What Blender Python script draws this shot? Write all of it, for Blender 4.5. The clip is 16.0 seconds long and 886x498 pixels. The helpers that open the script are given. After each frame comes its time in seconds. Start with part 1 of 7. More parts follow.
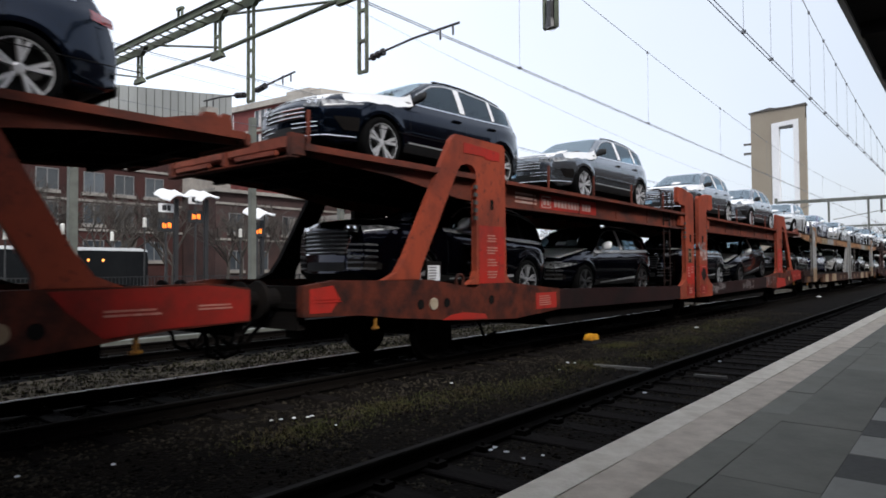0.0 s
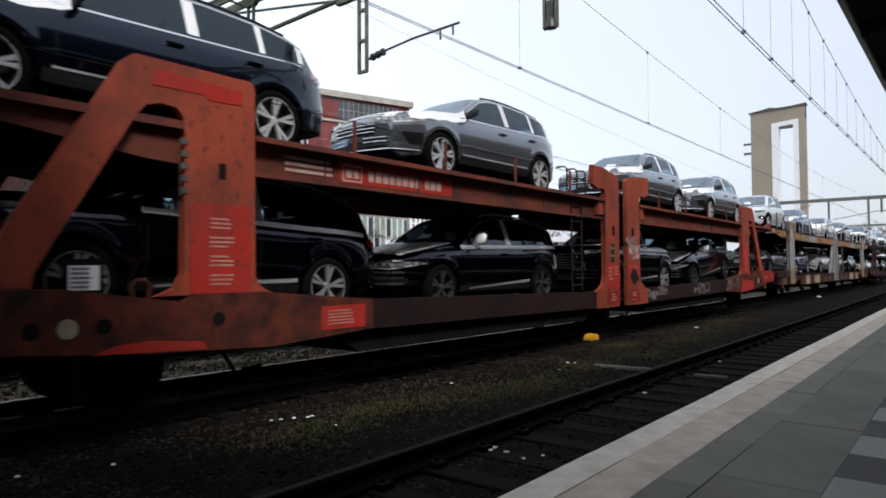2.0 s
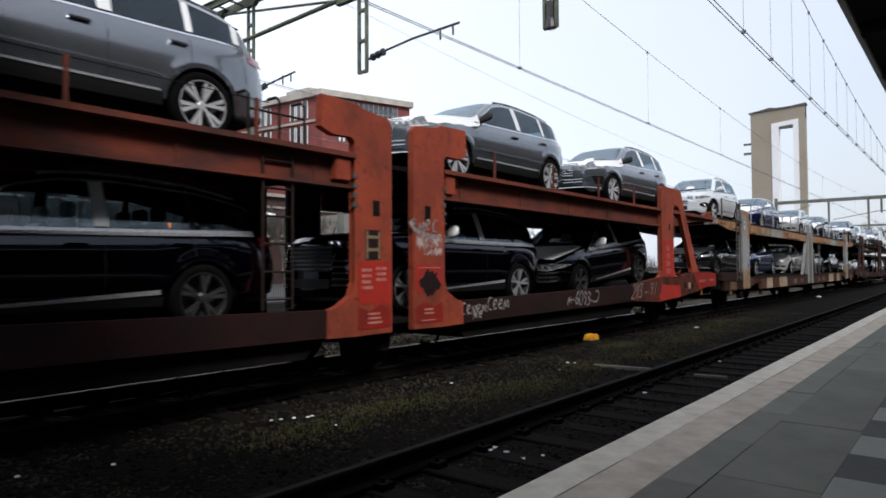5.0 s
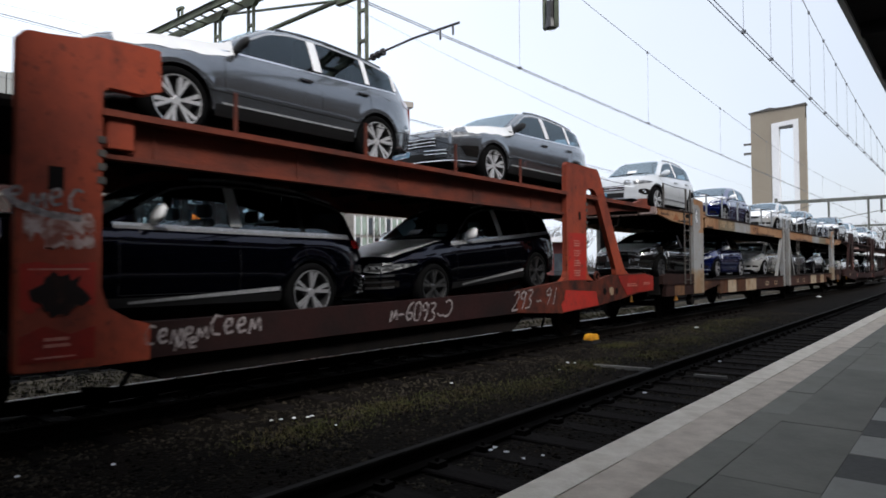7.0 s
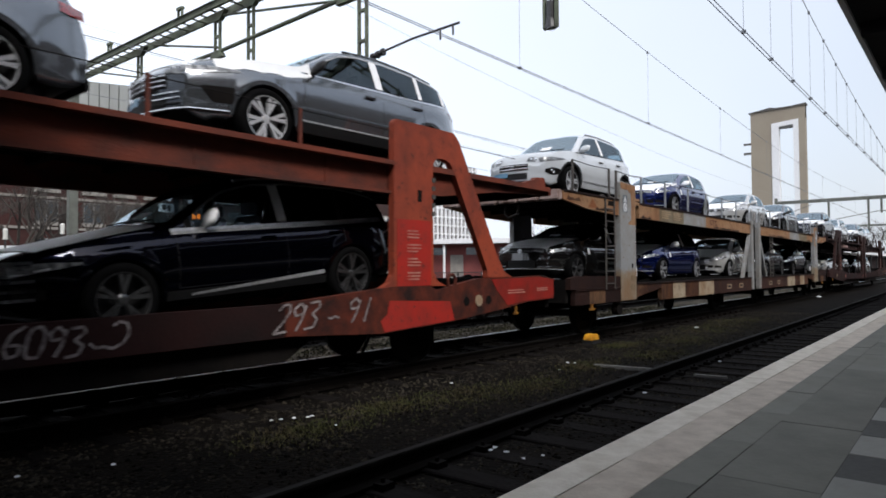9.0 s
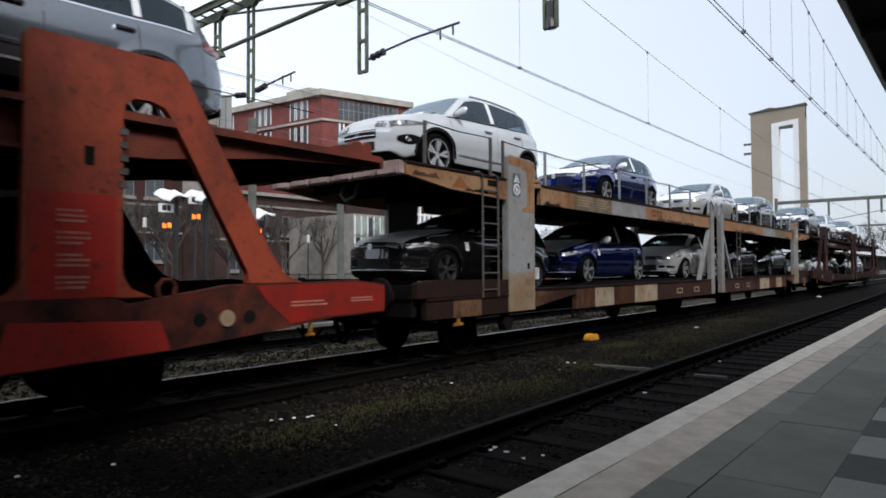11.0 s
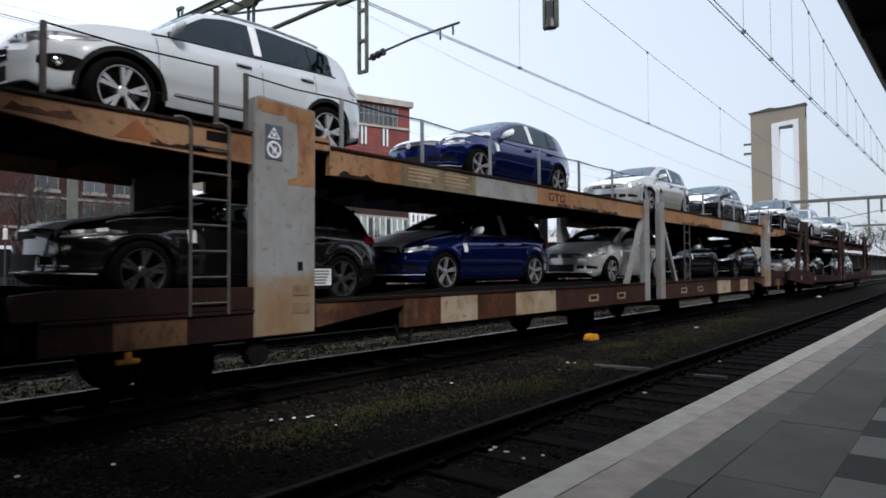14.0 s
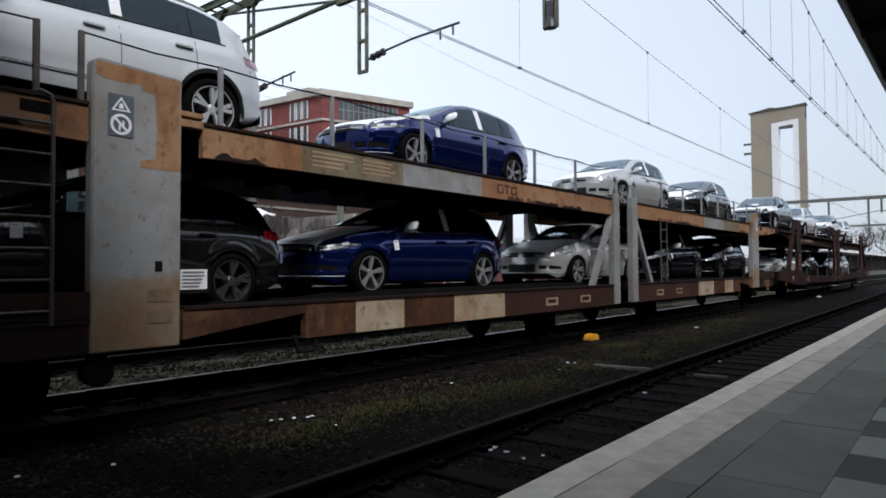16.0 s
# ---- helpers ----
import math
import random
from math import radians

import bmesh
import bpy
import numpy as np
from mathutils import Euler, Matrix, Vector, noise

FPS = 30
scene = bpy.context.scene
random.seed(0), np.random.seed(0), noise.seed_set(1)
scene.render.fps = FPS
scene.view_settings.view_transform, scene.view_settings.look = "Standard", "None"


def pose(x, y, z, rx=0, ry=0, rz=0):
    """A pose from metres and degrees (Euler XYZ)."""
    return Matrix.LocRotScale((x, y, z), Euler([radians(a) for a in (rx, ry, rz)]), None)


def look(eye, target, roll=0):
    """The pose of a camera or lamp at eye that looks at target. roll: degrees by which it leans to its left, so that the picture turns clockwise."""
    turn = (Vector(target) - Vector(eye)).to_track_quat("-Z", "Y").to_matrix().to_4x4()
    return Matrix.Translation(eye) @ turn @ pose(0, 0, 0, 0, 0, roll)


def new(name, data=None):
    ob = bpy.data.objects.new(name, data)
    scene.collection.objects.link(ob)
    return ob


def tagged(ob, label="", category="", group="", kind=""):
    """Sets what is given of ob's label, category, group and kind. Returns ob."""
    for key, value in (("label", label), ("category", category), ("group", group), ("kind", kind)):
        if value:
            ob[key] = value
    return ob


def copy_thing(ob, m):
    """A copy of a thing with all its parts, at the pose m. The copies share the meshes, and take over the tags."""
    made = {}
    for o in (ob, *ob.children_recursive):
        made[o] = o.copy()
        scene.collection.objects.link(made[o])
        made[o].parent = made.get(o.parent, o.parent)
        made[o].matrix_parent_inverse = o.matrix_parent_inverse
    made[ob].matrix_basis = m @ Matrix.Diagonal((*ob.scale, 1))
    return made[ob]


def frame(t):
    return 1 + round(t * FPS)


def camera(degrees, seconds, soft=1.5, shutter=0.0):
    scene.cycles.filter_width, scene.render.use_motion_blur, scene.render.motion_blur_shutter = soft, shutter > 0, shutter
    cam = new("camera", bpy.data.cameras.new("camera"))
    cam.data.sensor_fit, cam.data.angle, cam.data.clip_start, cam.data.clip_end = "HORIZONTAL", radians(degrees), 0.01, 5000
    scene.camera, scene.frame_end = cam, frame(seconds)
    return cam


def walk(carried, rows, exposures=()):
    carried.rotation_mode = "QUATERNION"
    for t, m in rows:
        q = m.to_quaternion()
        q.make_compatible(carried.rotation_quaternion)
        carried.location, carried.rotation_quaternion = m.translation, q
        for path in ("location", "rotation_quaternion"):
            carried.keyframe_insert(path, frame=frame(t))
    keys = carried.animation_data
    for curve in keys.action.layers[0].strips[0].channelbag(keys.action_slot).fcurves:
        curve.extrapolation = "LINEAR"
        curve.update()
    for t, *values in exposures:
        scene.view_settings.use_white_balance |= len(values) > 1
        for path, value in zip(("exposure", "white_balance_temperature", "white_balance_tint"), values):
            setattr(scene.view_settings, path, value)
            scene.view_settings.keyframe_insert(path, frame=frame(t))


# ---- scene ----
cam = camera(68.57, 16.0, soft=1.7, shutter=0.5)
EYE = (0.0, 0.0, 1.654)
VIEW = Matrix.Translation(EYE) @ pose(0, 0, 0, 0, 0, 39.44) @ pose(0, 0, 0, 91.724, 0, 0) @ pose(0, 0, 0, 0, 0, -0.34)
walk(cam, [(0.0, VIEW), (16.0, VIEW)], exposures=[(0.0, 0.0, 6500, 11), (9.0, 0.0, 6500, 11), (12.0, -0.12, 6350, 10), (16.0, -0.15, 6300, 10)])

# ---- world and light ----
world = bpy.data.worlds.new("overcast_sky")
scene.world = world
world.use_nodes = True
wn, wl = world.node_tree.nodes, world.node_tree.links
sky = wn.new("ShaderNodeTexSky")
sky.sky_type = "NISHITA"
sky.sun_disc = False
sky.sun_elevation = radians(45)
sky.sun_rotation = radians(112)
sky.dust_density = 4.0
sky.air_density = 1.2
SKY_STRENGTH = 0.126
cloud = wn.new("ShaderNodeMix")
cloud.data_type = "RGBA"
haze = wn.new("ShaderNodeTexNoise")
haze.inputs["Scale"].default_value = 1.3
haze.inputs["Detail"].default_value = 4
cover = wn.new("ShaderNodeMapRange")
cover.inputs["To Min"].default_value, cover.inputs["To Max"].default_value = -0.14, 0.14
wl.new(haze.outputs["Fac"], cover.inputs["Value"])
way = wn.new("ShaderNodeTexCoord")
side = wn.new("ShaderNodeVectorMath")      # thicker cloud to the south-west, thinning to the north-east
side.operation = "DOT_PRODUCT"
wl.new(way.outputs["Generated"], side.inputs[0])
side.inputs[1].default_value = (-0.62, -0.78, 0)
thick = wn.new("ShaderNodeMath")
thick.operation = "MULTIPLY_ADD"
wl.new(side.outputs["Value"], thick.inputs[0])
thick.inputs[1].default_value, thick.inputs[2].default_value = 0.5, 0.9
total = wn.new("ShaderNodeMath")
total.operation = "ADD"
total.use_clamp = True
wl.new(thick.outputs[0], total.inputs[0])
wl.new(cover.outputs[0], total.inputs[1])
wl.new(total.outputs[0], cloud.inputs[0])
wl.new(sky.outputs[0], cloud.inputs[6])
cloud.inputs[7].default_value = (8.95, 9.7, 10.9, 1)
wl.new(cloud.outputs[2], wn["Background"].inputs[0])
wn["Background"].inputs[1].default_value = SKY_STRENGTH

sun = new("sun", bpy.data.lights.new("sun", "SUN"))
sun.data.energy = 2.8
sun.data.angle = radians(14)
sun.data.color = (1.0, 0.975, 0.94)
sun.matrix_world = look((25, -14, 28.6), (0, 0, 0))


# ---- materials ----
def material(name, col, rough=0.6, metal=0.0, col2=None, scale=4.0, amount=1.0, fine=40.0, bump=0.15, coat=0.0, stretch=(1, 1, 1), spec=0.5, island=0.0, cut=(0.38, 0.66)):
    """Paint, stone, steel and the like: two colours mixed by a coarse noise, relief and gloss broken up by a fine one."""
    m = bpy.data.materials.new(name)
    m.use_nodes = True
    n, l = m.node_tree.nodes, m.node_tree.links
    b = n["Principled BSDF"]
    co = n.new("ShaderNodeTexCoord")
    mp = n.new("ShaderNodeMapping")
    mp.inputs["Scale"].default_value = stretch
    l.new(co.outputs["Object"], mp.inputs[0])
    big = n.new("ShaderNodeTexNoise")
    big.inputs["Scale"].default_value = scale
    big.inputs["Detail"].default_value = 6
    big.inputs["Roughness"].default_value = 0.62
    l.new(mp.outputs[0], big.inputs["Vector"])
    small = n.new("ShaderNodeTexNoise")
    small.inputs["Scale"].default_value = fine
    small.inputs["Detail"].default_value = 3
    l.new(mp.outputs[0], small.inputs["Vector"])
    ramp = n.new("ShaderNodeMapRange")
    ramp.inputs["From Min"].default_value, ramp.inputs["From Max"].default_value = cut
    ramp.inputs["To Max"].default_value = amount
    l.new(big.outputs["Fac"], ramp.inputs["Value"])
    mix = n.new("ShaderNodeMix")
    mix.data_type = "RGBA"
    second = col2 or tuple(c * 0.72 for c in col)
    mix.inputs[6].default_value, mix.inputs[7].default_value = (*col, 1), (*second, 1)
    l.new(ramp.outputs[0], mix.inputs[0])
    last = mix.outputs[2]
    if island:
        info = n.new("ShaderNodeObjectInfo")
        geo = n.new("ShaderNodeNewGeometry")
        add = n.new("ShaderNodeMath")
        add.operation = "ADD"
        l.new(info.outputs["Random"], add.inputs[0])
        l.new(geo.outputs["Random Per Island"], add.inputs[1])
        fr = n.new("ShaderNodeMath")
        fr.operation = "FRACT"
        l.new(add.outputs[0], fr.inputs[0])
        mr = n.new("ShaderNodeMapRange")
        mr.inputs["To Min"].default_value, mr.inputs["To Max"].default_value = 1 - island, 1 + island
        l.new(fr.outputs[0], mr.inputs["Value"])
        mul = n.new("ShaderNodeVectorMath")
        mul.operation = "SCALE"
        l.new(last, mul.inputs[0])
        l.new(mr.outputs[0], mul.inputs["Scale"])
        last = mul.outputs[0]
    l.new(last, b.inputs["Base Color"])
    rr = n.new("ShaderNodeMapRange")
    rr.inputs["To Min"].default_value, rr.inputs["To Max"].default_value = max(0.02, rough - 0.12), min(1, rough + 0.12)
    l.new(small.outputs["Fac"], rr.inputs["Value"])
    l.new(rr.outputs[0], b.inputs["Roughness"])
    b.inputs["Metallic"].default_value = metal
    b.inputs["Specular IOR Level"].default_value = spec
    if coat:
        b.inputs["Coat Weight"].default_value = coat
        b.inputs["Coat Roughness"].default_value = 0.03
    if bump:
        bp = n.new("ShaderNodeBump")
        bp.inputs["Strength"].default_value = bump
        bp.inputs["Distance"].default_value = 0.02
        l.new(small.outputs["Fac"], bp.inputs["Height"])
        l.new(bp.outputs[0], b.inputs["Normal"])
    return m


def glow(name, col, strength):
    m = bpy.data.materials.new(name)
    m.use_nodes = True
    b = m.node_tree.nodes["Principled BSDF"]
    b.inputs["Base Color"].default_value = (*col, 1)
    b.inputs["Emission Color"].default_value = (*col, 1)
    b.inputs["Emission Strength"].default_value = strength
    return m


def pane_glass(name, tint, ior=1.65):
    """A thin pane: tinted see-through with mirror gloss by its angle."""
    m = bpy.data.materials.new(name)
    m.use_nodes = True
    n, l = m.node_tree.nodes, m.node_tree.links
    n.remove(n["Principled BSDF"])
    clear = n.new("ShaderNodeBsdfTransparent")
    clear.inputs[0].default_value = (*tint, 1)
    gloss = n.new("ShaderNodeBsdfGlossy")
    gloss.inputs["Roughness"].default_value = 0.02
    gloss.inputs["Color"].default_value = (0.78, 0.92, 1.0, 1)
    fr = n.new("ShaderNodeFresnel")
    fr.inputs["IOR"].default_value = ior
    mix = n.new("ShaderNodeMixShader")
    l.new(fr.outputs[0], mix.inputs[0])
    l.new(clear.outputs[0], mix.inputs[1])
    l.new(gloss.outputs[0], mix.inputs[2])
    l.new(mix.outputs[0], n["Material Output"].inputs["Surface"])
    return m


def car_paint(name, col, metal=0.3, coat=1.0):
    return material(name, col, 0.16, metal, tuple(c * 0.9 for c in col), 2.0, 0.6, 300, 0.0, coat=coat, spec=0.2)


def weathered(name, col, faded, rust, streaks=0.8, foot=None):
    """Old wagon paint: broad faded areas, thin rust runs down the plate and specks of bare rust; foot: (height, colour) of primer at the bottom."""
    m = bpy.data.materials.new(name)
    m.use_nodes = True
    n, l = m.node_tree.nodes, m.node_tree.links
    b = n["Principled BSDF"]
    co = n.new("ShaderNodeTexCoord")

    def layer(scale, stretch, detail, lo, hi, top):
        mp = n.new("ShaderNodeMapping")
        mp.inputs["Scale"].default_value = stretch
        l.new(co.outputs["Object"], mp.inputs[0])
        tx = n.new("ShaderNodeTexNoise")
        tx.inputs["Scale"].default_value = scale
        tx.inputs["Detail"].default_value = detail
        tx.inputs["Roughness"].default_value = 0.65
        l.new(mp.outputs[0], tx.inputs["Vector"])
        mr = n.new("ShaderNodeMapRange")
        mr.inputs["From Min"].default_value, mr.inputs["From Max"].default_value = lo, hi
        mr.inputs["To Max"].default_value = top
        l.new(tx.outputs["Fac"], mr.inputs["Value"])
        return mr.outputs[0]

    last = None
    for fac, c in ((layer(0.9, (1, 1, 1), 5, 0.42, 0.62, 1.0), faded), (layer(2.4, (1, 1.2, 0.8), 7, 0.5, 0.7, streaks), rust), (layer(11.0, (1, 1, 1), 4, 0.58, 0.7, 0.8), rust)):
        mix = n.new("ShaderNodeMix")
        mix.data_type = "RGBA"
        l.new(fac, mix.inputs[0])
        if last is None:
            mix.inputs[6].default_value = (*col, 1)
        else:
            l.new(last, mix.inputs[6])
        mix.inputs[7].default_value = (*c, 1)
        last = mix.outputs[2]
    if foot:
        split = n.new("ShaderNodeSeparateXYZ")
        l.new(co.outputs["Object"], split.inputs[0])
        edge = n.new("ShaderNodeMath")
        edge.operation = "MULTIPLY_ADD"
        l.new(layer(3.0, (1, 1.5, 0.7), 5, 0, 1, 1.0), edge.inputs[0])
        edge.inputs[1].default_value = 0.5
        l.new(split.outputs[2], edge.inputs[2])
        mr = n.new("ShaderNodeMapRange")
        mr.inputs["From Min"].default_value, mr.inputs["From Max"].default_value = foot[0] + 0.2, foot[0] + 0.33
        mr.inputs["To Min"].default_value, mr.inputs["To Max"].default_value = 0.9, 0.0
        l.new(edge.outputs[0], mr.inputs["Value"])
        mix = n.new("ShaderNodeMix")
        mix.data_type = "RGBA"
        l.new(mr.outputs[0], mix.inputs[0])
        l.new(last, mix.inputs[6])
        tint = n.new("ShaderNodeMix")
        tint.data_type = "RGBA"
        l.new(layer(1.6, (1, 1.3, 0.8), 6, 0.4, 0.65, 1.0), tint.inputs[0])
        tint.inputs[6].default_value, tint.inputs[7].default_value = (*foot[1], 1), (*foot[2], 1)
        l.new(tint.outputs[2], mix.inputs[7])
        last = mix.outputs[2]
    l.new(last, b.inputs["Base Color"])
    b.inputs["Roughness"].default_value = 0.68
    b.inputs["Specular IOR Level"].default_value = 0.25
    bp = n.new("ShaderNodeBump")
    bp.inputs["Strength"].default_value = 0.2
    bp.inputs["Distance"].default_value = 0.01
    l.new(layer(26.0, (1, 1, 1), 3, 0, 1, 1.0), bp.inputs["Height"])
    l.new(bp.outputs[0], b.inputs["Normal"])
    return m


ORANGE = weathered("wagon_orange_paint", (0.3, 0.053, 0.024), (0.2, 0.04, 0.022), (0.075, 0.024, 0.017), 0.55)
RUST = material("wagon_rusty_red", (0.16, 0.038, 0.022), 0.72, 0, (0.055, 0.024, 0.02), 1.6, 1.0, 24, 0.2, stretch=(1, 0.7, 1.4), spec=0.2)
RED = weathered("signal_red_paint", (0.37, 0.02, 0.013), (0.28, 0.026, 0.018), (0.11, 0.026, 0.02), 0.45)
# worn signal red, taken darker to paint in the shade on low panels
RED_WORN_SHADED = material("worn_red_paint", (0.26, 0.015, 0.01), 0.6, 0, (0.14, 0.018, 0.012), 2.6, 1.0, 30, 0.08, spec=0.25)
END = material("scuffed_brown_orange_paint", (0.1, 0.022, 0.012), 0.7, 0, (0.02, 0.0095, 0.008), 3.4, 1.0, 24, 0.2, spec=0.2)
MARK = material("worn_pink_lettering", (0.42, 0.19, 0.15), 0.7, 0, (0.36, 0.08, 0.06), 9, 1.0, 60, 0.02)
NEAR_BLACK = material("oily_black_steel", (0.006, 0.0055, 0.0055), 0.85, 0, (0.011, 0.009, 0.008), 3, 1, 30, 0.2, spec=0.08)
SILL = material("dark_red_sill", (0.02, 0.006, 0.0055), 0.75, 0, (0.009, 0.0045, 0.0042), 1.2, 1, 24, 0.2, spec=0.2)
# dark brown-red that paints the end wagon's dimness in the distance
FAR_DIM = material("dull_brown_red_paint", (0.03, 0.0105, 0.0085), 0.7, 0, (0.012, 0.006, 0.0055), 0.8, 1, 20, 0.1, spec=0.2)
# near-black for decks; on far-side trestles and posts it paints their shade
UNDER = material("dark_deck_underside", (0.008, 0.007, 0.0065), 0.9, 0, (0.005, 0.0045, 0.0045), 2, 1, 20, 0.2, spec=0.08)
FADED = material("faded_white_lettering", (0.45, 0.33, 0.3), 0.7, 0, (0.42, 0.2, 0.16), 6, 0.8, 60, 0.05)
PAPER = material("white_paper", (0.75, 0.76, 0.78), 0.7, 0, (0.6, 0.61, 0.64), 12, 0.6, 80, 0.02)
OCHRE = weathered("ochre_weathered_paint", (0.31, 0.18, 0.098), (0.25, 0.125, 0.06), (0.11, 0.045, 0.022), 0.75)
OCHRE_DIRTY = weathered("dirty_ochre_paint", (0.15, 0.08, 0.042), (0.055, 0.021, 0.011), (0.025, 0.01, 0.007), 1.0)
GREY_PAINT = weathered("weathered_grey_paint", (0.27, 0.278, 0.285), (0.21, 0.205, 0.195), (0.16, 0.1, 0.055), 0.45)
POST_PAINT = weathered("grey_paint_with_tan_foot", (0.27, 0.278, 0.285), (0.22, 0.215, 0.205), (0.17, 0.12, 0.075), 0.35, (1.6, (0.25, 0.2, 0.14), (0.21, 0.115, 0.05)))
OLIVE = weathered("olive_grey_patch_paint", (0.2, 0.172, 0.12), (0.15, 0.118, 0.075), (0.09, 0.05, 0.03))
CREAM = weathered("cream_patch_paint", (0.36, 0.3, 0.22), (0.26, 0.17, 0.1), (0.1, 0.045, 0.022))
FLAP_RED = weathered("faded_red_flap_paint", (0.27, 0.075, 0.045), (0.21, 0.05, 0.03), (0.09, 0.025, 0.018), 0.7)
TAN = weathered("tan_primer_patch", (0.21, 0.155, 0.098), (0.18, 0.115, 0.06), (0.12, 0.062, 0.032), 0.6)
FLAP = material("pale_pink_flap_paint", (0.4, 0.31, 0.29), 0.75, 0, (0.2, 0.13, 0.11), 3, 1, 26, 0.2)
BROWN = weathered("brown_rusty_frame", (0.016, 0.0062, 0.0048), (0.008, 0.0044, 0.0038), (0.04, 0.013, 0.007), 0.5)
RUSTY = weathered("rust_brown_sill_paint", (0.06, 0.024, 0.012), (0.028, 0.011, 0.007), (0.12, 0.05, 0.02), 0.7)
SILL_BROWN = weathered("dull_brown_sill_paint", (0.045, 0.018, 0.013), (0.026, 0.011, 0.0085), (0.06, 0.026, 0.013), 0.6)
POST = material("weathered_steel_post", (0.085, 0.077, 0.07), 0.65, 0.1, (0.045, 0.037, 0.034), 6, 1, 50, 0.1)
GALV = material("galvanised_steel", (0.34, 0.35, 0.36), 0.5, 0.5, (0.24, 0.25, 0.26), 5, 0.8, 50, 0.08)
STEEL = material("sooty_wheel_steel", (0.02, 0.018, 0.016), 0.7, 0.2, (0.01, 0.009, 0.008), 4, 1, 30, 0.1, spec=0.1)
SMEAR = material("smeared_pale_paint", (0.42, 0.33, 0.31), 0.85, 0, (0.2, 0.07, 0.05), 9, 1.0, 50, 0.02, cut=(0.42, 0.58))
CHALK = material("white_chalk", (0.3, 0.27, 0.27), 0.9, 0, (0.08, 0.06, 0.06), 16, 1.0, 60, 0.0)
# yellow darkened in the colour, for hooks that hang in shade
HOOK = material("grimy_yellow_paint", (0.34, 0.15, 0.012), 0.7, 0, (0.14, 0.055, 0.01), 9, 1.0, 40, 0.1)
YELLOW = material("yellow_plastic", (0.85, 0.42, 0.03), 0.5, 0, (0.5, 0.2, 0.02), 5, 0.8, 40, 0.05)

# for dull rails, and for a polished rail painted as reflecting the dark train
RAIL_DULL_DARKENED = material("dull_rail_head", (0.014, 0.0125, 0.011), 0.75, 0.0, (0.008, 0.0075, 0.007), 3, 1, 60, 0.03, stretch=(1, 0.1, 1), spec=0.15)
RAILHEAD = material("polished_rail_head", (0.42, 0.41, 0.4), 0.28, 0.95, (0.28, 0.26, 0.24), 3, 0.7, 60, 0.03, stretch=(1, 0.1, 1))
RAILWEB = material("rusty_rail_web", (0.006, 0.0048, 0.004), 0.9, 0, (0.004, 0.003, 0.0026), 3, 1, 30, 0.2, spec=0.08)
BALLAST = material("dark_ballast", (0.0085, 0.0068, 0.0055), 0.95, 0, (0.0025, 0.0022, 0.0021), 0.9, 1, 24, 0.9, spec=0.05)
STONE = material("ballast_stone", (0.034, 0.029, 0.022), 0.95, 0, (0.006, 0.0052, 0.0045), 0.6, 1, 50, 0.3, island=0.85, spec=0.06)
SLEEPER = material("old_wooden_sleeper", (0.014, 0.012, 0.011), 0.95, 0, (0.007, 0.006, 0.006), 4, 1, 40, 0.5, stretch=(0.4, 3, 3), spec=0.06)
WEED = material("low_green_weeds", (0.046, 0.05, 0.019), 0.9, 0, (0.052, 0.041, 0.023), 3, 1, 30, 0.2, island=0.4, spec=0.1)
DIRT = material("trodden_earth_strip", (0.11, 0.09, 0.064), 0.95, 0, (0.03, 0.026, 0.019), 3.0, 1, 22, 1.0, spec=0.05)
COPING = material("white_painted_coping", (0.9, 0.83, 0.72), 0.8, 0, (0.66, 0.58, 0.47), 7.0, 0.9, 60, 0.3, spec=0.25)
BEIGE = material("beige_concrete_slab", (0.72, 0.63, 0.53), 0.85, 0, (0.52, 0.44, 0.36), 6.0, 1, 60, 0.3, island=0.07, spec=0.25)
SLAB = material("grey_concrete_slab", (0.245, 0.238, 0.205), 0.8, 0, (0.175, 0.17, 0.145), 2.2, 1, 50, 0.1, island=0.1, spec=0.3)
SLAB_DARK = material("dark_concrete_tile", (0.11, 0.108, 0.1), 0.8, 0, (0.075, 0.073, 0.07), 3, 1, 50, 0.1, island=0.1)
SLAB_LIGHT = material("pale_tactile_tile", (0.38, 0.375, 0.34), 0.8, 0, (0.29, 0.285, 0.255), 3, 1, 50, 0.12, island=0.06)
JOINT = material("dark_joint_filling", (0.15, 0.147, 0.135), 0.95, 0, None, 4, 1, 40, 0.2)
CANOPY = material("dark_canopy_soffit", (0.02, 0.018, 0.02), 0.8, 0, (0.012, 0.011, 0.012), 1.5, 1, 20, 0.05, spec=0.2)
WHITE_METAL = material("white_metal_edge", (0.75, 0.75, 0.76), 0.5, 0, (0.62, 0.62, 0.63), 3, 0.6, 40, 0.03)
GANTRY = material("grey_green_gantry_steel", (0.13, 0.15, 0.1), 0.65, 0.2, (0.06, 0.06, 0.045), 2.5, 1, 30, 0.15)
WIRE = material("copper_wire", (0.2, 0.21, 0.23), 0.5, 0.4, None, 3, 0.5, 30, 0)
INSULATOR = material("dark_glazed_insulator", (0.03, 0.028, 0.03), 0.25, 0, None, 4, 0.5, 30, 0)
CONCRETE = material("mast_concrete", (0.13, 0.137, 0.12), 0.85, 0, (0.09, 0.095, 0.082), 2, 1, 30, 0.2)

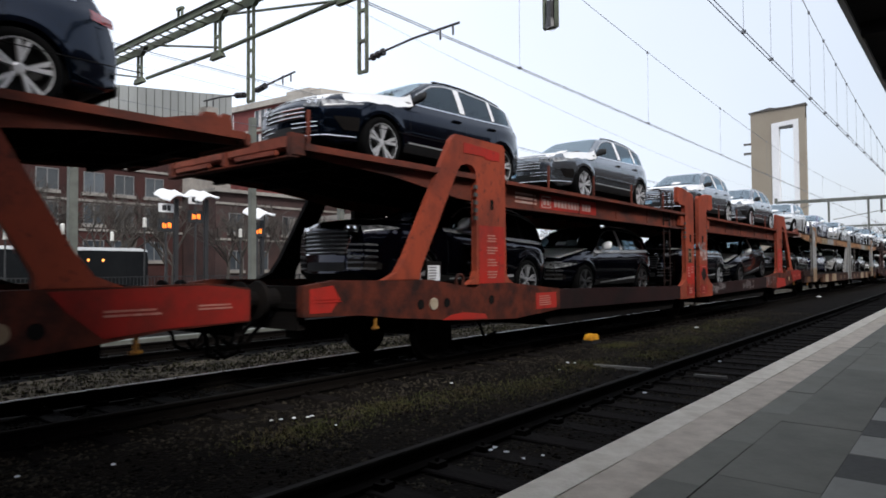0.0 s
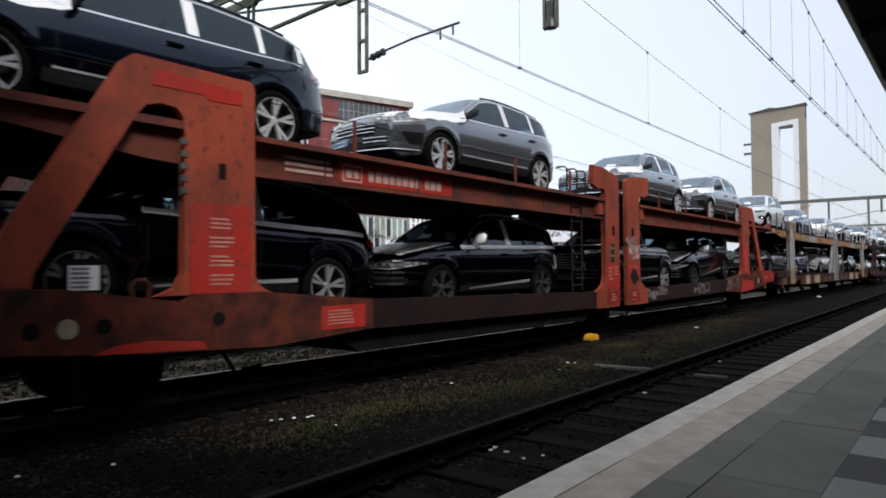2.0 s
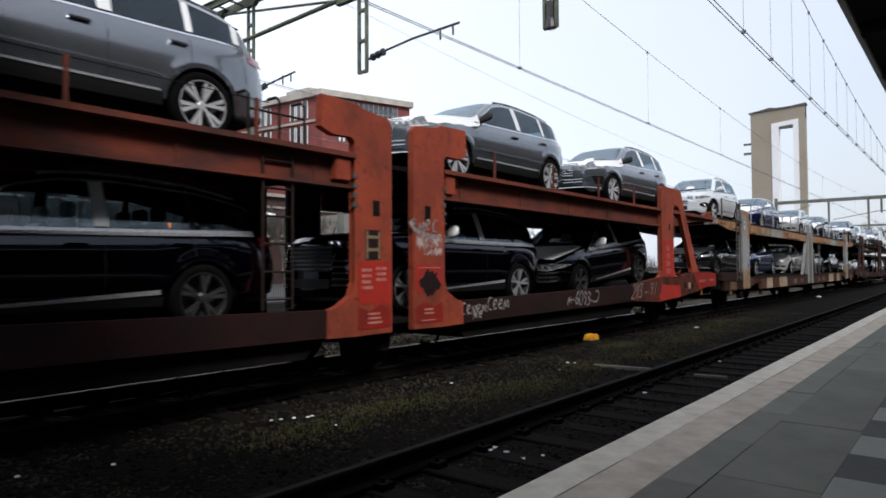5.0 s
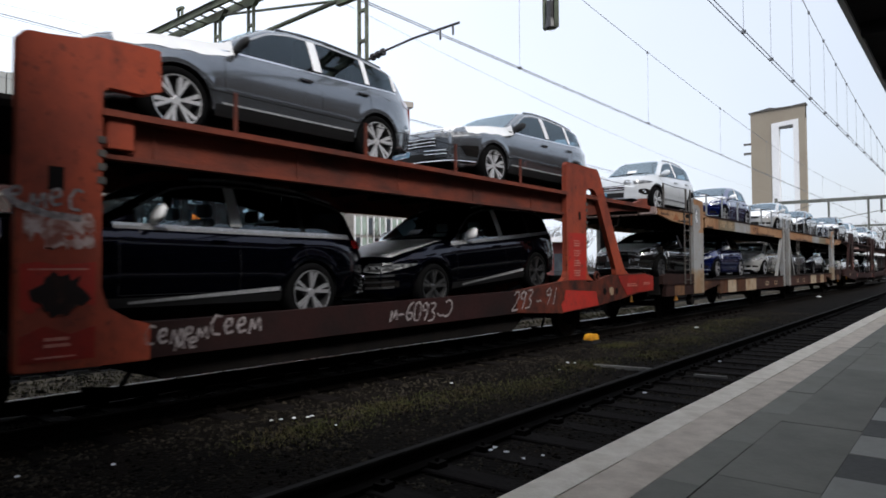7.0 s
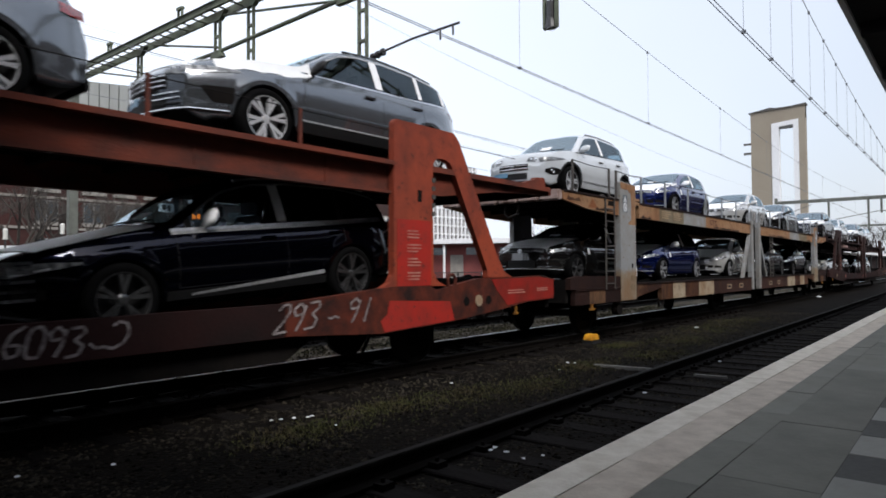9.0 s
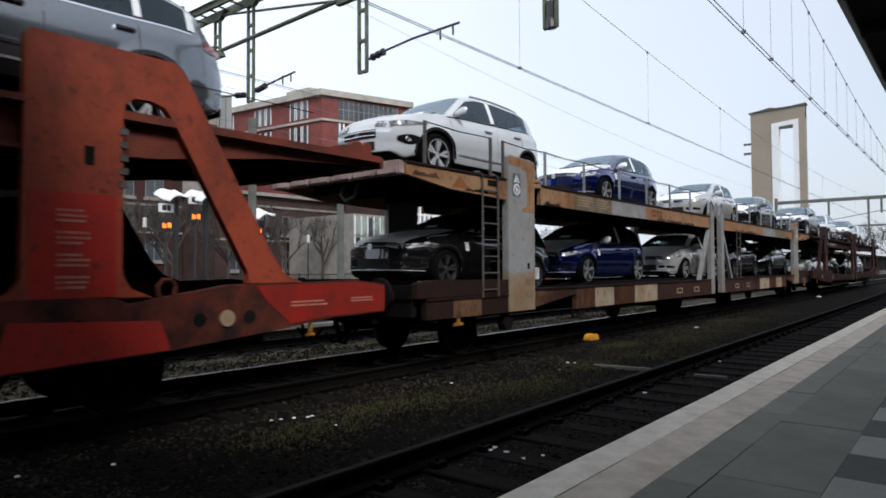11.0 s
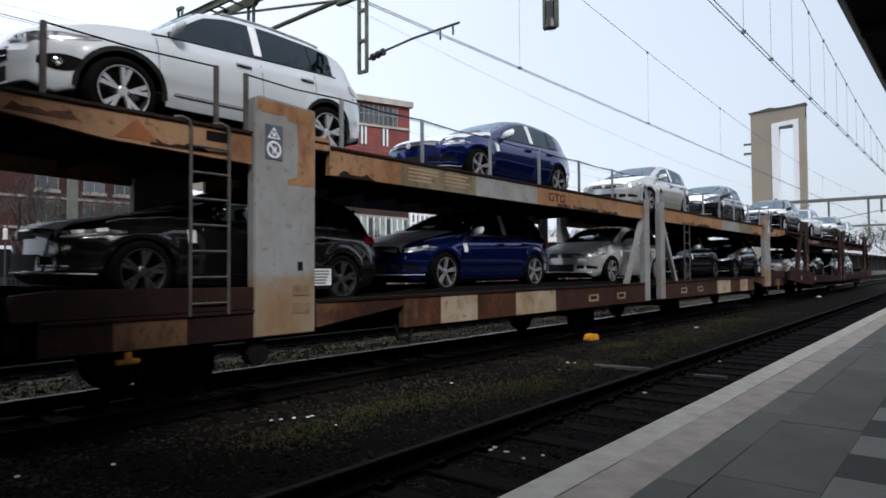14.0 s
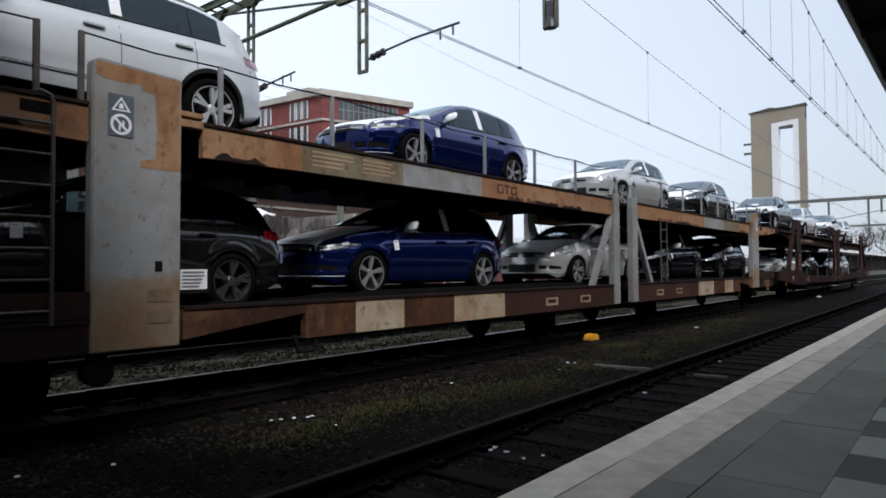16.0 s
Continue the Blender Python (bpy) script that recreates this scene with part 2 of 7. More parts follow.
PALE_STONE = material("pale_roof_concrete", (0.4, 0.37, 0.33), 0.8, 0, (0.28, 0.255, 0.225), 0.7, 1, 8, 0.1)
BRICK = material("red_brick_wall", (0.2, 0.06, 0.055), 0.85, 0, (0.14, 0.046, 0.043), 0.6, 1, 7, 0.2, spec=0.2)
BRICK_OLD = material("old_brown_red_brick", (0.052, 0.022, 0.02), 0.85, 0, (0.032, 0.017, 0.0155), 0.5, 1, 7, 0.2, spec=0.15)
BRICK_DARK = material("brown_brick_wall", (0.06, 0.035, 0.032), 0.85, 0, (0.036, 0.025, 0.024), 0.6, 1, 7, 0.2, spec=0.2)
BAND = material("pale_stone_band", (0.26, 0.24, 0.215), 0.8, 0, (0.17, 0.155, 0.14), 1, 1, 12, 0.1)
RIB = material("ribbed_metal_cladding", (0.3, 0.31, 0.3), 0.6, 0.1, (0.23, 0.238, 0.23), 0.3, 1, 6, 0.04, stretch=(1, 1, 0.2))
WINDOW_GREY = material("grey_window_frame", (0.15, 0.15, 0.15), 0.6, 0, (0.11, 0.11, 0.11), 2, 0.6, 20, 0.03)
WINDOW = material("dark_window_glass", (0.035, 0.042, 0.05), 0.12, 0, (0.06, 0.068, 0.075), 0.7, 1, 3, 0.0, spec=0.7, island=0.5)
FRAME_WHITE = material("white_window_frame", (0.66, 0.66, 0.66), 0.6, 0, (0.55, 0.55, 0.55), 2, 0.6, 20, 0.03)
TOWER = material("tan_tower_cladding", (0.28, 0.24, 0.185), 0.7, 0, (0.25, 0.21, 0.16), 0.12, 1, 2, 0.03)
ROOF = material("dark_flat_roof", (0.1, 0.1, 0.095), 0.8, 0, None, 0.5, 1, 6, 0.05)
ASPHALT = material("station_square_asphalt", (0.05, 0.05, 0.05), 0.9, 0, (0.035, 0.035, 0.034), 0.8, 1, 20, 0.2)
BARK = material("bare_tree_bark", (0.06, 0.05, 0.042), 0.9, 0, (0.035, 0.03, 0.026), 4, 1, 30, 0.3)
BLACK = material("black_painted_steel", (0.02, 0.02, 0.021), 0.5, 0, None, 4, 0.6, 30, 0.03)
BUS_WHITE = material("white_bus_body", (0.6, 0.62, 0.63), 0.35, 0, (0.5, 0.51, 0.53), 0.8, 0.6, 20, 0.01, coat=0.5)
AMBER = glow("amber_display_glow", (1.0, 0.2, 0.02), 2.2)
LAMP_GLOW = glow("warm_bus_light", (1.0, 0.36, 0.08), 1.6)
LIGHT_WHITE = material("white_lamp_globe", (0.55, 0.54, 0.5), 0.4, 0, None, 4, 0.2, 20, 0)

TYRE = material("black_rubber", (0.003, 0.003, 0.0033), 0.9, 0, (0.005, 0.005, 0.005), 6, 1, 50, 0.1, spec=0.05)
ALLOY = material("silver_alloy", (0.62, 0.63, 0.65), 0.3, 0.45, (0.5, 0.505, 0.52), 4, 0.6, 80, 0.0)
# two darker alloys, chiefly for lower-deck wheels, with shade put into the colour
ALLOY_MID = material("grey_silver_alloy", (0.36, 0.365, 0.38), 0.3, 0.5, (0.26, 0.265, 0.28), 4, 0.6, 80, 0.0)
ALLOY_DIM = material("dim_grey_alloy", (0.16, 0.165, 0.17), 0.3, 0.85, (0.1, 0.1, 0.105), 4, 0.6, 80, 0.0)
ALLOY_DARK = material("shaded_wheel_drum", (0.008, 0.008, 0.009), 0.6, 0.3, None, 4, 0.6, 60, 0.0)
CAR_GLASS = pane_glass("tinted_car_glass", (0.45, 0.56, 0.62), 1.6)
SCREEN_GLASS = pane_glass("coated_windscreen_glass", (0.72, 0.8, 0.82), 3.6)
SEAT = material("dark_cabin_fabric", (0.022, 0.022, 0.024), 0.9, 0, None, 6, 0.6, 60, 0.05, spec=0.15)
TRIM = material("black_plastic_trim", (0.009, 0.009, 0.0095), 0.6, 0, None, 6, 0.6, 60, 0.05, spec=0.25)
CHROME = material("bright_chrome", (0.8, 0.8, 0.82), 0.14, 1.0, (0.7, 0.7, 0.72), 3, 0.4, 60, 0)
HEADLAMP = material("clear_headlamp_lens", (0.04, 0.042, 0.045), 0.22, 0.2, (0.3, 0.31, 0.32), 14, 1.0, 40, 0.0, coat=0.6)
BUS_GLASS = material("black_bus_glass", (0.008, 0.009, 0.01), 0.15, 0, (0.014, 0.015, 0.016), 1, 0.6, 20, 0, spec=0.25)
TAIL = material("red_tail_lamp", (0.22, 0.008, 0.01), 0.15, 0, (0.1, 0.006, 0.008), 9, 0.8, 40, 0.0, coat=1.0)
SILVER_TRIM = material("satin_silver_trim", (0.45, 0.46, 0.48), 0.25, 0.5, (0.36, 0.37, 0.38), 4, 0.6, 60, 0.0)
FILM = material("white_protective_film", (0.8, 0.81, 0.82), 0.34, 0, (0.7, 0.71, 0.73), 3, 0.8, 14, 0.12)
PAINTS = {
    "navy": car_paint("navy_blue_paint", (0.005, 0.011, 0.024), 0.85, 0.55),
    "grey": car_paint("graphite_grey_paint", (0.17, 0.187, 0.208), 0.75),
    "black": car_paint("black_blue_paint", (0.004, 0.005, 0.013), 0.9, 0.6),
    "white": car_paint("white_paint", (0.52, 0.545, 0.57), 0.0),
    "blue": car_paint("bright_blue_paint", (0.006, 0.016, 0.12), 0.75),
    "silver": car_paint("silver_white_paint", (0.5, 0.5, 0.49), 0.4),
    "dark": car_paint("dark_grey_paint", (0.055, 0.054, 0.055), 0.9),
}


# ---- mesh helpers ----
def part(name, bm, mat, parent=None, label="", smooth=False, kind="", bevel=0.0):
    if bevel:
        bmesh.ops.bevel(bm, geom=list(bm.edges), offset=bevel, segments=2, affect="EDGES", clamp_overlap=True)
    me = bpy.data.meshes.new(name)
    bmesh.ops.recalc_face_normals(bm, faces=list(bm.faces))
    bm.to_mesh(me)
    bm.free()
    for mm in (mat if isinstance(mat, (list, tuple)) else [mat]):
        me.materials.append(mm)
    if smooth:
        for p in me.polygons:
            p.use_smooth = True
    ob = new(name, me)
    if parent:
        ob.parent = parent
    if label or kind:
        tagged(ob, label, kind=kind)
    return ob


def share(name, data, parent, m):
    ob = new(name, data)
    ob.parent = parent
    ob.matrix_basis = m
    return ob


def box(bm, x0, x1, y0, y1, z0, z1, m=None):
    v = [bm.verts.new((x, y, z)) for z in (z0, z1) for y in (y0, y1) for x in (x0, x1)]
    if m:
        for q in v:
            q.co = m @ q.co
    for f in ((0, 2, 3, 1), (4, 5, 7, 6), (0, 1, 5, 4), (2, 6, 7, 3), (0, 4, 6, 2), (1, 3, 7, 5)):
        bm.faces.new([v[i] for i in f])
    return bm


def prism(bm, pts, x0, x1, axis="x"):
    """A polygon in the y-z plane (axis x), x-z plane (axis y) or x-y plane (axis z), given thickness along the axis."""
    def at(a, p, q):
        return {"x": (a, p, q), "y": (p, a, q), "z": (p, q, a)}[axis]
    a = [bm.verts.new(at(x0, p, q)) for p, q in pts]
    b = [bm.verts.new(at(x1, p, q)) for p, q in pts]
    n = len(pts)
    bm.faces.new(a)
    bm.faces.new(b[::-1])
    for i in range(n):
        bm.faces.new((a[i], b[i], b[(i + 1) % n], a[(i + 1) % n]))
    return bm


def tube(bm, p, q, r, n=8, r2=None, caps=True):
    p, q = Vector(p), Vector(q)
    d = (q - p).normalized()
    a = d.cross(Vector((0, 0, 1)) if abs(d.z) < 0.9 else Vector((1, 0, 0))).normalized()
    b = d.cross(a)
    r2 = r if r2 is None else r2
    rings = []
    for c, rad in ((p, r), (q, r2)):
        rings.append([bm.verts.new(c + (a * math.cos(2 * math.pi * i / n) + b * math.sin(2 * math.pi * i / n)) * rad) for i in range(n)])
    for i in range(n):
        bm.faces.new((rings[0][i], rings[0][(i + 1) % n], rings[1][(i + 1) % n], rings[1][i]))
    if caps:
        bm.faces.new(rings[0][::-1])
        bm.faces.new(rings[1])
    return bm


def path(bm, pts, r, n=6):
    """A bent round bar through the points, one closed skin."""
    ps = [Vector(p) for p in pts]
    rings, up = [], None
    for k, p in enumerate(ps):
        d = (ps[min(k + 1, len(ps) - 1)] - ps[max(k - 1, 0)])
        if d.length < 1e-9:
            d = ps[k] - ps[k - 1]
        d.normalize()
        if up is None:
            up = d.cross(Vector((0, 0, 1)) if abs(d.z) < 0.9 else Vector((1, 0, 0)))
        a = (up - d * up.dot(d))
        if a.length < 1e-6:
            a = d.orthogonal()
        a.normalize()
        up, b = a, d.cross(a)
        rings.append([bm.verts.new(p + (a * math.cos(6.28319 * i / n) + b * math.sin(6.28319 * i / n)) * r) for i in range(n)])
    for s, t in zip(rings, rings[1:]):
        for i in range(n):
            bm.faces.new((s[i], s[(i + 1) % n], t[(i + 1) % n], t[i]))
    bm.faces.new(rings[0][::-1])
    bm.faces.new(rings[-1])
    return bm


def lathe(bm, prof, n=28, axis="x"):
    """prof: (along the axis, radius), turned about the axis."""
    rings = []
    for a, r in prof:
        ring = []
        for i in range(n):
            c, s = math.cos(2 * math.pi * i / n) * r, math.sin(2 * math.pi * i / n) * r
            ring.append(bm.verts.new((a, c, s) if axis == "x" else (c, s, a)))
        rings.append(ring)
    for k in range(len(rings) - 1):
        for i in range(n):
            bm.faces.new((rings[k][i], rings[k][(i + 1) % n], rings[k + 1][(i + 1) % n], rings[k + 1][i]))
    return bm


def sheet(bm, rows):
    """A grid of points as a surface."""
    v = [[bm.verts.new(p) for p in row] for row in rows]
    for a, b in zip(v, v[1:]):
        for i in range(len(a) - 1):
            bm.faces.new((a[i], a[i + 1], b[i + 1], b[i]))
    return bm


def B():
    return bmesh.new()


def holder(name, m, label, category, group=""):
    e = new(name)
    e.empty_display_size = 0.3
    e.matrix_basis = m
    return tagged(e, label, category, group)


def lerp(table, t):
    for (a, va), (b, vb) in zip(table, table[1:]):
        if t <= b:
            f = 0 if b == a else max(0.0, (t - a) / (b - a))
            return va + (vb - va) * f
    return table[-1][1]


def soft(table, t, w=0.12):
    return (lerp(table, t - w) + 2 * lerp(table, t) + lerp(table, t + w)) / 4


# ---- large structure ----
TRACK_X = -7.37          # centre of the track the train runs on
NEAR_X = -2.73           # centre of the empty track by the platform
THIRD_X = -11.75         # track beyond the train
RAIL_Z = 0.25
PLAT_Z = 1.0
PLAT_X = -1.07


def ground_height(x, y):
    z = 0.06 + 0.02 * noise.noise(Vector((x * 0.7, y * 0.7, 0)))
    if -6.3 < x < -3.9:
        z += 0.03 * math.sin((x + 6.3) / 2.4 * math.pi)
    return z


def build_ground():
    bm = B()
    xs = [-3000, -400, -120, -60, -30, -20] + [-14 + i * 0.4 for i in range(34)] + [0, 6, 60, 3000]
    ys = [-3000, -300, -40, -10] + [i * 0.8 for i in range(40)] + [36, 44, 60, 90, 150, 400, 3000]
    sheet(bm, [[(x, y, ground_height(x, y) if -14 < x < 0 and -1 < y < 32 else 0.05) for x in xs] for y in ys])
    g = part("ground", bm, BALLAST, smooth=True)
    tagged(g, "near-black ballast bed between the railway tracks", "ground", kind="structure")
    bm = B()
    sheet(bm, [[(x, y, 0.11 + 0.03 * noise.noise(Vector((x * 2, y * 0.9, 3)))) for x in (-10.3, -10.1, -9.8, -9.4, -9.0, -8.6)] for y in [-12 + k * 0.7 for k in range(120)]])
    tagged(part("ground", bm, DIRT, smooth=True), "strip of pale earth and dead grass beside the ballast", "ground", kind="structure")
    bm = B()
    box(bm, -13.05, -12.75, -12, 90, 0.02, 0.3)
    tagged(part("trim", bm, CONCRETE, bevel=0.01), "weathered concrete cable trough along the far track", "cable trough", kind="structure")
    bm = B()
    box(bm, -300, -26, -200, 400, 0.0, 0.12)
    tagged(part("road", bm, ASPHALT), "grey asphalt of the bus station square", "road", kind="structure")


def build_track(cx, y0, y1, sleepers, label, turn=0.0, head=RAILHEAD):
    t = holder("railway_track", pose(cx, 0, 0, 0, 0, turn), label, "railway track")
    t["kind"] = "structure"
    for sx in (-0.7525, 0.7525):
        bm = B()
        prism(bm, [(sx - 0.07, 0.09), (sx + 0.07, 0.09), (sx + 0.07, 0.1), (sx + 0.012, 0.125), (sx + 0.012, 0.205), (sx + 0.036, 0.218), (sx + 0.036, 0.238), (sx - 0.036, 0.238), (sx - 0.036, 0.218), (sx - 0.012, 0.205), (sx - 0.012, 0.125), (sx - 0.07, 0.1)], y0, y1, "y")
        rail = part("rail", bm, RAILWEB, t)
        bm = B()
        box(bm, sx - 0.031, sx + 0.031, y0, y1, 0.2385, RAIL_Z)
        # the +x rail takes the dark head, its dark reflection painted in
        part("rail_head", bm, head if sx < 0 else RAIL_DULL_DARKENED, rail, "worn running surface", bevel=0.004)
    bm = B()
    box(bm, -1.3, 1.3, -0.125, 0.125, -0.05, 0.078)
    bmesh.ops.bevel(bm, geom=list(bm.edges), offset=0.012, segments=1, affect="EDGES")
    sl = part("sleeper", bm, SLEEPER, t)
    bm = B()
    for sx in (-0.7525, 0.7525):
        for e in (-1, 1):
            box(bm, sx + e * 0.13 - 0.05, sx + e * 0.13 + 0.05, -0.06, 0.06, 0.07, 0.125)
            tube(bm, (sx + e * 0.12, 0, 0.12), (sx + e * 0.12, 0, 0.155), 0.018, 6)
    fx = part("rail_fastening", bm, RAILWEB, sl)
    for k in range(sleepers):
        y = 0.3 + 0.62 * k + 0.03 * math.sin(k * 7.1)
        if k == 0:
            sl.matrix_basis = pose(0, y, 0)
            continue
        s = share("sleeper", sl.data, t, pose(0, y, 0.006 * math.sin(k * 3.3), 0, 0, 0.6 * math.sin(k * 5.7)))
        share("rail_fastening", fx.data, s, Matrix())
    return t


def scatter_stones():
    rnd = random.Random(4)
    verts, faces = [], []
    base = [(-1, -0.7, 0), (1, -0.8, 0), (0.8, 0.9, 0), (-0.9, 0.8, 0), (-0.55, -0.5, 0.8), (0.6, -0.4, 0.65), (0.5, 0.55, 0.9), (-0.5, 0.45, 0.7)]
    quads = [(0, 1, 5, 4), (1, 2, 6, 5), (2, 3, 7, 6), (3, 0, 4, 7), (4, 5, 6, 7)]

    def stone(x, y, z, r):
        a = rnd.random() * 6.28
        c, s = math.cos(a), math.sin(a)
        k = len(verts)
        sx, sy, sz = r * rnd.uniform(0.7, 1.2), r * rnd.uniform(0.6, 1), r * rnd.uniform(0.5, 1.1)
        for p in base:
            px, py, pz = p[0] * sx * rnd.uniform(0.8, 1.2), p[1] * sy * rnd.uniform(0.8, 1.2), p[2] * sz * rnd.uniform(0.7, 1.3)
            verts.append((x + px * c - py * s, y + px * s + py * c, z + pz - 0.008))
        faces.extend([tuple(k + i for i in q) for q in quads])

    for _ in range(50000):
        y = 1.2 + 24 * rnd.random() ** 1.6
        x = rnd.uniform(-8.8, -1.2)
        near = abs(abs(x - NEAR_X) - 0.7525) < 0.1 or abs(abs(x - TRACK_X) - 0.7525) < 0.1
        if near:
            continue
        stone(x, y, ground_height(x, y), rnd.uniform(0.011, 0.03))
    for _ in range(3500):
        x, y = rnd.uniform(-10.35, -8.5), -1 + 26 * rnd.random() ** 1.4
        stone(x, y, 0.115, rnd.uniform(0.014, 0.04))
    me = bpy.data.meshes.new("ballast_stones")
    me.from_pydata(verts, [], faces)
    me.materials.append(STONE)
    tagged(new("ballast_stones", me), "loose dark crushed stones lying between the rails", "ballast", kind="stuff")
    # weeds: many short blades in patches
    verts, faces = [], []
    patches = [(-4.9, 6.4, 0.75), (-4.6, 7.6, 0.6), (-5.2, 5.3, 0.5), (-4.5, 11.5, 0.7), (-4.9, 14, 0.9), (-5.2, 17, 1.2), (-4.8, 9.4, 0.5), (-5.6, 20, 1.4), (-5.0, 4.0, 0.5), (-5.6, 12.4, 0.5)]
    for px, py, pr in patches:
        for _ in range(1500):
            x, y = px + rnd.gauss(0, pr * 0.4), py + rnd.gauss(0, pr * 0.7)
            if not -6.2 < x < -3.8:
                continue
            z, h, a = ground_height(x, y), rnd.uniform(0.012, 0.035), rnd.random() * 6.28
            k, w, lean = len(verts), rnd.uniform(0.005, 0.011), rnd.uniform(0, 0.04)
            verts += [(x - w * math.cos(a), y - w * math.sin(a), z), (x + w * math.cos(a), y + w * math.sin(a), z), (x + lean * math.sin(a), y - lean * math.cos(a), z + h)]
            faces.append((k, k + 1, k + 2))
    for _ in range(14000):          # dead grass on the earth strip beyond the train
        x, y = -9.45 + rnd.gauss(0, 0.4), -1 + 27 * rnd.random() ** 1.3
        z, h, a = 0.1, rnd.uniform(0.02, 0.07), rnd.random() * 6.28
        k, w, lean = len(verts), rnd.uniform(0.006, 0.012), rnd.uniform(0, 0.06)
        verts += [(x - w * math.cos(a), y - w * math.sin(a), z), (x + w * math.cos(a), y + w * math.sin(a), z), (x + lean * math.sin(a), y - lean * math.cos(a), z + h)]
        faces.append((k, k + 1, k + 2))
    me = bpy.data.meshes.new("weeds")
    me.from_pydata(verts, [], faces)
    me.materials.append(WEED)
    tagged(new("weeds", me), "patchy low green weeds and moss on the ballast", "weeds", kind="stuff")


def build_platform():
    p = holder("platform", pose(0.009, 0, 0, 0, 0, 0.3), "grey paved station platform with a white painted edge", "platform")
    p["kind"] = "structure"
    bm = B()
    box(bm, PLAT_X + 0.1, 7.0, -14, 120, 0.0, PLAT_Z - 0.03)
    part("foundation", bm, JOINT, p)
    # rows of slabs: x from, x to, length, first joint, materials
    rows = [(PLAT_X, -0.945, 1.0, 0.13, [COPING], "coping_stone", 0.0015),
            (-0.9445, -0.7795, 1.0, 0.13, [BEIGE], "edge_slab", 0.0),
            (-0.779, -0.6525, 0.6, 0.2, [SLAB], "paving_slab", 0.0),
            (-0.652, -0.3585, 0.9, 0.35, [SLAB], "paving_slab", 0.0),
            (-0.358, -0.0575, 0.318, 0.125, [SLAB_LIGHT, SLAB_DARK], "tactile_tile", 0.0),
            (-0.057, 0.55, 0.6, 0.1, [SLAB], "paving_slab", 0.0)]
    for x0, x1, ln, first, mats, name, up in rows:
        depth = 0.26 if name == "coping_stone" else 0.06
        datas = []
        for mm in mats:
            bm = B()
            box(bm, 0, x1 - x0, 0.0004, ln - 0.0004, -depth, up)
            bmesh.ops.bevel(bm, geom=list(bm.edges), offset=0.001, segments=1, affect="EDGES")
            o = part(name, bm, mm, p)
            datas.append(o.data)
            bpy.data.objects.remove(o)
        n = int(18 / ln)
        for k in range(n):
            share(name, datas[k % len(datas)], p, pose(x0, first + k * ln, PLAT_Z + 0.0015 * math.sin(k * 4.7 + x0 * 9)))
        bm = B()
        end = first + n * ln
        box(bm, x0, x1, end + 0.004, 120, PLAT_Z - 0.03, PLAT_Z + up)
        box(bm, x0, x1, -14, first - 0.004, PLAT_Z - 0.03, PLAT_Z + up)
        part(name + "_row", bm, mats[0], p)
    bm = B()
    box(bm, 0.555, 7.0, -14, 120, PLAT_Z - 0.03, PLAT_Z)
    part("paving", bm, SLAB, p)
    bm = B()
    box(bm, PLAT_X + 0.06, PLAT_X + 0.1, -14, 120, 0.0, PLAT_Z - 0.27)
    part("retaining_wall", bm, CONCRETE, p)


def build_canopy():
    bm = B()
    box(bm, -0.93, 7.2, -14, 60, 4.24, 4.5)
    for k in range(37):
        box(bm, -0.9, 7.2, -13.9 + k * 2, -13.78 + k * 2, 4.1, 4.24)
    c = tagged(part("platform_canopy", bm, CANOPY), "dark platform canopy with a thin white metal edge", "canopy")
    c["kind"] = "structure"
    bm = B()
    box(bm, -0.985, -0.932, -14, 60, 4.2, 4.5)
    part("edge_flashing", bm, WHITE_METAL, c, "thin white metal edge strip")
    # added roof slab, never in view, shading the tracks and train at left
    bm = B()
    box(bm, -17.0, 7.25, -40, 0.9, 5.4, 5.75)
    tagged(part("ceiling_hall", bm, CANOPY), "plain dark roof slab added out of view over the tracks", "roof", kind="structure")
    # added wall out of view; its height cuts sky light on the lower deck
    bm = B()
    box(bm, 7.3, 7.7, -14, 120, 0, 12.4)
    tagged(part("wall_east", bm, BRICK_DARK), "plain dark brick wall added out of view behind the platform", "wall", kind="structure")


# ---- train: wagons ----
HALF = 1.42


def wheelset(parent, y, r=0.42):
    bm = B()
    tube(bm, (-0.95, 0, 0), (0.95, 0, 0), 0.075, 10)
    w = part("wheelset", bm, NEAR_BLACK, parent)
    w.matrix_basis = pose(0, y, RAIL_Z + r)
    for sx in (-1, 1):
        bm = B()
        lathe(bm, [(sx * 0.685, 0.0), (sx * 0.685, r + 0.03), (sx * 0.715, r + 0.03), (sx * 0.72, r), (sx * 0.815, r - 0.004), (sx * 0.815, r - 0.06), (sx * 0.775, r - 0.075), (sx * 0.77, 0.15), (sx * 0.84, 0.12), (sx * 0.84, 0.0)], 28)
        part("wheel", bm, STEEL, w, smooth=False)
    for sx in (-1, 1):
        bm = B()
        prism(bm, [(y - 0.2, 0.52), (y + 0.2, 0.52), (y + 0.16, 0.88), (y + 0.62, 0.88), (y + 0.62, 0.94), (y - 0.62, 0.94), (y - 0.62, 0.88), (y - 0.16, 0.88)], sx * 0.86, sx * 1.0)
        part("axle_box", bm, NEAR_BLACK, parent)
    return w


def ribs(w, mat, hw, ys, z0, z1):
    """Cross ribs under a deck, one part each."""
    data = None
    for y in ys:
        if data is None:
            bm = B()
            box(bm, -hw, hw, -0.04, 0.04, z0, z1)
            o = part("deck_rib", bm, mat, w)
            o.matrix_basis = pose(0, y, 0)
            data = o.data
        else:
            share("deck_rib", data, w, pose(0, y, 0))


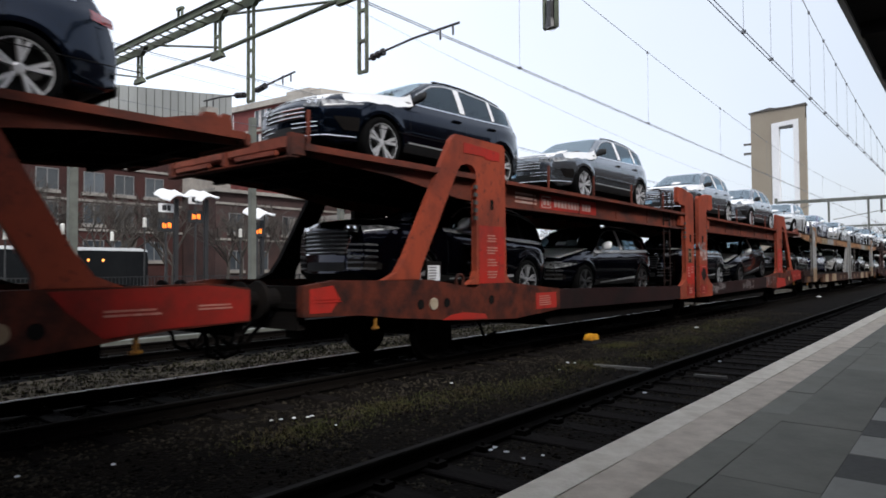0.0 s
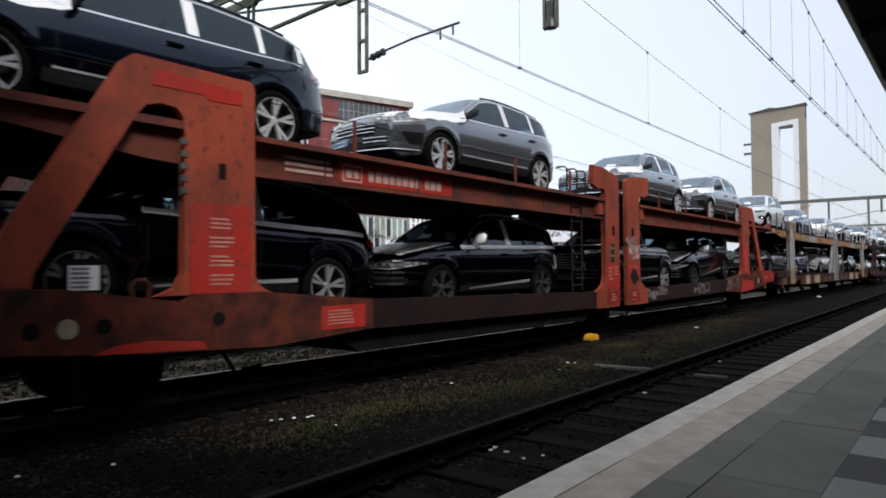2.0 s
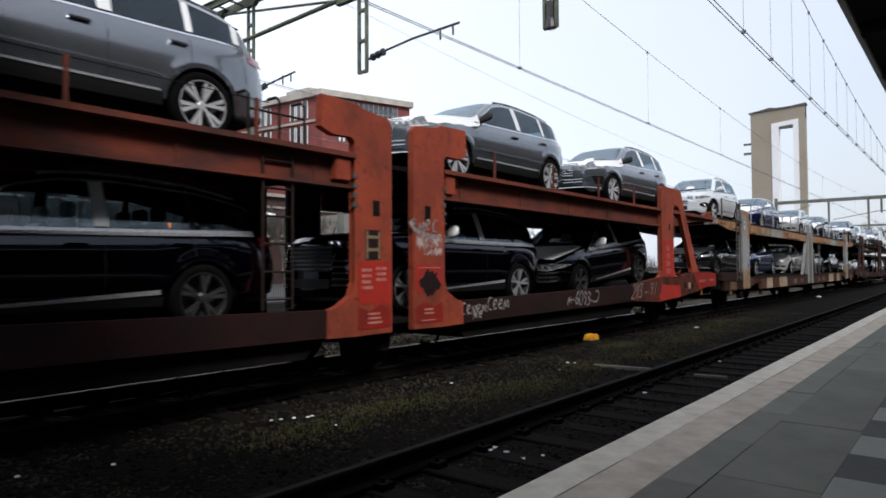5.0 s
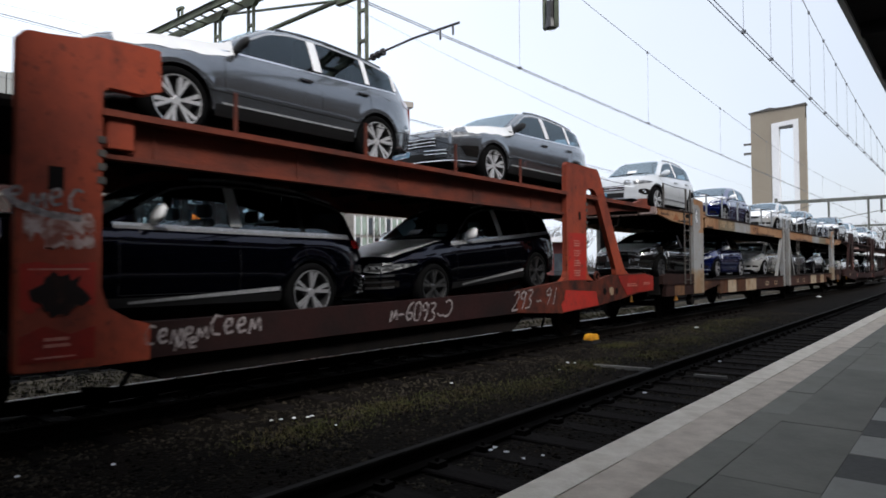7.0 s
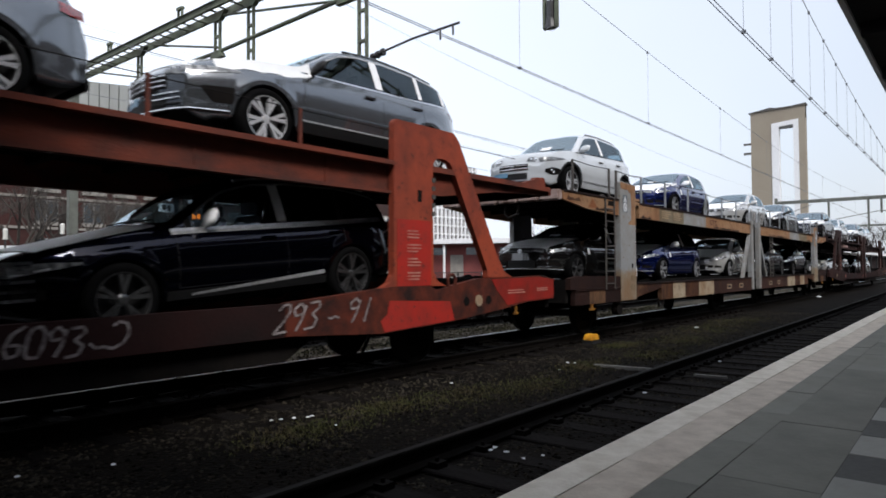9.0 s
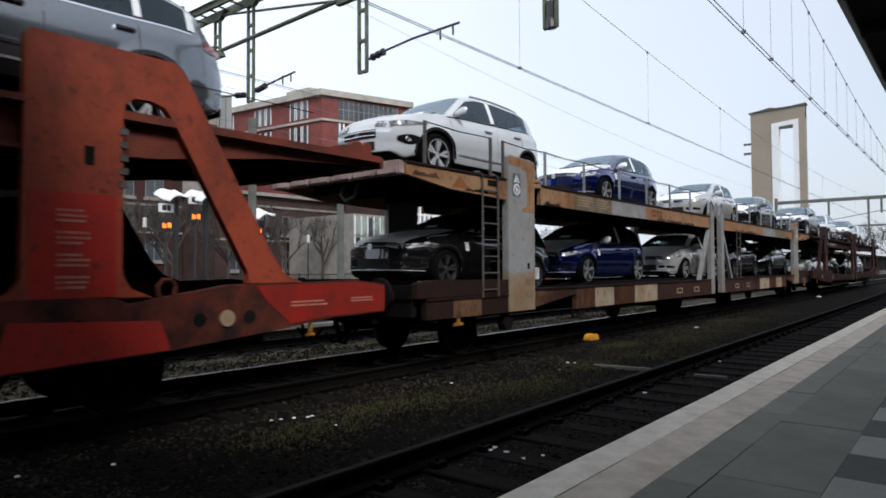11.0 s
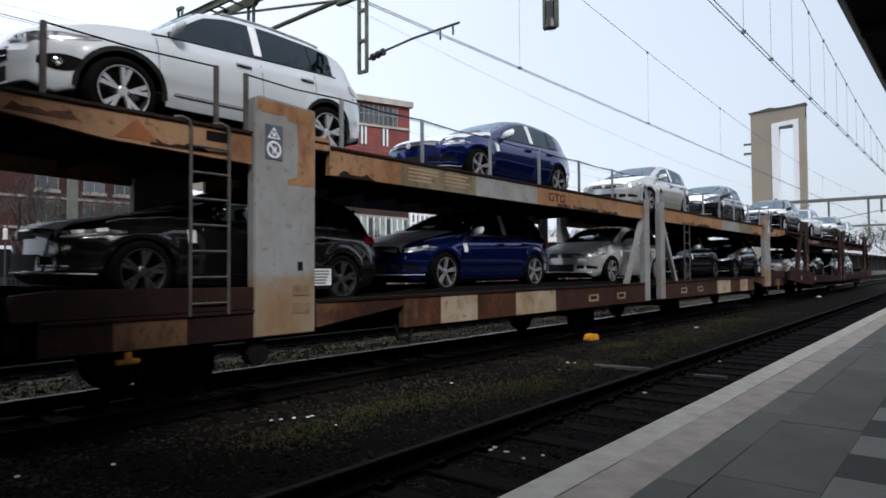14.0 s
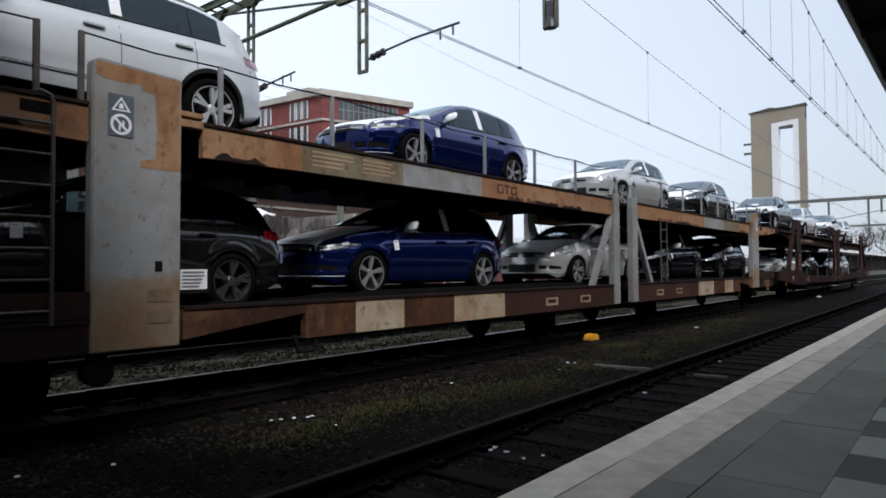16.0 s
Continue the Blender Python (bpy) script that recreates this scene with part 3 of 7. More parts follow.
def bars(bm, x, y0, y1, z0, z1, n, seed=1):
    """Rows of unreadable writing as plain bars."""
    rnd = random.Random(seed)
    h = (z1 - z0) / (2 * n - 1)
    for k in range(n):
        w = (y1 - y0) * rnd.uniform(0.72, 1.0)
        box(bm, x, x + 0.003, y0, y0 + w, z1 - 2 * k * h - h, z1 - 2 * k * h)
    return bm


def orange_half(w, f, front):
    """One of the two coupled halves; f maps a station along the half (0 at the outer end) to the wagon's y."""
    def fy(pts):
        return [(f(a), b) for a, b in pts]

    def fbox(bm, x0, x1, a, b, z0, z1):
        a, b = sorted((f(a), f(b)))
        box(bm, x0, x1, a, b, z0, z1)

    for sx in (-1, 1):
        xo, xi = sx * HALF, sx * (HALF - 0.1)
        # trestle of post, slanting leg and head, one cut plate
        bm = B()
        prism(bm, fy([(3.05, 1.4), (4.4, 1.4), (4.22, 1.47), (4.15, 1.58), (4.15, 3.6), (4.1, 3.66), (2.86, 3.66), (2.74, 3.56), (1.74, 1.82), (1.58, 1.6), (1.3, 1.5), (2.04, 1.5), (2.04, 1.64), (2.88, 3.1), (2.96, 3.21), (3.1, 3.25), (3.26, 3.24), (3.34, 3.17), (3.36, 3.06), (3.36, 1.62), (3.28, 1.48)]), xo, xi)
        # far-side plate is near-black in its colour, the shade below the deck painted in
        post = part("trestle", bm, ORANGE if sx > 0 else UNDER, w, "faded orange trestle plate" if sx > 0 else "trestle plate painted near-black for shade", bevel=0.01)
        bm = B()
        prism(bm, fy([(3.41, 1.42), (4.1, 1.42), (4.1, 2.32), (3.41, 2.32)]), xo + sx * 0.001, xo + sx * 0.006)
        part("red_panel", bm, RED, post, "bright red painted panel")
        if sx > 0:
            bm = B()
            a, b = sorted((f(3.62), f(3.9)))
            for k in range(4):
                bars(bm, xo + 0.008, a, b, 1.5 + k * 0.19, 1.61 + k * 0.19, 3, k)
            part("lettering", bm, MARK, post, "faded white lettering", kind="stuff")
            if front:
                bm = B()
                prism(bm, fy([(3.02, 3.4), (3.55, 3.41), (3.6, 3.36), (3.98, 3.38), (3.98, 3.52), (3.6, 3.54), (3.04, 3.56)]), xo + 0.002, xo + 0.007)
                part("red_panel", bm, RED, post)
            bm = B()
            sl = 3.72 if front else 3.6
            prism(bm, fy([(sl, 2.58), (sl + 0.08, 2.58), (sl + 0.08, 2.74), (sl, 2.74)]), xo + 0.001, xo + 0.006)
            part("slot", bm, NEAR_BLACK, post, "dark locking slot")
            for k in range(5):
                bm = B()
                box(bm, xo - 0.03, xo + 0.012, min(f(3.31), f(3.38)), max(f(3.31), f(3.38)), 2.4 + k * 0.12, 2.46 + k * 0.12)
                part("pin", bm, POST, post)
        # inner post with its bracket
        bm = B()
        prism(bm, fy([(12.56, 0.82), (13.22, 0.82), (13.22, 3.56), (13.16, 3.63), (12.72, 3.66), (12.62, 3.72), (12.02, 3.74), (12.0, 3.34), (12.2, 3.27), (12.5, 3.3), (12.56, 3.24), (12.56, 1.5), (12.5, 1.32), (12.3, 1.2), (12.1, 1.16), (12.1, 0.82)]), xo + sx * 0.004, xi)
        # far-side post also takes near-black, standing in for its shade
        post = part("end_post", bm, ORANGE if sx > 0 else UNDER, w, "orange end post with a bracket head" if sx > 0 else "end post painted near-black for shade", bevel=0.012)
        bm = B()
        fbox(bm, min(xo - sx * 0.012, xo - sx * 0.12), max(xo - sx * 0.012, xo - sx * 0.12), 12.26, 12.5, 2.74, 3.06)
        part("beam_seat", bm, ORANGE, w, bevel=0.012)
        bm = B()
        if front:
            prism(bm, fy([(12.6, 1.26), (12.7, 1.2), (12.8, 1.24), (12.95, 1.16), (13.05, 1.21), (13.18, 1.15), (13.18, 1.75), (12.6, 1.75)]), xo + sx * 0.005, xo + sx * 0.01)
        else:
            prism(bm, fy([(12.6, 1.34), (12.72, 1.4), (12.84, 1.3), (13.0, 1.38), (13.1, 1.3), (13.18, 1.36), (13.18, 1.71), (13.04, 1.73), (12.9, 1.7), (12.6, 1.73)]), xo + sx * 0.005, xo + sx * 0.01)
        part("red_panel", bm, RED, post)
        bm = B()
        prism(bm, fy([(12.6, 0.9), (13.18, 0.9), (13.18, 1.12), (13.0, 1.2), (12.8, 1.12), (12.6, 1.18)]), xo + sx * 0.005, xo + sx * 0.01)
        part("red_panel", bm, RED_WORN_SHADED, post)
        if sx > 0:
            bm = B()
            prism(bm, fy([(12.86, 2.33), (12.98, 2.33), (12.98, 2.53), (12.86, 2.53)]), xo + 0.005, xo + 0.009)
            part("slot", bm, NEAR_BLACK, post)
            bm = B()
            lo, hi = sorted((f(12.66), f(13.12)))
            if front:
                bars(bm, xo + 0.011, lo, lo + 0.2, 1.4, 1.66, 4, 9)
                bars(bm, xo + 0.011, lo + 0.25, hi, 1.5, 1.68, 3, 10)
                bars(bm, xo + 0.011, lo + 0.1, lo + 0.36, 0.96, 1.1, 3, 11)
            else:
                box(bm, xo + 0.011, xo + 0.014, lo, hi, 1.66, 1.675)
                bars(bm, xo + 0.011, lo + 0.12, lo + 0.34, 1.02, 1.1, 2, 12)
                box(bm, xo + 0.011, xo + 0.014, lo + 0.05, hi - 0.1, 0.93, 0.945)
            part("lettering", bm, MARK, post, kind="stuff")
            for k in range(4):
                bm = B()
                a, b = sorted((f(12.52), f(12.59)))
                box(bm, xo - 0.03, xo + 0.012, a, b, 2.42 + k * 0.12, 2.48 + k * 0.12)
                part("pin", bm, POST, post)
            if not front:
                rnd = random.Random(5)
                for c, wd, z0, h in ((0.2, 0.2, 1.98, 0.19), (0.45, 0.16, 2.02, 0.14), (0.36, 0.2, 1.88, 0.09)):
                    n = 14
                    top = [(lo - 0.04 + c + wd * (i / n - 0.5) * 2, z0 + h * rnd.uniform(0.35, 1.0)) for i in range(n + 1)]
                    low = [(lo - 0.04 + c + wd * (i / n - 0.5) * 2, z0 - h * rnd.uniform(0.0, 0.6)) for i in range(n, -1, -1)]
                    bm = B()
                    prism(bm, [(min(max(p, lo - 0.05), hi + 0.05), q) for p, q in top + low], xo + 0.0065, xo + 0.009 + 0.001 * c)
                    part("paint_smear", bm, SMEAR, post, "smeared pale paint scrawl")
                ring = [(lo + 0.24 + 0.25 * math.cos(a * 0.2618) * rnd.uniform(0.6, 1.05), 1.46 + 0.2 * math.sin(a * 0.2618) * rnd.uniform(0.6, 1.1)) for a in range(24)]
                bm = B()
                prism(bm, ring, xo + 0.0105, xo + 0.013)
                part("rust_patch", bm, BROWN, post, "blackened rust stain")
        # lower frame: swollen end plate, then the long sill
        bm = B()
        prism(bm, fy([(0.0, 1.1), (0.0, 1.46), (0.5, 1.52), (1.6, 1.5), (2.25, 1.5), (3.3, 1.34), (3.45, 1.42), (4.2, 1.42), (5.6, 1.3), (5.9, 1.28), (5.9, 0.9), (4.4, 0.82), (3.0, 0.88), (1.6, 1.0), (0.9, 1.08)]), xo + sx * 0.012, xi)
        fr = part("end_frame", bm, END, w, "scuffed end frame plate", bevel=0.01)
        for a in (2.03, 2.6, 3.72):
            bm = B()
            tube(bm, (xo + sx * 0.008, f(a), 1.16), (xo + sx * 0.016, f(a), 1.16), 0.07, 14)
            part("round_hole", bm, NEAR_BLACK, fr)
        if not front:
            bm = B()
            prism(bm, fy([(0.02, 1.12), (0.02, 1.44), (0.5, 1.5), (1.95, 1.48), (1.8, 1.3), (1.5, 1.05), (0.95, 1.1)]), xo + sx * 0.0125, xo + sx * 0.018)
            # darker red here carries the end panel's shade in its colour
            part("red_panel", bm, RED_WORN_SHADED, fr, "worn red end panel, painted darker as if shaded")
            bm = B()
            prism(bm, fy([(2.9, 0.9), (4.35, 0.835), (4.42, 0.98), (4.3, 1.06), (4.25, 1.24), (3.0, 1.18)]), xo + sx * 0.0125, xo + sx * 0.017)
            part("red_panel", bm, RED, fr)
        else:
            bm = B()
            prism(bm, fy([(0.1, 1.14), (0.1, 1.42), (0.45, 1.46), (0.55, 1.3), (0.42, 1.14)]), xo + sx * 0.0125, xo + sx * 0.016)
            part("red_panel", bm, RED, fr)
            bm = B()
            prism(bm, fy([(2.5, 0.915), (3.6, 0.87), (3.55, 0.95), (3.0, 1.0), (2.7, 0.98)]), xo + sx * 0.0125, xo + sx * 0.016)
            part("red_panel", bm, RED, fr)
        bm = B()
        tube(bm, (xo + sx * 0.012, f(2.3), 1.16), (xo + sx * 0.03, f(2.3), 1.16), 0.085, 16)
        part("round_marker", bm, CREAM, fr, "pale round marker plate")
        if front:
            bm = B()
            fbox(bm, min(xo + sx * 0.0125, xo + sx * 0.018), max(xo + sx * 0.0125, xo + sx * 0.018), 5.05, 5.75, 0.94, 1.22)
            part("red_panel", bm, RED, fr)
        if sx > 0:
            if front:
                bm = B()
                a, b = sorted((f(5.15), f(5.6)))
                bars(bm, xo + 0.019, a, b, 1.0, 1.17, 5, 3)
                part("lettering", bm, MARK, fr, kind="stuff")
            bm = B()
            if not front:
                a, b = sorted((f(0.9), f(1.5)))
                bars(bm, xo + 0.019, a, b, 1.24, 1.3, 2, 3)
            a, b = sorted((f(0.2), f(0.6)))
            bars(bm, xo + 0.019, a, b, 1.26, 1.31, 2, 5)
            part("lettering", bm, RED if front else MARK, fr, kind="stuff")
            bm = B()
            fbox(bm, xo - 0.05, xo - 0.01, 1.17, 1.22, 0.9, 1.06)
            fbox(bm, xo - 0.05, xo - 0.01, 1.13, 1.26, 0.88, 0.92)
            part("lashing_hook", bm, HOOK, fr, "yellow rope hook", bevel=0.012)
        bm = B()
        prism(bm, fy([(5.9, 0.9), (5.9, 1.27), (12.1, 1.17), (12.1, 0.84)]), xo, xi)
        part("sill", bm, SILL, w, "dark rust-red side sill")
        # upper side beam, an I section, and its thin tapered nose
        bm = B()
        fbox(bm, *sorted((xo + sx * 0.028, xo - sx * 0.18)), 4.15, 12.56, 3.03, 3.09)
        fbox(bm, *sorted((xo - sx * 0.05, xo - sx * 0.18)), 4.15, 12.56, 2.66, 2.7)
        x0, x1 = sorted((xo - sx * 0.13, xo - sx * 0.16))
        fbox(bm, x0, x1, 4.15, 12.56, 2.7, 3.03)
        for k in range(5):
            fbox(bm, *sorted((xo - sx * 0.112, xo - sx * 0.15)), 5.2 + k * 1.7, 5.23 + k * 1.7, 2.7, 3.02)
        bx, by = sorted((xo - sx * 0.1, xo - sx * 0.14))
        prism(bm, fy([(0.1, 2.98), (0.1, 3.1), (4.15, 3.09), (4.15, 2.66), (3.0, 2.72), (1.6, 2.9)]), bx, by)
        x0, x1 = sorted((xo - sx * 0.002, xo - sx * 0.14))
        fbox(bm, x0, x1, 0.06, 4.15, 3.03, 3.11)
        up = part("upper_beam", bm, RUST, w, "rust-red upper side beam")
        if sx > 0 and front:
            bm = B()
            fbox(bm, xo - 0.13, xo - 0.124, 5.45, 7.65, 2.73, 3.0)
            part("red_panel", bm, RED, up, "worn red sign panel on the beam")
            bm = B()
            bars(bm, xo - 0.122, f(4.63), f(5.4), 2.78, 2.96, 3, 12)
            part("lettering", bm, FADED, up, "worn white lettering", kind="stuff")
            bm = B()
            for q in ((5.5, 5.52, 2.75, 2.965), (5.81, 5.83, 2.75, 2.965), (5.52, 5.81, 2.75, 2.77), (5.52, 5.81, 2.945, 2.965), (5.56, 5.65, 2.8, 2.91), (5.69, 5.77, 2.8, 2.91)):
                box(bm, xo - 0.122, xo - 0.118, f(q[0]), f(q[1]), q[2], q[3])
            part("sign_emblem", bm, FADED, up, "worn white boxed emblem")
            y = 5.95
            for wd in (0.09, 0.1, 0.1, 0.09, 0.1, 0.1, 0.09, 0.1, 0.0, 0.1, 0.1, 0.1):
                if wd:
                    bm = B()
                    box(bm, xo - 0.122, xo - 0.119, f(y), f(y + wd), 2.785, 2.925)
                    part("sign_mark", bm, FADED, up)
                y += 0.128 if wd else 0.07
    # chequer-plate decks
    bm = B()
    fbox(bm, -HALF + 0.14, HALF - 0.14, 0.06, 13.42, 3.0, 3.06)
    prism(bm, fy([(0.06, 2.94), (0.06, 3.0), (4.0, 3.0), (4.0, 2.72), (2.4, 2.76)]), -0.5, -0.44)
    prism(bm, fy([(0.06, 2.94), (0.06, 3.0), (4.0, 3.0), (4.0, 2.72), (2.4, 2.76)]), 0.44, 0.5)
    part("upper_deck", bm, UNDER, w, "near-black upper deck plate")
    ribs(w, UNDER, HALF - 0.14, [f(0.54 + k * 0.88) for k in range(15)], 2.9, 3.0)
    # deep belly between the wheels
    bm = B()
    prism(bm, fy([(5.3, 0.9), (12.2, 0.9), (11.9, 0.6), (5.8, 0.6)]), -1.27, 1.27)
    part("belly_pan", bm, NEAR_BLACK, w, "black sunken belly of the frame")
    bm = B()
    fbox(bm, -HALF + 0.1, HALF - 0.1, 2.9, 13.42, 0.92, 0.98)
    prism(bm, fy([(0.0, 1.2), (0.0, 1.26), (1.6, 1.26), (2.9, 0.98), (2.9, 0.92), (1.6, 1.18)]), -HALF + 0.1, HALF - 0.1)
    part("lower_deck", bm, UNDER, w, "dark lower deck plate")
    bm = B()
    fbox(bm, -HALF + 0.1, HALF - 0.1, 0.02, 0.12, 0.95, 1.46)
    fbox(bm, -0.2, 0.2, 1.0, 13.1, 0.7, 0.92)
    part("centre_beam", bm, NEAR_BLACK, w, "near-black underframe beams")
    # loading tube and hinged flap at the outer end
    if front:
        for x0, x1 in ((-HALF + 0.04, -0.05), (0.05, HALF - 0.04)):
            bm = B()
            fbox(bm, x0, x1, -0.1, 0.06, 3.05, 3.2)
            part("end_flap", bm, FLAP_RED, w, "worn faded red hinged end flap", bevel=0.02)
            bm = B()
            fbox(bm, x0 + 0.25, x1 - 0.25, -0.16, -0.1, 2.97, 3.04)
            part("flap_lip", bm, FLAP_RED, w, bevel=0.015)
        bm = B()
        fbox(bm, -HALF + 0.04, HALF - 0.04, -0.14, 0.0, 2.93, 2.96)
        for x in (-HALF + 0.08, 0.0, HALF - 0.08):
            fbox(bm, x - 0.045, x + 0.045, -0.13, 0.08, 2.96, 3.22)
        part("flap_hinge", bm, RUST, w, bevel=0.01)
    else:
        bm = B()
        fbox(bm, -HALF + 0.04, HALF - 0.04, -0.04, 0.04, 2.97, 3.11)
        part("end_beam", bm, RUST, w, bevel=0.015)
    for sx in (() if front else (-1, 1)):
        bm = B()
        prism(bm, fy([(0.2, 3.1), (1.0, 3.1), (0.7, 3.18), (0.56, 3.2), (0.52, 3.25), (0.4, 3.26), (0.36, 3.21), (0.3, 3.27), (0.22, 3.26)]), sx * (HALF - 0.02), sx * (HALF - 0.12))
        part("flap_hinge", bm, RUST, w)
    # small stanchions with a rope
    for a in ((0.12, 5.63, 7.42, 9.27, 11.16) if front else (5.63, 7.42, 9.27, 11.16)):
        for sx in (-1, 1):
            bm = B()
            fbox(bm, sx * (HALF - 0.06) - 0.016, sx * (HALF - 0.06) + 0.016, a, a + 0.035, 3.06, 3.52)
            part("stanchion", bm, RUST, w)
    # buffers and coupling
    for sx in (-0.875, 0.875):
        bm = B()
        lathe(bm, [(0.0, 0.0), (0.0, 0.13), (0.28, 0.13), (0.3, 0.1), (0.46, 0.1), (0.48, 0.22), (0.52, 0.23), (0.53, 0.0)], 18)
        o = part("buffer", bm, NEAR_BLACK, w)
        o.matrix_basis = pose(sx, f(0.04), 1.3, 0, 0, -90 if front else 90)
    bm = B()
    tube(bm, (0, f(0.1), 1.25), (0, f(-0.55), 1.18), 0.045, 8)
    tube(bm, (0, f(-0.3), 1.2), (0.0, f(-0.42), 0.8), 0.03, 8)
    tube(bm, (0.3, f(0.1), 1.1), (0.28, f(-0.35), 0.85), 0.025, 8)
    part("coupling", bm, NEAR_BLACK, w)
    wheelset(w, f(3.05))
    # hanging brake gear
    for a in (4.0, 11.9):
        for sx in (-0.9, 0.9):
            bm = B()
            tube(bm, (sx, f(a), 0.9), (sx, f(a + 0.25), 0.5), 0.025, 6)
            tube(bm, (sx, f(a + 0.25), 0.5), (sx, f(a + 0.6), 0.55), 0.025, 6)
            part("brake_hanger", bm, NEAR_BLACK, w)


def ladder(w, x, y0, y1, z0, z1, mat, rungs=6, name="ladder", hook=0.0):
    bm = B()
    for y in (y0, y1):
        tube(bm, (x, y, z0), (x, y, z1), 0.018, 8)
        if hook:
            path(bm, [(x, y, z1), (x, y - hook * 0.15, z1 + 0.06), (x - 0.02, y - hook * 0.6, z1 + 0.09), (x - 0.06, y - hook, z1 + 0.08)], 0.018, 8)
    bars_z = [z0 + 0.12 + k * (z1 - z0 - 0.3) / max(1, rungs - 1) for k in range(rungs)]
    lad = part(name, bm, mat, w)
    data = None
    for z in bars_z:
        if data is None:
            bm = B()
            tube(bm, (x, y0, 0), (x, y1, 0), 0.014, 6)
            o = part("rung", bm, mat, lad)
            o.matrix_basis = pose(0, 0, z)
            data = o.data
        else:
            share("rung", data, lad, pose(0, 0, z))
    return lad


def end_gear(w, f, mat, z):
    """Hoses, coupling links, grab rails and steps hung on a wagon's end."""
    for x, drop in ((-0.42, 0.5), (0.4, 0.55), (0.62, 0.42)):
        bm = B()
        path(bm, [(x, f(0.3), z - 0.15), (x, f(0.05), z - 0.18), (x, f(-0.1), z - 0.32), (x * 0.9, f(-0.14), z - drop), (x * 0.8, f(-0.3), z - drop - 0.06), (x * 0.75, f(-0.42), z - drop + 0.06)], 0.026, 8)
        part("brake_hose", bm, NEAR_BLACK, w, "black rubber brake hose")
    for k in range(3):
        bm = B()
        y = -0.14 - 0.16 * k
        path(bm, [(-0.07, f(y), z - 0.1 - 0.05 * k), (-0.07, f(y - 0.18), z - 0.12 - 0.05 * k), (0.07, f(y - 0.18), z - 0.12 - 0.05 * k), (0.07, f(y), z - 0.1 - 0.05 * k), (-0.07, f(y), z - 0.1 - 0.05 * k)], 0.025, 8)
        part("coupling_link", bm, NEAR_BLACK, w)
    for sx in ((-1, 1) if mat is not BROWN else ()):
        x = sx * 1.3
        bm = B()
        path(bm, [(x + sx * 0.11, f(2.86), z + 0.18), (x + sx * 0.11, f(2.84), z + 0.3), (x + sx * 0.11, f(2.89), z + 0.36), (x + sx * 0.11, f(2.97), z + 0.36), (x + sx * 0.11, f(3.02), z + 0.3), (x + sx * 0.11, f(3.0), z + 0.18)], 0.025, 8)
        part("lashing_ring", bm, mat, w)


def orange_wagon(m):
    w = holder("car_transport_wagon", m, "orange-red double-deck car transport wagon with worn paint", "railway wagon", "wagons of the train")
    orange_half(w, lambda a: a + 0.07 * min(1, max(0, (a - 6) / 6)), True)
    orange_half(w, lambda a: 26.92 - a, False)
    end_gear(w, lambda a: a, END, 1.2)
    end_gear(w, lambda a: 26.92 - a, END, 1.2)
    wheelset(w, 13.46)
    bm = B()
    box(bm, HALF + 0.005, HALF + 0.009, 12.8, 13.06, 1.77, 2.15)
    plate = part("worn_plate", bm, BROWN, w, "dark worn sign plate")
    for y0, y1, z0, z1 in ((12.81, 12.84, 1.78, 2.14), (13.02, 13.05, 1.78, 2.14), (12.84, 13.02, 1.88, 1.92), (12.84, 13.02, 2.04, 2.08)):
        bm = B()
        box(bm, HALF + 0.0095, HALF + 0.012, y0, y1, z0, z1)
        part("plate_stripe", bm, TAN, plate)
    ladder(w, HALF - 0.1, 11.35, 11.75, 1.2, 3.05, BROWN)
    bm = B()
    for y in (11.15, 11.55, 11.9):
        path(bm, [(HALF - 0.08, y, 3.06), (HALF - 0.08, y, 3.55), (HALF - 0.14, y, 3.6), (HALF - 0.3, y, 3.6)], 0.018)
    tube(bm, (HALF - 0.08, 11.15, 3.4), (HALF - 0.08, 11.9, 3.4), 0.014)
    part("guard_hoop", bm, BROWN, w)
    bm = B()
    for sx in (-1, 1):
        tube(bm, (sx * (HALF - 0.06), 1.05, 3.5), (sx * (HALF - 0.06), 11.4, 3.5), 0.006, 5)
        tube(bm, (sx * (HALF - 0.06), 15.4, 3.5), (sx * (HALF - 0.06), 25.8, 3.5), 0.006, 5)
    part("safety_rope", bm, NEAR_BLACK, w)
    bm = B()
    box(bm, HALF - 0.16, HALF - 0.14, 2.32, 2.66, 1.44, 1.76)
    s = part("label_holder", bm, NEAR_BLACK, w)
    bm = B()
    box(bm, HALF - 0.138, HALF - 0.134, 2.36, 2.62, 1.48, 1.7)
    part("paper_label", bm, PAPER, s, "white consignment paper")
    bm = B()
    bars(bm, HALF - 0.133, 2.38, 2.58, 1.5, 1.68, 5, 4)
    part("label_print", bm, WINDOW_GREY, s, kind="stuff")
    return w


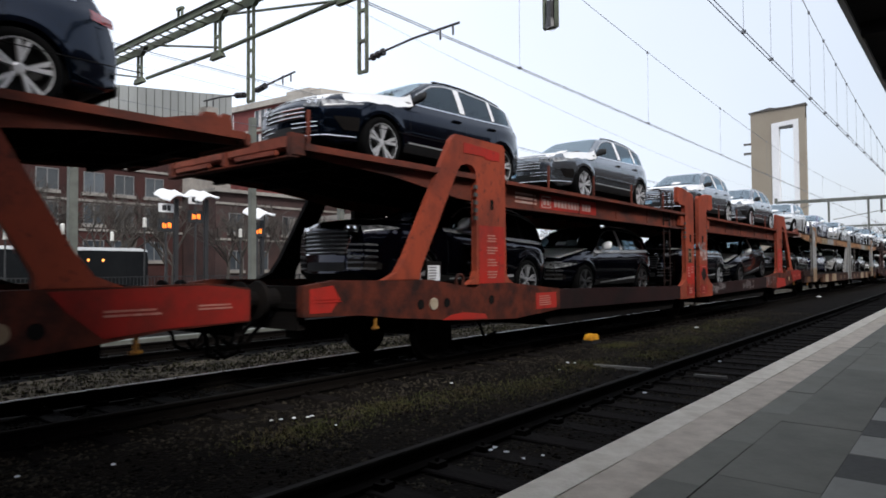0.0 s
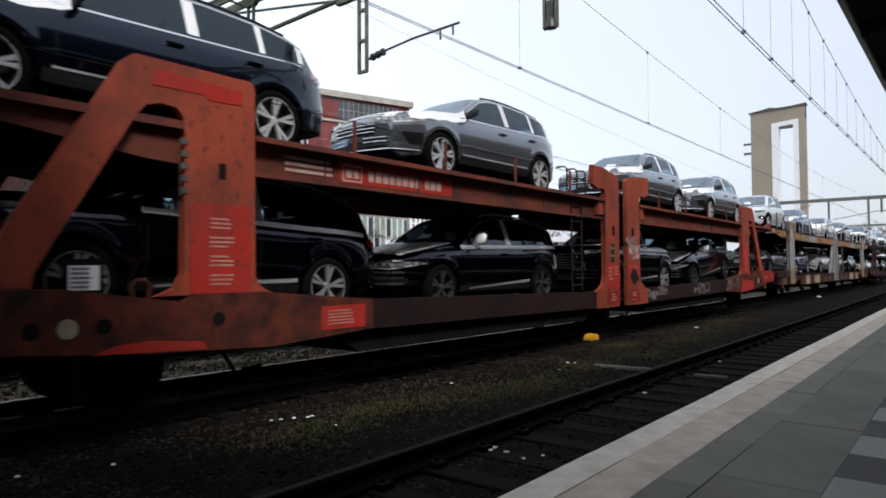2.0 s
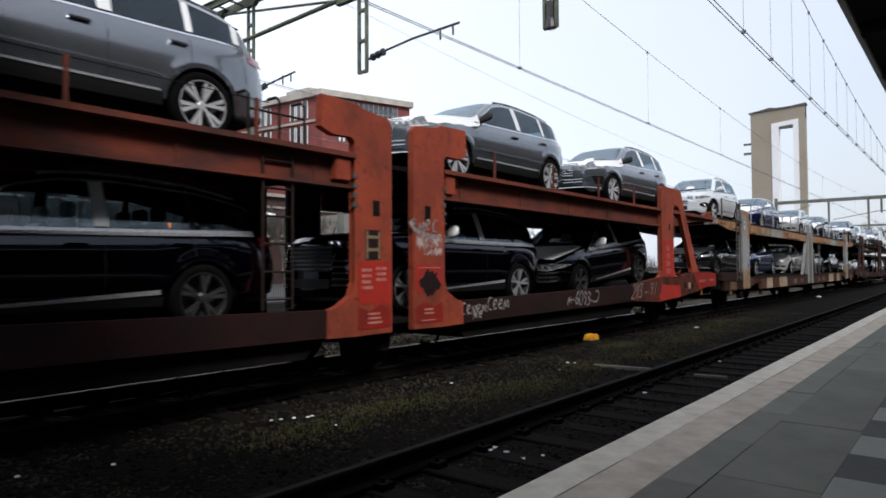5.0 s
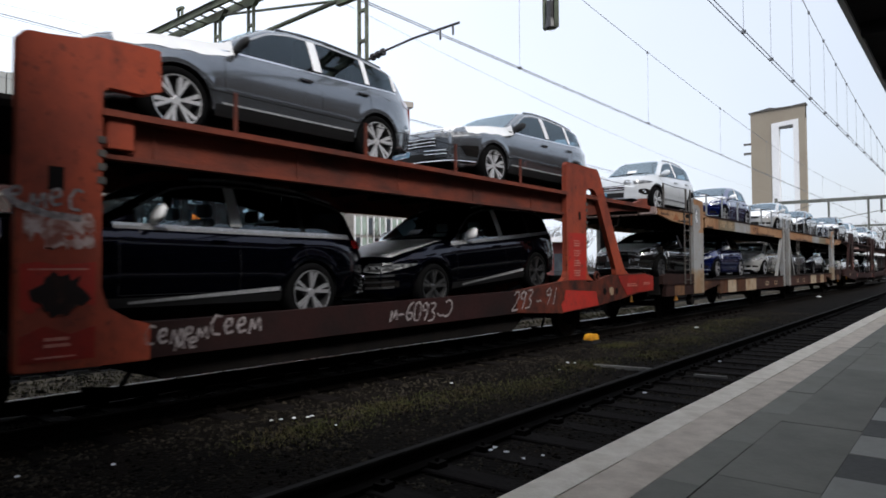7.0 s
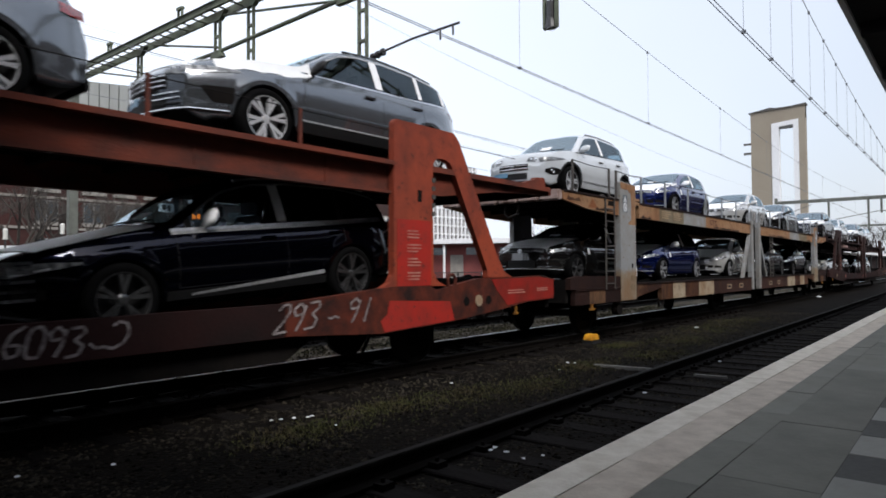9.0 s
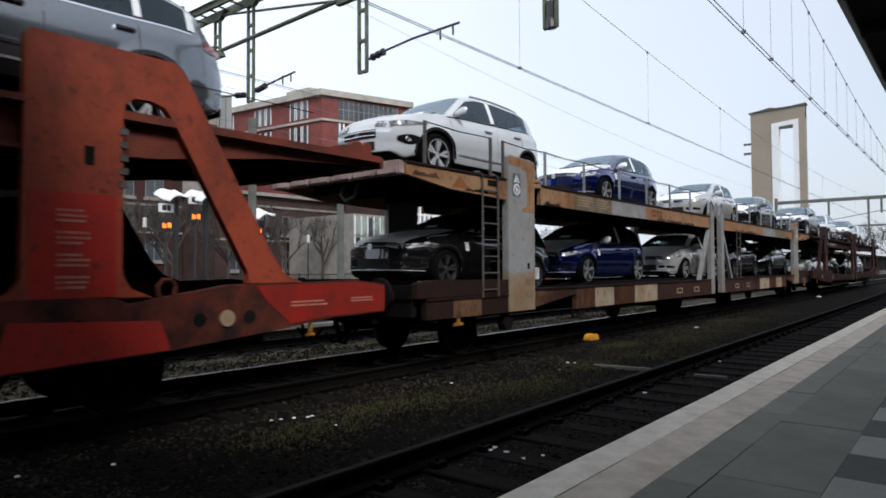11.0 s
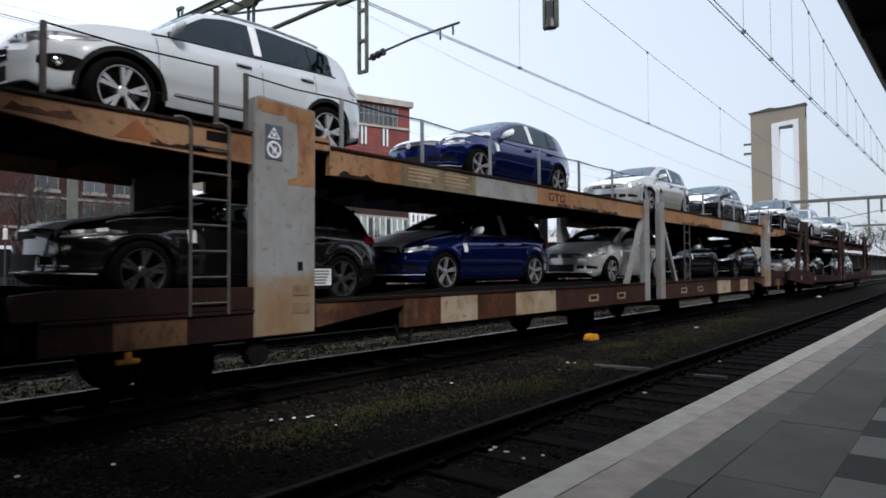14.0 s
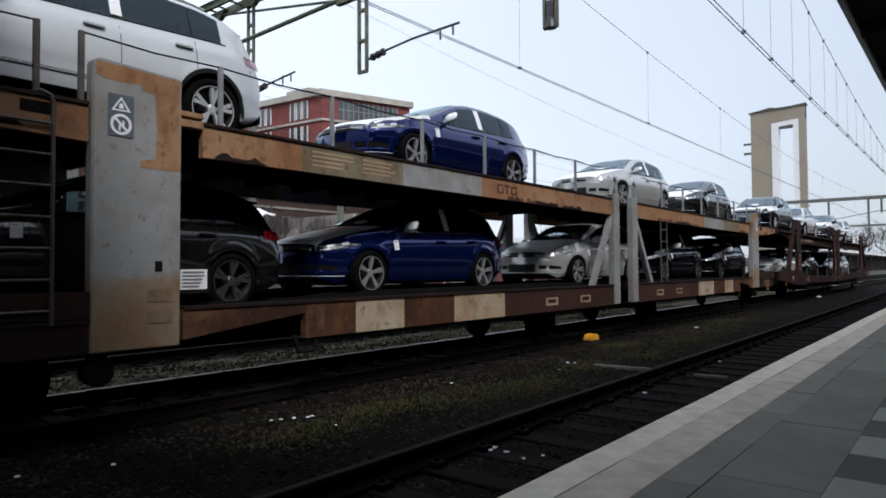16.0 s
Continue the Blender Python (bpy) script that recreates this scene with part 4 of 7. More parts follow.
def chalk_marks(w):
    """Chalk numbers and scrawls on the second half's sill."""
    bm = B()
    x = HALF + 0.004

    def stroke(pts, r=0.016):
        for (a, b), (c, d) in zip(pts, pts[1:]):
            ang = math.atan2(d - b, c - a)
            ny, nz = -math.sin(ang) * r, math.cos(ang) * r
            v = [bm.verts.new((x, p, q)) for p, q in ((a + ny, b + nz), (a - ny, b - nz), (c - ny, d - nz), (c + ny, d + nz))]
            bm.faces.new(v)

    def ch(c, y, z, s, slant=0.12, thick=0.013):
        forms = {"0": [[(0, .2), (.1, 0), (.4, 0), (.5, .3), (.5, .8), (.35, 1), (.1, .95), (0, .7), (0, .2)]],
                 "2": [[(0, .8), (.15, 1), (.4, 1), (.5, .75), (.35, .45), (0, 0), (.55, .05)]],
                 "3": [[(0, .95), (.4, 1), (.5, .8), (.2, .55), (.5, .35), (.4, .05), (0, 0)]],
                 "6": [[(.5, 1), (.15, .75), (0, .3), (.15, 0), (.45, .1), (.45, .4), (.1, .4)]],
                 "9": [[(.5, .75), (.25, 1), (0, .8), (.1, .55), (.45, .6), (.5, .9), (.45, .4), (.3, 0)]],
                 "-": [[(0, .35), (.2, .3), (.4, .38), (.6, .3)]],
                 "s": [[(0, .3), (.25, .1), (.5, .15), (.8, .05), (1.15, .2), (1.35, .55), (1.25, .9), (.95, 1.0), (.75, .85)]],
                 "c": [[(.5, .9), (.2, 1), (0, .6), (.1, .15), (.5, .1)]],
                 "e": [[(0, .4), (.4, .5), (.35, .8), (.1, .75), (0, .4), (.2, .1), (.5, .2)]],
                 "m": [[(0, 0), (.1, .7), (.3, .2), (.5, .75), (.65, .1)]],
                 "|": [[(0, 0), (.05, 1)]]}
        for st in forms[c]:
            stroke([(y + (a + slant * b) * s, z + b * s) for a, b in st], thick)

    for k, c in enumerate("cemem"):
        ch(c, 14.75 + k * 0.13, 0.95, 0.19)
    for k, c in enumerate("me"):
        ch(c, 15.05 + k * 0.14, 0.88, 0.15)
    for k, c in enumerate("ceem"):
        ch(c, 15.42 + k * 0.15, 0.98, 0.22)
    ch("m", 18.0, 0.96, 0.2)
    ch("-", 18.14, 0.98, 0.2)
    for k, c in enumerate("6093"):
        ch(c, 18.3 + k * 0.155, 0.96 - 0.012 * k, 0.25, 0.2)
    ch("s", 18.95, 0.95, 0.25)
    x = HALF + 0.021
    for k, c in enumerate("293"):
        ch(c, 20.84 + k * 0.21, 0.95 + 0.012 * k, 0.31, 0.35)
    ch("-", 21.6, 0.98, 0.3)
    for k, c in enumerate("9|"):
        ch(c, 21.9 + k * 0.3, 1.0, 0.3, 0.35)
    x = HALF + 0.013
    for k, c in enumerate("emec"):
        ch(c, 13.64 + k * 0.15, 2.18 - 0.03 * (k % 2), 0.2)
    stroke([(13.62, 2.3), (13.7, 2.2), (13.95, 2.12), (14.2, 2.1)], 0.03)
    part("chalk_scrawl", bm, CHALK, w, "white chalk scrawl on the sill", kind="stuff")


def ochre_half(w, f, front):
    def fy(pts):
        return [(f(a), b) for a, b in pts]

    def fbox(bm, x0, x1, a, b, z0, z1):
        a, b = sorted((f(a), f(b)))
        box(bm, min(x0, x1), max(x0, x1), a, b, z0, z1)

    for sx in (-1, 1):
        xo, xi = sx * HALF, sx * (HALF - 0.12)
        # broad outer post
        bm = B()
        prism(bm, fy([(2.5, 0.93), (3.32, 0.93), (3.32, 3.2), (3.33, 3.5), (2.56, 3.54), (2.5, 3.5)]), xo + sx * 0.012, xi)
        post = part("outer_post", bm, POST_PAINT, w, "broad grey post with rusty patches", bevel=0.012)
        bm = B()
        prism(bm, fy([(2.93, 2.6), (3.31, 2.6), (3.31, 3.48), (2.53, 3.51), (2.53, 3.4), (2.6, 3.36), (2.78, 3.36), (2.92, 3.37), (2.94, 3.32), (3.06, 3.3), (3.08, 2.98), (3.07, 2.7), (2.93, 2.66)]), xo + sx * 0.0125, xo + sx * 0.0145)
        part("rust_patch", bm, OCHRE, post)
        bm = B()
        for z in (1.16, 1.36):
            fbox(bm, xo + sx * 0.0158, xo + sx * 0.018, 3.0, 3.24, z, z + 0.12)
        part("worn_plate", bm, TAN, post)
        bm = B()
        fbox(bm, xo + sx * 0.012, xo - sx * 0.1, 3.16, 3.56, 3.05, 3.13)
        fbox(bm, xo + sx * 0.012, xo - sx * 0.1, 3.2, 3.56, 3.15, 3.21)
        part("beam_shoe", bm, OCHRE, post, bevel=0.01)
        if sx > 0:
            bm = B()
            fbox(bm, xo + 0.0155, xo + 0.018, 2.63, 2.86, 2.86, 3.24)
            sign = part("warning_sign", bm, material("slate_blue_sign", (0.09, 0.11, 0.13), 0.5), post, "slate sign with triangle and prohibition ring")
            bm = B()
            cy = f(2.745)

            def mark(pts):
                prism(bm, [(cy + p, q) for p, q in pts], xo + 0.0185, xo + 0.021)

            for (p0, q0), (p1, q1) in (((-0.085, 3.09), (0.085, 3.09)), ((0.085, 3.09), (0.0, 3.22)), ((0.0, 3.22), (-0.085, 3.09))):
                mark([(p0, q0), (p1, q1), (p1 * 0.7, (q1 - 3.135) * 0.7 + 3.135), (p0 * 0.7, (q0 - 3.135) * 0.7 + 3.135)])
            mark([(-0.022, 3.115), (0.022, 3.115), (0.012, 3.16), (-0.012, 3.16)])
            n = 24
            for k in range(n):
                a0, a1 = 2 * math.pi * k / n, 2 * math.pi * (k + 1) / n
                mark([(math.cos(a) * r, 2.97 + math.sin(a) * r) for a, r in ((a0, 0.096), (a1, 0.096), (a1, 0.07), (a0, 0.07))])
            mark([(-0.06, 3.015), (-0.045, 3.03), (0.06, 2.925), (0.045, 2.91)])
            mark([(-0.02, 2.915), (-0.004, 2.915), (-0.004, 2.96), (-0.02, 2.97)])
            mark([(0.012, 2.97), (0.03, 2.955), (0.03, 3.0), (0.012, 3.01)])
            part("sign_symbol", bm, PAPER, sign, "pale triangle and ring symbols")
            bm = B()
            fbox(bm, xo + 0.0125, xo + 0.016, 3.07, 3.14, 1.64, 1.74)
            part("slot", bm, NEAR_BLACK, post)
            bm = B()
            fbox(bm, xo - 0.16, xo - 0.14, 3.37, 3.72, 1.42, 1.7)
            lab = part("label_holder", bm, NEAR_BLACK, w)
            bm = B()
            fbox(bm, xo - 0.138, xo - 0.134, 3.4, 3.69, 1.46, 1.66)
            part("paper_label", bm, PAPER, lab, "white consignment paper")
            bm = B()
            lo = min(f(3.42), f(3.67))
            bars(bm, xo - 0.133, lo, lo + 0.25, 1.48, 1.64, 5, 6)
            part("label_print", bm, WINDOW_GREY, lab, kind="stuff")
        # slender inner post with a raking strut
        bm = B()
        fbox(bm, xo + sx * 0.01, xi, 13.02, 13.32, 0.88, 3.24)
        post = part("inner_post", bm, GREY_PAINT, w, "grey inner post", bevel=0.012)
        bm = B()
        prism(bm, fy([(12.05, 1.28), (12.2, 1.28), (13.02, 2.6), (13.02, 2.85)]), xo - sx * 0.02, xi)
        part("raking_strut", bm, GREY_PAINT, post, bevel=0.01)
        bm = B()
        path(bm, [(xo - sx * 0.05, f(13.0), 3.2), (xo - sx * 0.05, f(13.02), 3.5), (xo - sx * 0.05, f(13.15), 3.6), (xo - sx * 0.05, f(13.28), 3.5), (xo - sx * 0.05, f(13.3), 3.2)], 0.035, 8)
        part("hoop", bm, GALV, post)
        # upper beam in painted lengths
        runs = [(0.05, 1.0, OCHRE), (1.0, 2.48, OCHRE), (3.56, 4.8, OCHRE), (4.8, 6.5, OLIVE), (6.5, 8.3, GREY_PAINT), (8.3, 12.98, OCHRE)]
        for k, (a0, a1, mm) in enumerate(runs):
            bm = B()
            lo0 = 2.95 - (2.95 - 2.78) * min(1, a0 / 1.4)
            lo1 = 2.95 - (2.95 - 2.78) * min(1, a1 / 1.4)
            prism(bm, fy([(a0, lo0), (a0, 3.1), (a1, 3.1), (a1, lo1)]), xo - sx * 0.01, xo - sx * 0.08)
            up = part("upper_beam", bm, mm, w)
            bm = B()
            fbox(bm, xo + sx * 0.012, xo - sx * 0.1, a0, a1, 3.1, 3.13)
            part("beam_flange", bm, BROWN, up)
            if sx > 0 and k == 3 and front:
                bm = B()
                bars(bm, xo - 0.009, f(4.95), f(5.6), 2.86, 3.04, 4, 2)
                bars(bm, xo - 0.009, f(5.75), f(6.4), 2.86, 3.04, 4, 7)
                part("lettering", bm, material("faint_tan_lettering", (0.36, 0.25, 0.15), 0.7), up, "faint tan lettering", kind="stuff")
            if sx > 0 and k == 5 and front:
                bm = B()
                for q in ((8.72, 8.9, 2.99, 3.02), (8.72, 8.76, 2.87, 2.99), (8.86, 8.9, 2.87, 2.96), (8.76, 8.86, 2.87, 2.9), (8.93, 9.1, 2.99, 3.02), (8.98, 9.03, 2.87, 2.99), (9.12, 9.32, 2.98, 3.01), (9.12, 9.16, 2.87, 2.98), (9.16, 9.3, 2.87, 2.9), (9.26, 9.3, 2.9, 2.95)):
                    box(bm, xo - 0.009, xo - 0.006, f(q[0]), f(q[1]), q[2], q[3])
                part("worn_logo", bm, RUST, up, "dark brown worn marks")
            if sx > 0 and mm is OCHRE:
                rnd = random.Random(k + 11 * front)
                for a in range(max(1, int((a1 - a0) * 1.1))):
                    c = rnd.uniform(a0 + 0.3, max(a0 + 0.31, a1 - 0.4))
                    lw = rnd.uniform(0.15, 0.38)
                    zb = max(lo0, lo1) + 0.004
                    n = 9
                    edge = [(c - lw + 2 * lw * i / n, zb + (0.01 if i in (0, n) else rnd.uniform(0.02, 0.085))) for i in range(n + 1)]
                    bm = B()
                    prism(bm, fy([(c - lw, zb)] + edge + [(c + lw, zb)]), xo - 0.0095, xo - 0.0065)
                    part("bare_patch", bm, rnd.choice((OCHRE_DIRTY, BROWN, BROWN)), up)
            if sx > 0 and k == 1:
                bm = B()
                prism(bm, fy([(1.05, 2.86), (1.45, 2.86), (1.25, 3.06)]), xo - 0.0095, xo - 0.006)
                part("warning_triangle", bm, material("orange_triangle", (0.26, 0.085, 0.025), 0.7), up, "faded orange warning triangle")
                bm = B()
                fbox(bm, xo - 0.0095, xo - 0.006, 1.95, 2.22, 2.96, 3.06)
                part("slot", bm, NEAR_BLACK, up)
        # lower sill in painted lengths
        bm = B()
        prism(bm, fy([(0.25, 1.24), (0.25, 1.45), (0.6, 1.49), (2.5, 1.47), (2.5, 1.24)]), xo + sx * 0.004, xo - sx * 0.1)
        part("end_sill", bm, BROWN, w, "dark brown end sill")
        runs = [(0.45, 1.05, BROWN), (1.05, 1.75, OCHRE_DIRTY), (1.75, 2.5, BROWN), (3.36, 3.75, OCHRE_DIRTY), (3.75, 4.85, RUSTY), (4.85, 5.12, OCHRE_DIRTY), (5.12, 5.62, RUSTY), (5.62, 6.5, CREAM), (6.5, 7.58, RUSTY), (7.58, 8.9, CREAM), (8.9, 13.0, SILL_BROWN)]
        for k, (a0, a1, mm) in enumerate(runs):
            bm = B()
            hi = 1.2 if k < 3 else 1.27
            lo = 0.93 if k < 3 else (1.02 if k in (3, 4) else 0.87)
            if k in (3, 4):
                prism(bm, fy([(a0, 0.98 if k == 3 else 1.03), (a0, hi), (a1, hi), (a1, 1.03 if k == 3 else 1.16)]), xo, xo - sx * 0.1)
            else:
                fbox(bm, xo, xo - sx * 0.1, a0, a1, lo, hi)
            s = part("sill", bm, mm, w)
            bm = B()
            fbox(bm, xo + sx * 0.02, xo - sx * 0.14, a0, a1, hi, hi + 0.03)
            part("sill_flange", bm, BROWN, s)
            if k == 10 and sx > 0:
                for a in (10.2, 11.5):
                    bm = B()
                    fbox(bm, xo + 0.001, xo + 0.005, a, a + 0.42, 0.98, 1.12)
                    part("sill_plate", bm, CREAM, s)
                    bm = B()
                    fbox(bm, xo + 0.006, xo + 0.008, a + 0.07, a + 0.35, 1.02, 1.09)
                    part("sill_recess", bm, BROWN, s)
        if sx > 0:
            bm = B()
            fbox(bm, xo - 0.05, xo - 0.01, 1.16, 1.23, 0.84, 1.0)
            fbox(bm, xo - 0.05, xo - 0.01, 1.08, 1.31, 0.8, 0.85)
            part("lashing_hook", bm, HOOK, w, "yellow rope hook", bevel=0.012)
            bm = B()
            path(bm, [(xo - 0.05, f(4.72), 0.9), (xo - 0.05, f(4.78), 0.72), (xo - 0.05, f(5.0), 0.72), (xo - 0.05, f(5.06), 0.9)], 0.03, 8)
            part("brake_loop", bm, NEAR_BLACK, w)
        # railing
        zs = 3.13
        for a in (0.45, 2.05, 2.4, 3.75, 5.25, 6.9, 8.4, 9.9, 11.4):
            bm = B()
            fbox(bm, xo - sx * 0.02, xo - sx * 0.06, a, a + 0.05, zs, zs + 0.62)
            part("railing_post", bm, GALV if a > 3 else POST, w, bevel=0.006)
        bm = B()
        pts = [0.45, 2.05, 2.4, 3.75, 5.25, 6.9, 8.4, 9.9, 11.4, 12.6]
        for a0, a1 in zip(pts, pts[1:]):
            if a0 != 2.05:
                path(bm, [(xo - sx * 0.04, f(a0 + 0.025), zs + 0.61), (xo - sx * 0.04, f((a0 + a1) / 2), zs + 0.585), (xo - sx * 0.04, f(a1 + 0.025), zs + 0.61)], 0.009, 6)
        part("safety_rope", bm, NEAR_BLACK, w)
    bm = B()
    fbox(bm, -HALF + 0.1, HALF - 0.1, 0.05, 13.5, 3.02, 3.08)
    part("upper_deck", bm, UNDER, w, "near-black upper deck plate")
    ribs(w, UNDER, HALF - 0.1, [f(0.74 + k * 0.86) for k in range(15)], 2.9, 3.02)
    for k in range(6):
        bm = B()
        fbox(bm, -HALF + 0.02 + k * 0.475, -HALF + 0.44 + k * 0.475, -0.1, 0.05, 2.93, 3.13)
        part("end_flap", bm, FLAP, w, "pale worn hinged end flap", bevel=0.025)
    bm = B()
    fbox(bm, -HALF + 0.1, HALF - 0.1, 0.25, 13.4, 1.17, 1.23)
    fbox(bm, -HALF + 0.1, HALF - 0.1, 0.25, 0.35, 0.98, 1.42)
    fbox(bm, -0.2, 0.2, 0.4, 13.4, 0.75, 1.17)
    part("lower_deck", bm, UNDER, w, "dark lower deck and underframe")
    for sx in (-1, 1):
        bm = B()
        line = [(0.5, 1.31), (1.4, 1.325), (4.4, 1.208), (5.4, 1.21), (6.2, 1.28), (13.6, 1.265)] if front else [(0.5, 1.22), (13.6, 1.265)]
        for q0, q1, up in ((0.58, 0.6, 0.09), (0.6, 1.0, 0.0), (1.0, 1.02, 0.09)):
            prism(bm, fy([(line[0][0], 1.2)] + [(a, z + up) for a, z in line] + [(line[-1][0], 1.2)]), sx * q0, sx * q1)
        part("wheel_trough", bm, UNDER, w, "dark steel wheel trough")
    bm = B()
    path(bm, [(0.35, f(0.15), 2.9), (0.35, f(0.1), 2.72), (0.15, f(0.1), 2.66), (0.05, f(0.1), 2.75), (0.05, f(0.15), 2.9)], 0.03, 8)
    part("hanging_loop", bm, POST, w)
    for sx in (-0.875, 0.875):
        bm = B()
        lathe(bm, [(0.0, 0.0), (0.0, 0.13), (0.28, 0.13), (0.3, 0.1), (0.46, 0.1), (0.48, 0.22), (0.52, 0.23), (0.53, 0.0)], 18)
        o = part("buffer", bm, NEAR_BLACK, w)
        o.matrix_basis = pose(sx, f(0.3), 1.25, 0, 0, -90 if front else 90)
    bm = B()
    tube(bm, (0, f(0.35), 1.2), (0, f(-0.3), 1.15), 0.045, 8)
    part("coupling", bm, NEAR_BLACK, w)
    end_gear(w, f, BROWN, 1.24)
    ys = sorted((f(1.77), f(2.19)))
    if front:
        ladder(w, HALF + 0.02, ys[0], ys[1], 1.2, 3.06, POST, 7, "ladder", 0.14)
    else:
        ladder(w, HALF - 0.03, 15.76, 16.16, 1.3, 3.05, POST, 6)
    for a in (2.0, 11.08):
        wheelset(w, f(a))
    for sx in (-1, 1):
        bm = B()
        tube(bm, (sx * 1.2, f(2.62), 0.75), (sx * 1.34, f(2.62), 0.75), 0.13, 14)
        fbox(bm, sx * 1.22, sx * 1.3, 2.54, 2.7, 0.75, 1.0)
        part("brake_drum", bm, NEAR_BLACK, w)


def ochre_wagon(m):
    w = holder("car_transport_wagon", m, "ochre and grey double-deck car transport wagon with rusty patches", "railway wagon", "wagons of the train")
    ochre_half(w, lambda a: a, True)
    ochre_half(w, lambda a: 27.3 - a, False)
    return w


# ---- train: cars ----
BIG = ("tall_suv", "sloped_suv")
MODELS = {
    # length, width, wheelbase, front overhang, wheel radius, top line, belt line, pillars (glass spans), sill height
    "large_suv": dict(L=4.78, W=1.90, wb=2.95, fo=0.89, r=0.37, top=[(0, .76), (.04, .87), (.12, .94), (.3, 1.0), (.7, 1.065), (1.3, 1.13), (1.46, 1.16), (2.16, 1.56), (2.52, 1.64), (3.05, 1.66), (3.7, 1.62), (4.25, 1.53), (4.43, 1.47), (4.66, 1.16), (4.74, .98), (4.78, .72)],
                    belt=[(0, .92), (1.4, 1.05), (3.6, 1.11), (4.8, 1.17)], panes=[(1.66, 2.78), (2.88, 3.68), (3.74, 4.28)], sill=.3, screen=(1.46, 2.18), back=(4.43, 4.66), suv=True),
    "tall_suv": dict(L=5.02, W=1.94, wb=3.0, fo=0.93, r=0.38, top=[(0, .98), (.03, 1.07), (.1, 1.13), (.3, 1.17), (.8, 1.195), (1.35, 1.215), (1.5, 1.23), (2.2, 1.62), (2.6, 1.69), (3.2, 1.71), (4.0, 1.66), (4.6, 1.53), (4.72, 1.47), (4.9, 1.15), (4.98, .98), (5.02, .72)],
               belt=[(0, 1.06), (1.4, 1.12), (3.6, 1.1), (5.0, 1.1)], panes=[(1.78, 2.85), (2.95, 3.82), (3.9, 4.62)], sill=.3, screen=(1.5, 2.22), back=(4.72, 4.92), suv=True),
    "sloped_suv": dict(L=4.98, W=1.93, wb=3.0, fo=0.9, r=0.37, top=[(0, .62), (.04, .74), (.12, .83), (.3, .9), (.7, .98), (1.3, 1.08), (1.45, 1.11), (2.15, 1.53), (2.55, 1.62), (3.1, 1.64), (3.9, 1.59), (4.5, 1.48), (4.66, 1.42), (4.86, 1.12), (4.94, .96), (4.98, .72)],
               belt=[(0, .9), (1.4, 1.02), (3.6, 1.06), (5.0, 1.1)], panes=[(1.7, 2.82), (2.92, 3.78), (3.86, 4.56)], sill=.3, screen=(1.45, 2.18), back=(4.66, 4.86), suv=True),
    "compact_suv": dict(L=4.16, W=1.81, wb=2.62, fo=0.76, r=0.345, top=[(0, .6), (.03, .76), (.08, .86), (.22, .935), (.5, .995), (1.0, 1.06), (1.13, 1.095), (1.72, 1.5), (2.05, 1.58), (2.6, 1.6), (3.3, 1.56), (3.75, 1.47), (3.9, 1.41), (4.08, 1.12), (4.13, .95), (4.16, .7)],
                   belt=[(0, .88), (1.2, 1.02), (3.3, 1.1), (4.1, 1.13)], panes=[(1.32, 2.32), (2.42, 3.16), (3.18, 3.54)], sill=.28, screen=(1.13, 1.74), back=(3.9, 4.08), suv=True),
    "hatchback": dict(L=4.14, W=1.79, wb=2.66, fo=0.72, r=0.32, top=[(0, .62), (.02, .705), (.06, .745), (.25, .805), (.6, .892), (.95, .967), (1.2, 1.01), (2.0, 1.345), (2.33, 1.415), (2.8, 1.43), (3.3, 1.39), (3.65, 1.33), (3.82, 1.27), (4.05, .98), (4.11, .85), (4.14, .6)],
                 belt=[(0, .74), (1.2, .89), (3.1, .945), (4.1, .98)], panes=[(1.54, 2.44), (2.53, 3.16), (3.2, 3.48)], sill=.2, screen=(1.2, 2.05), back=(3.82, 4.05), suv=False),
}


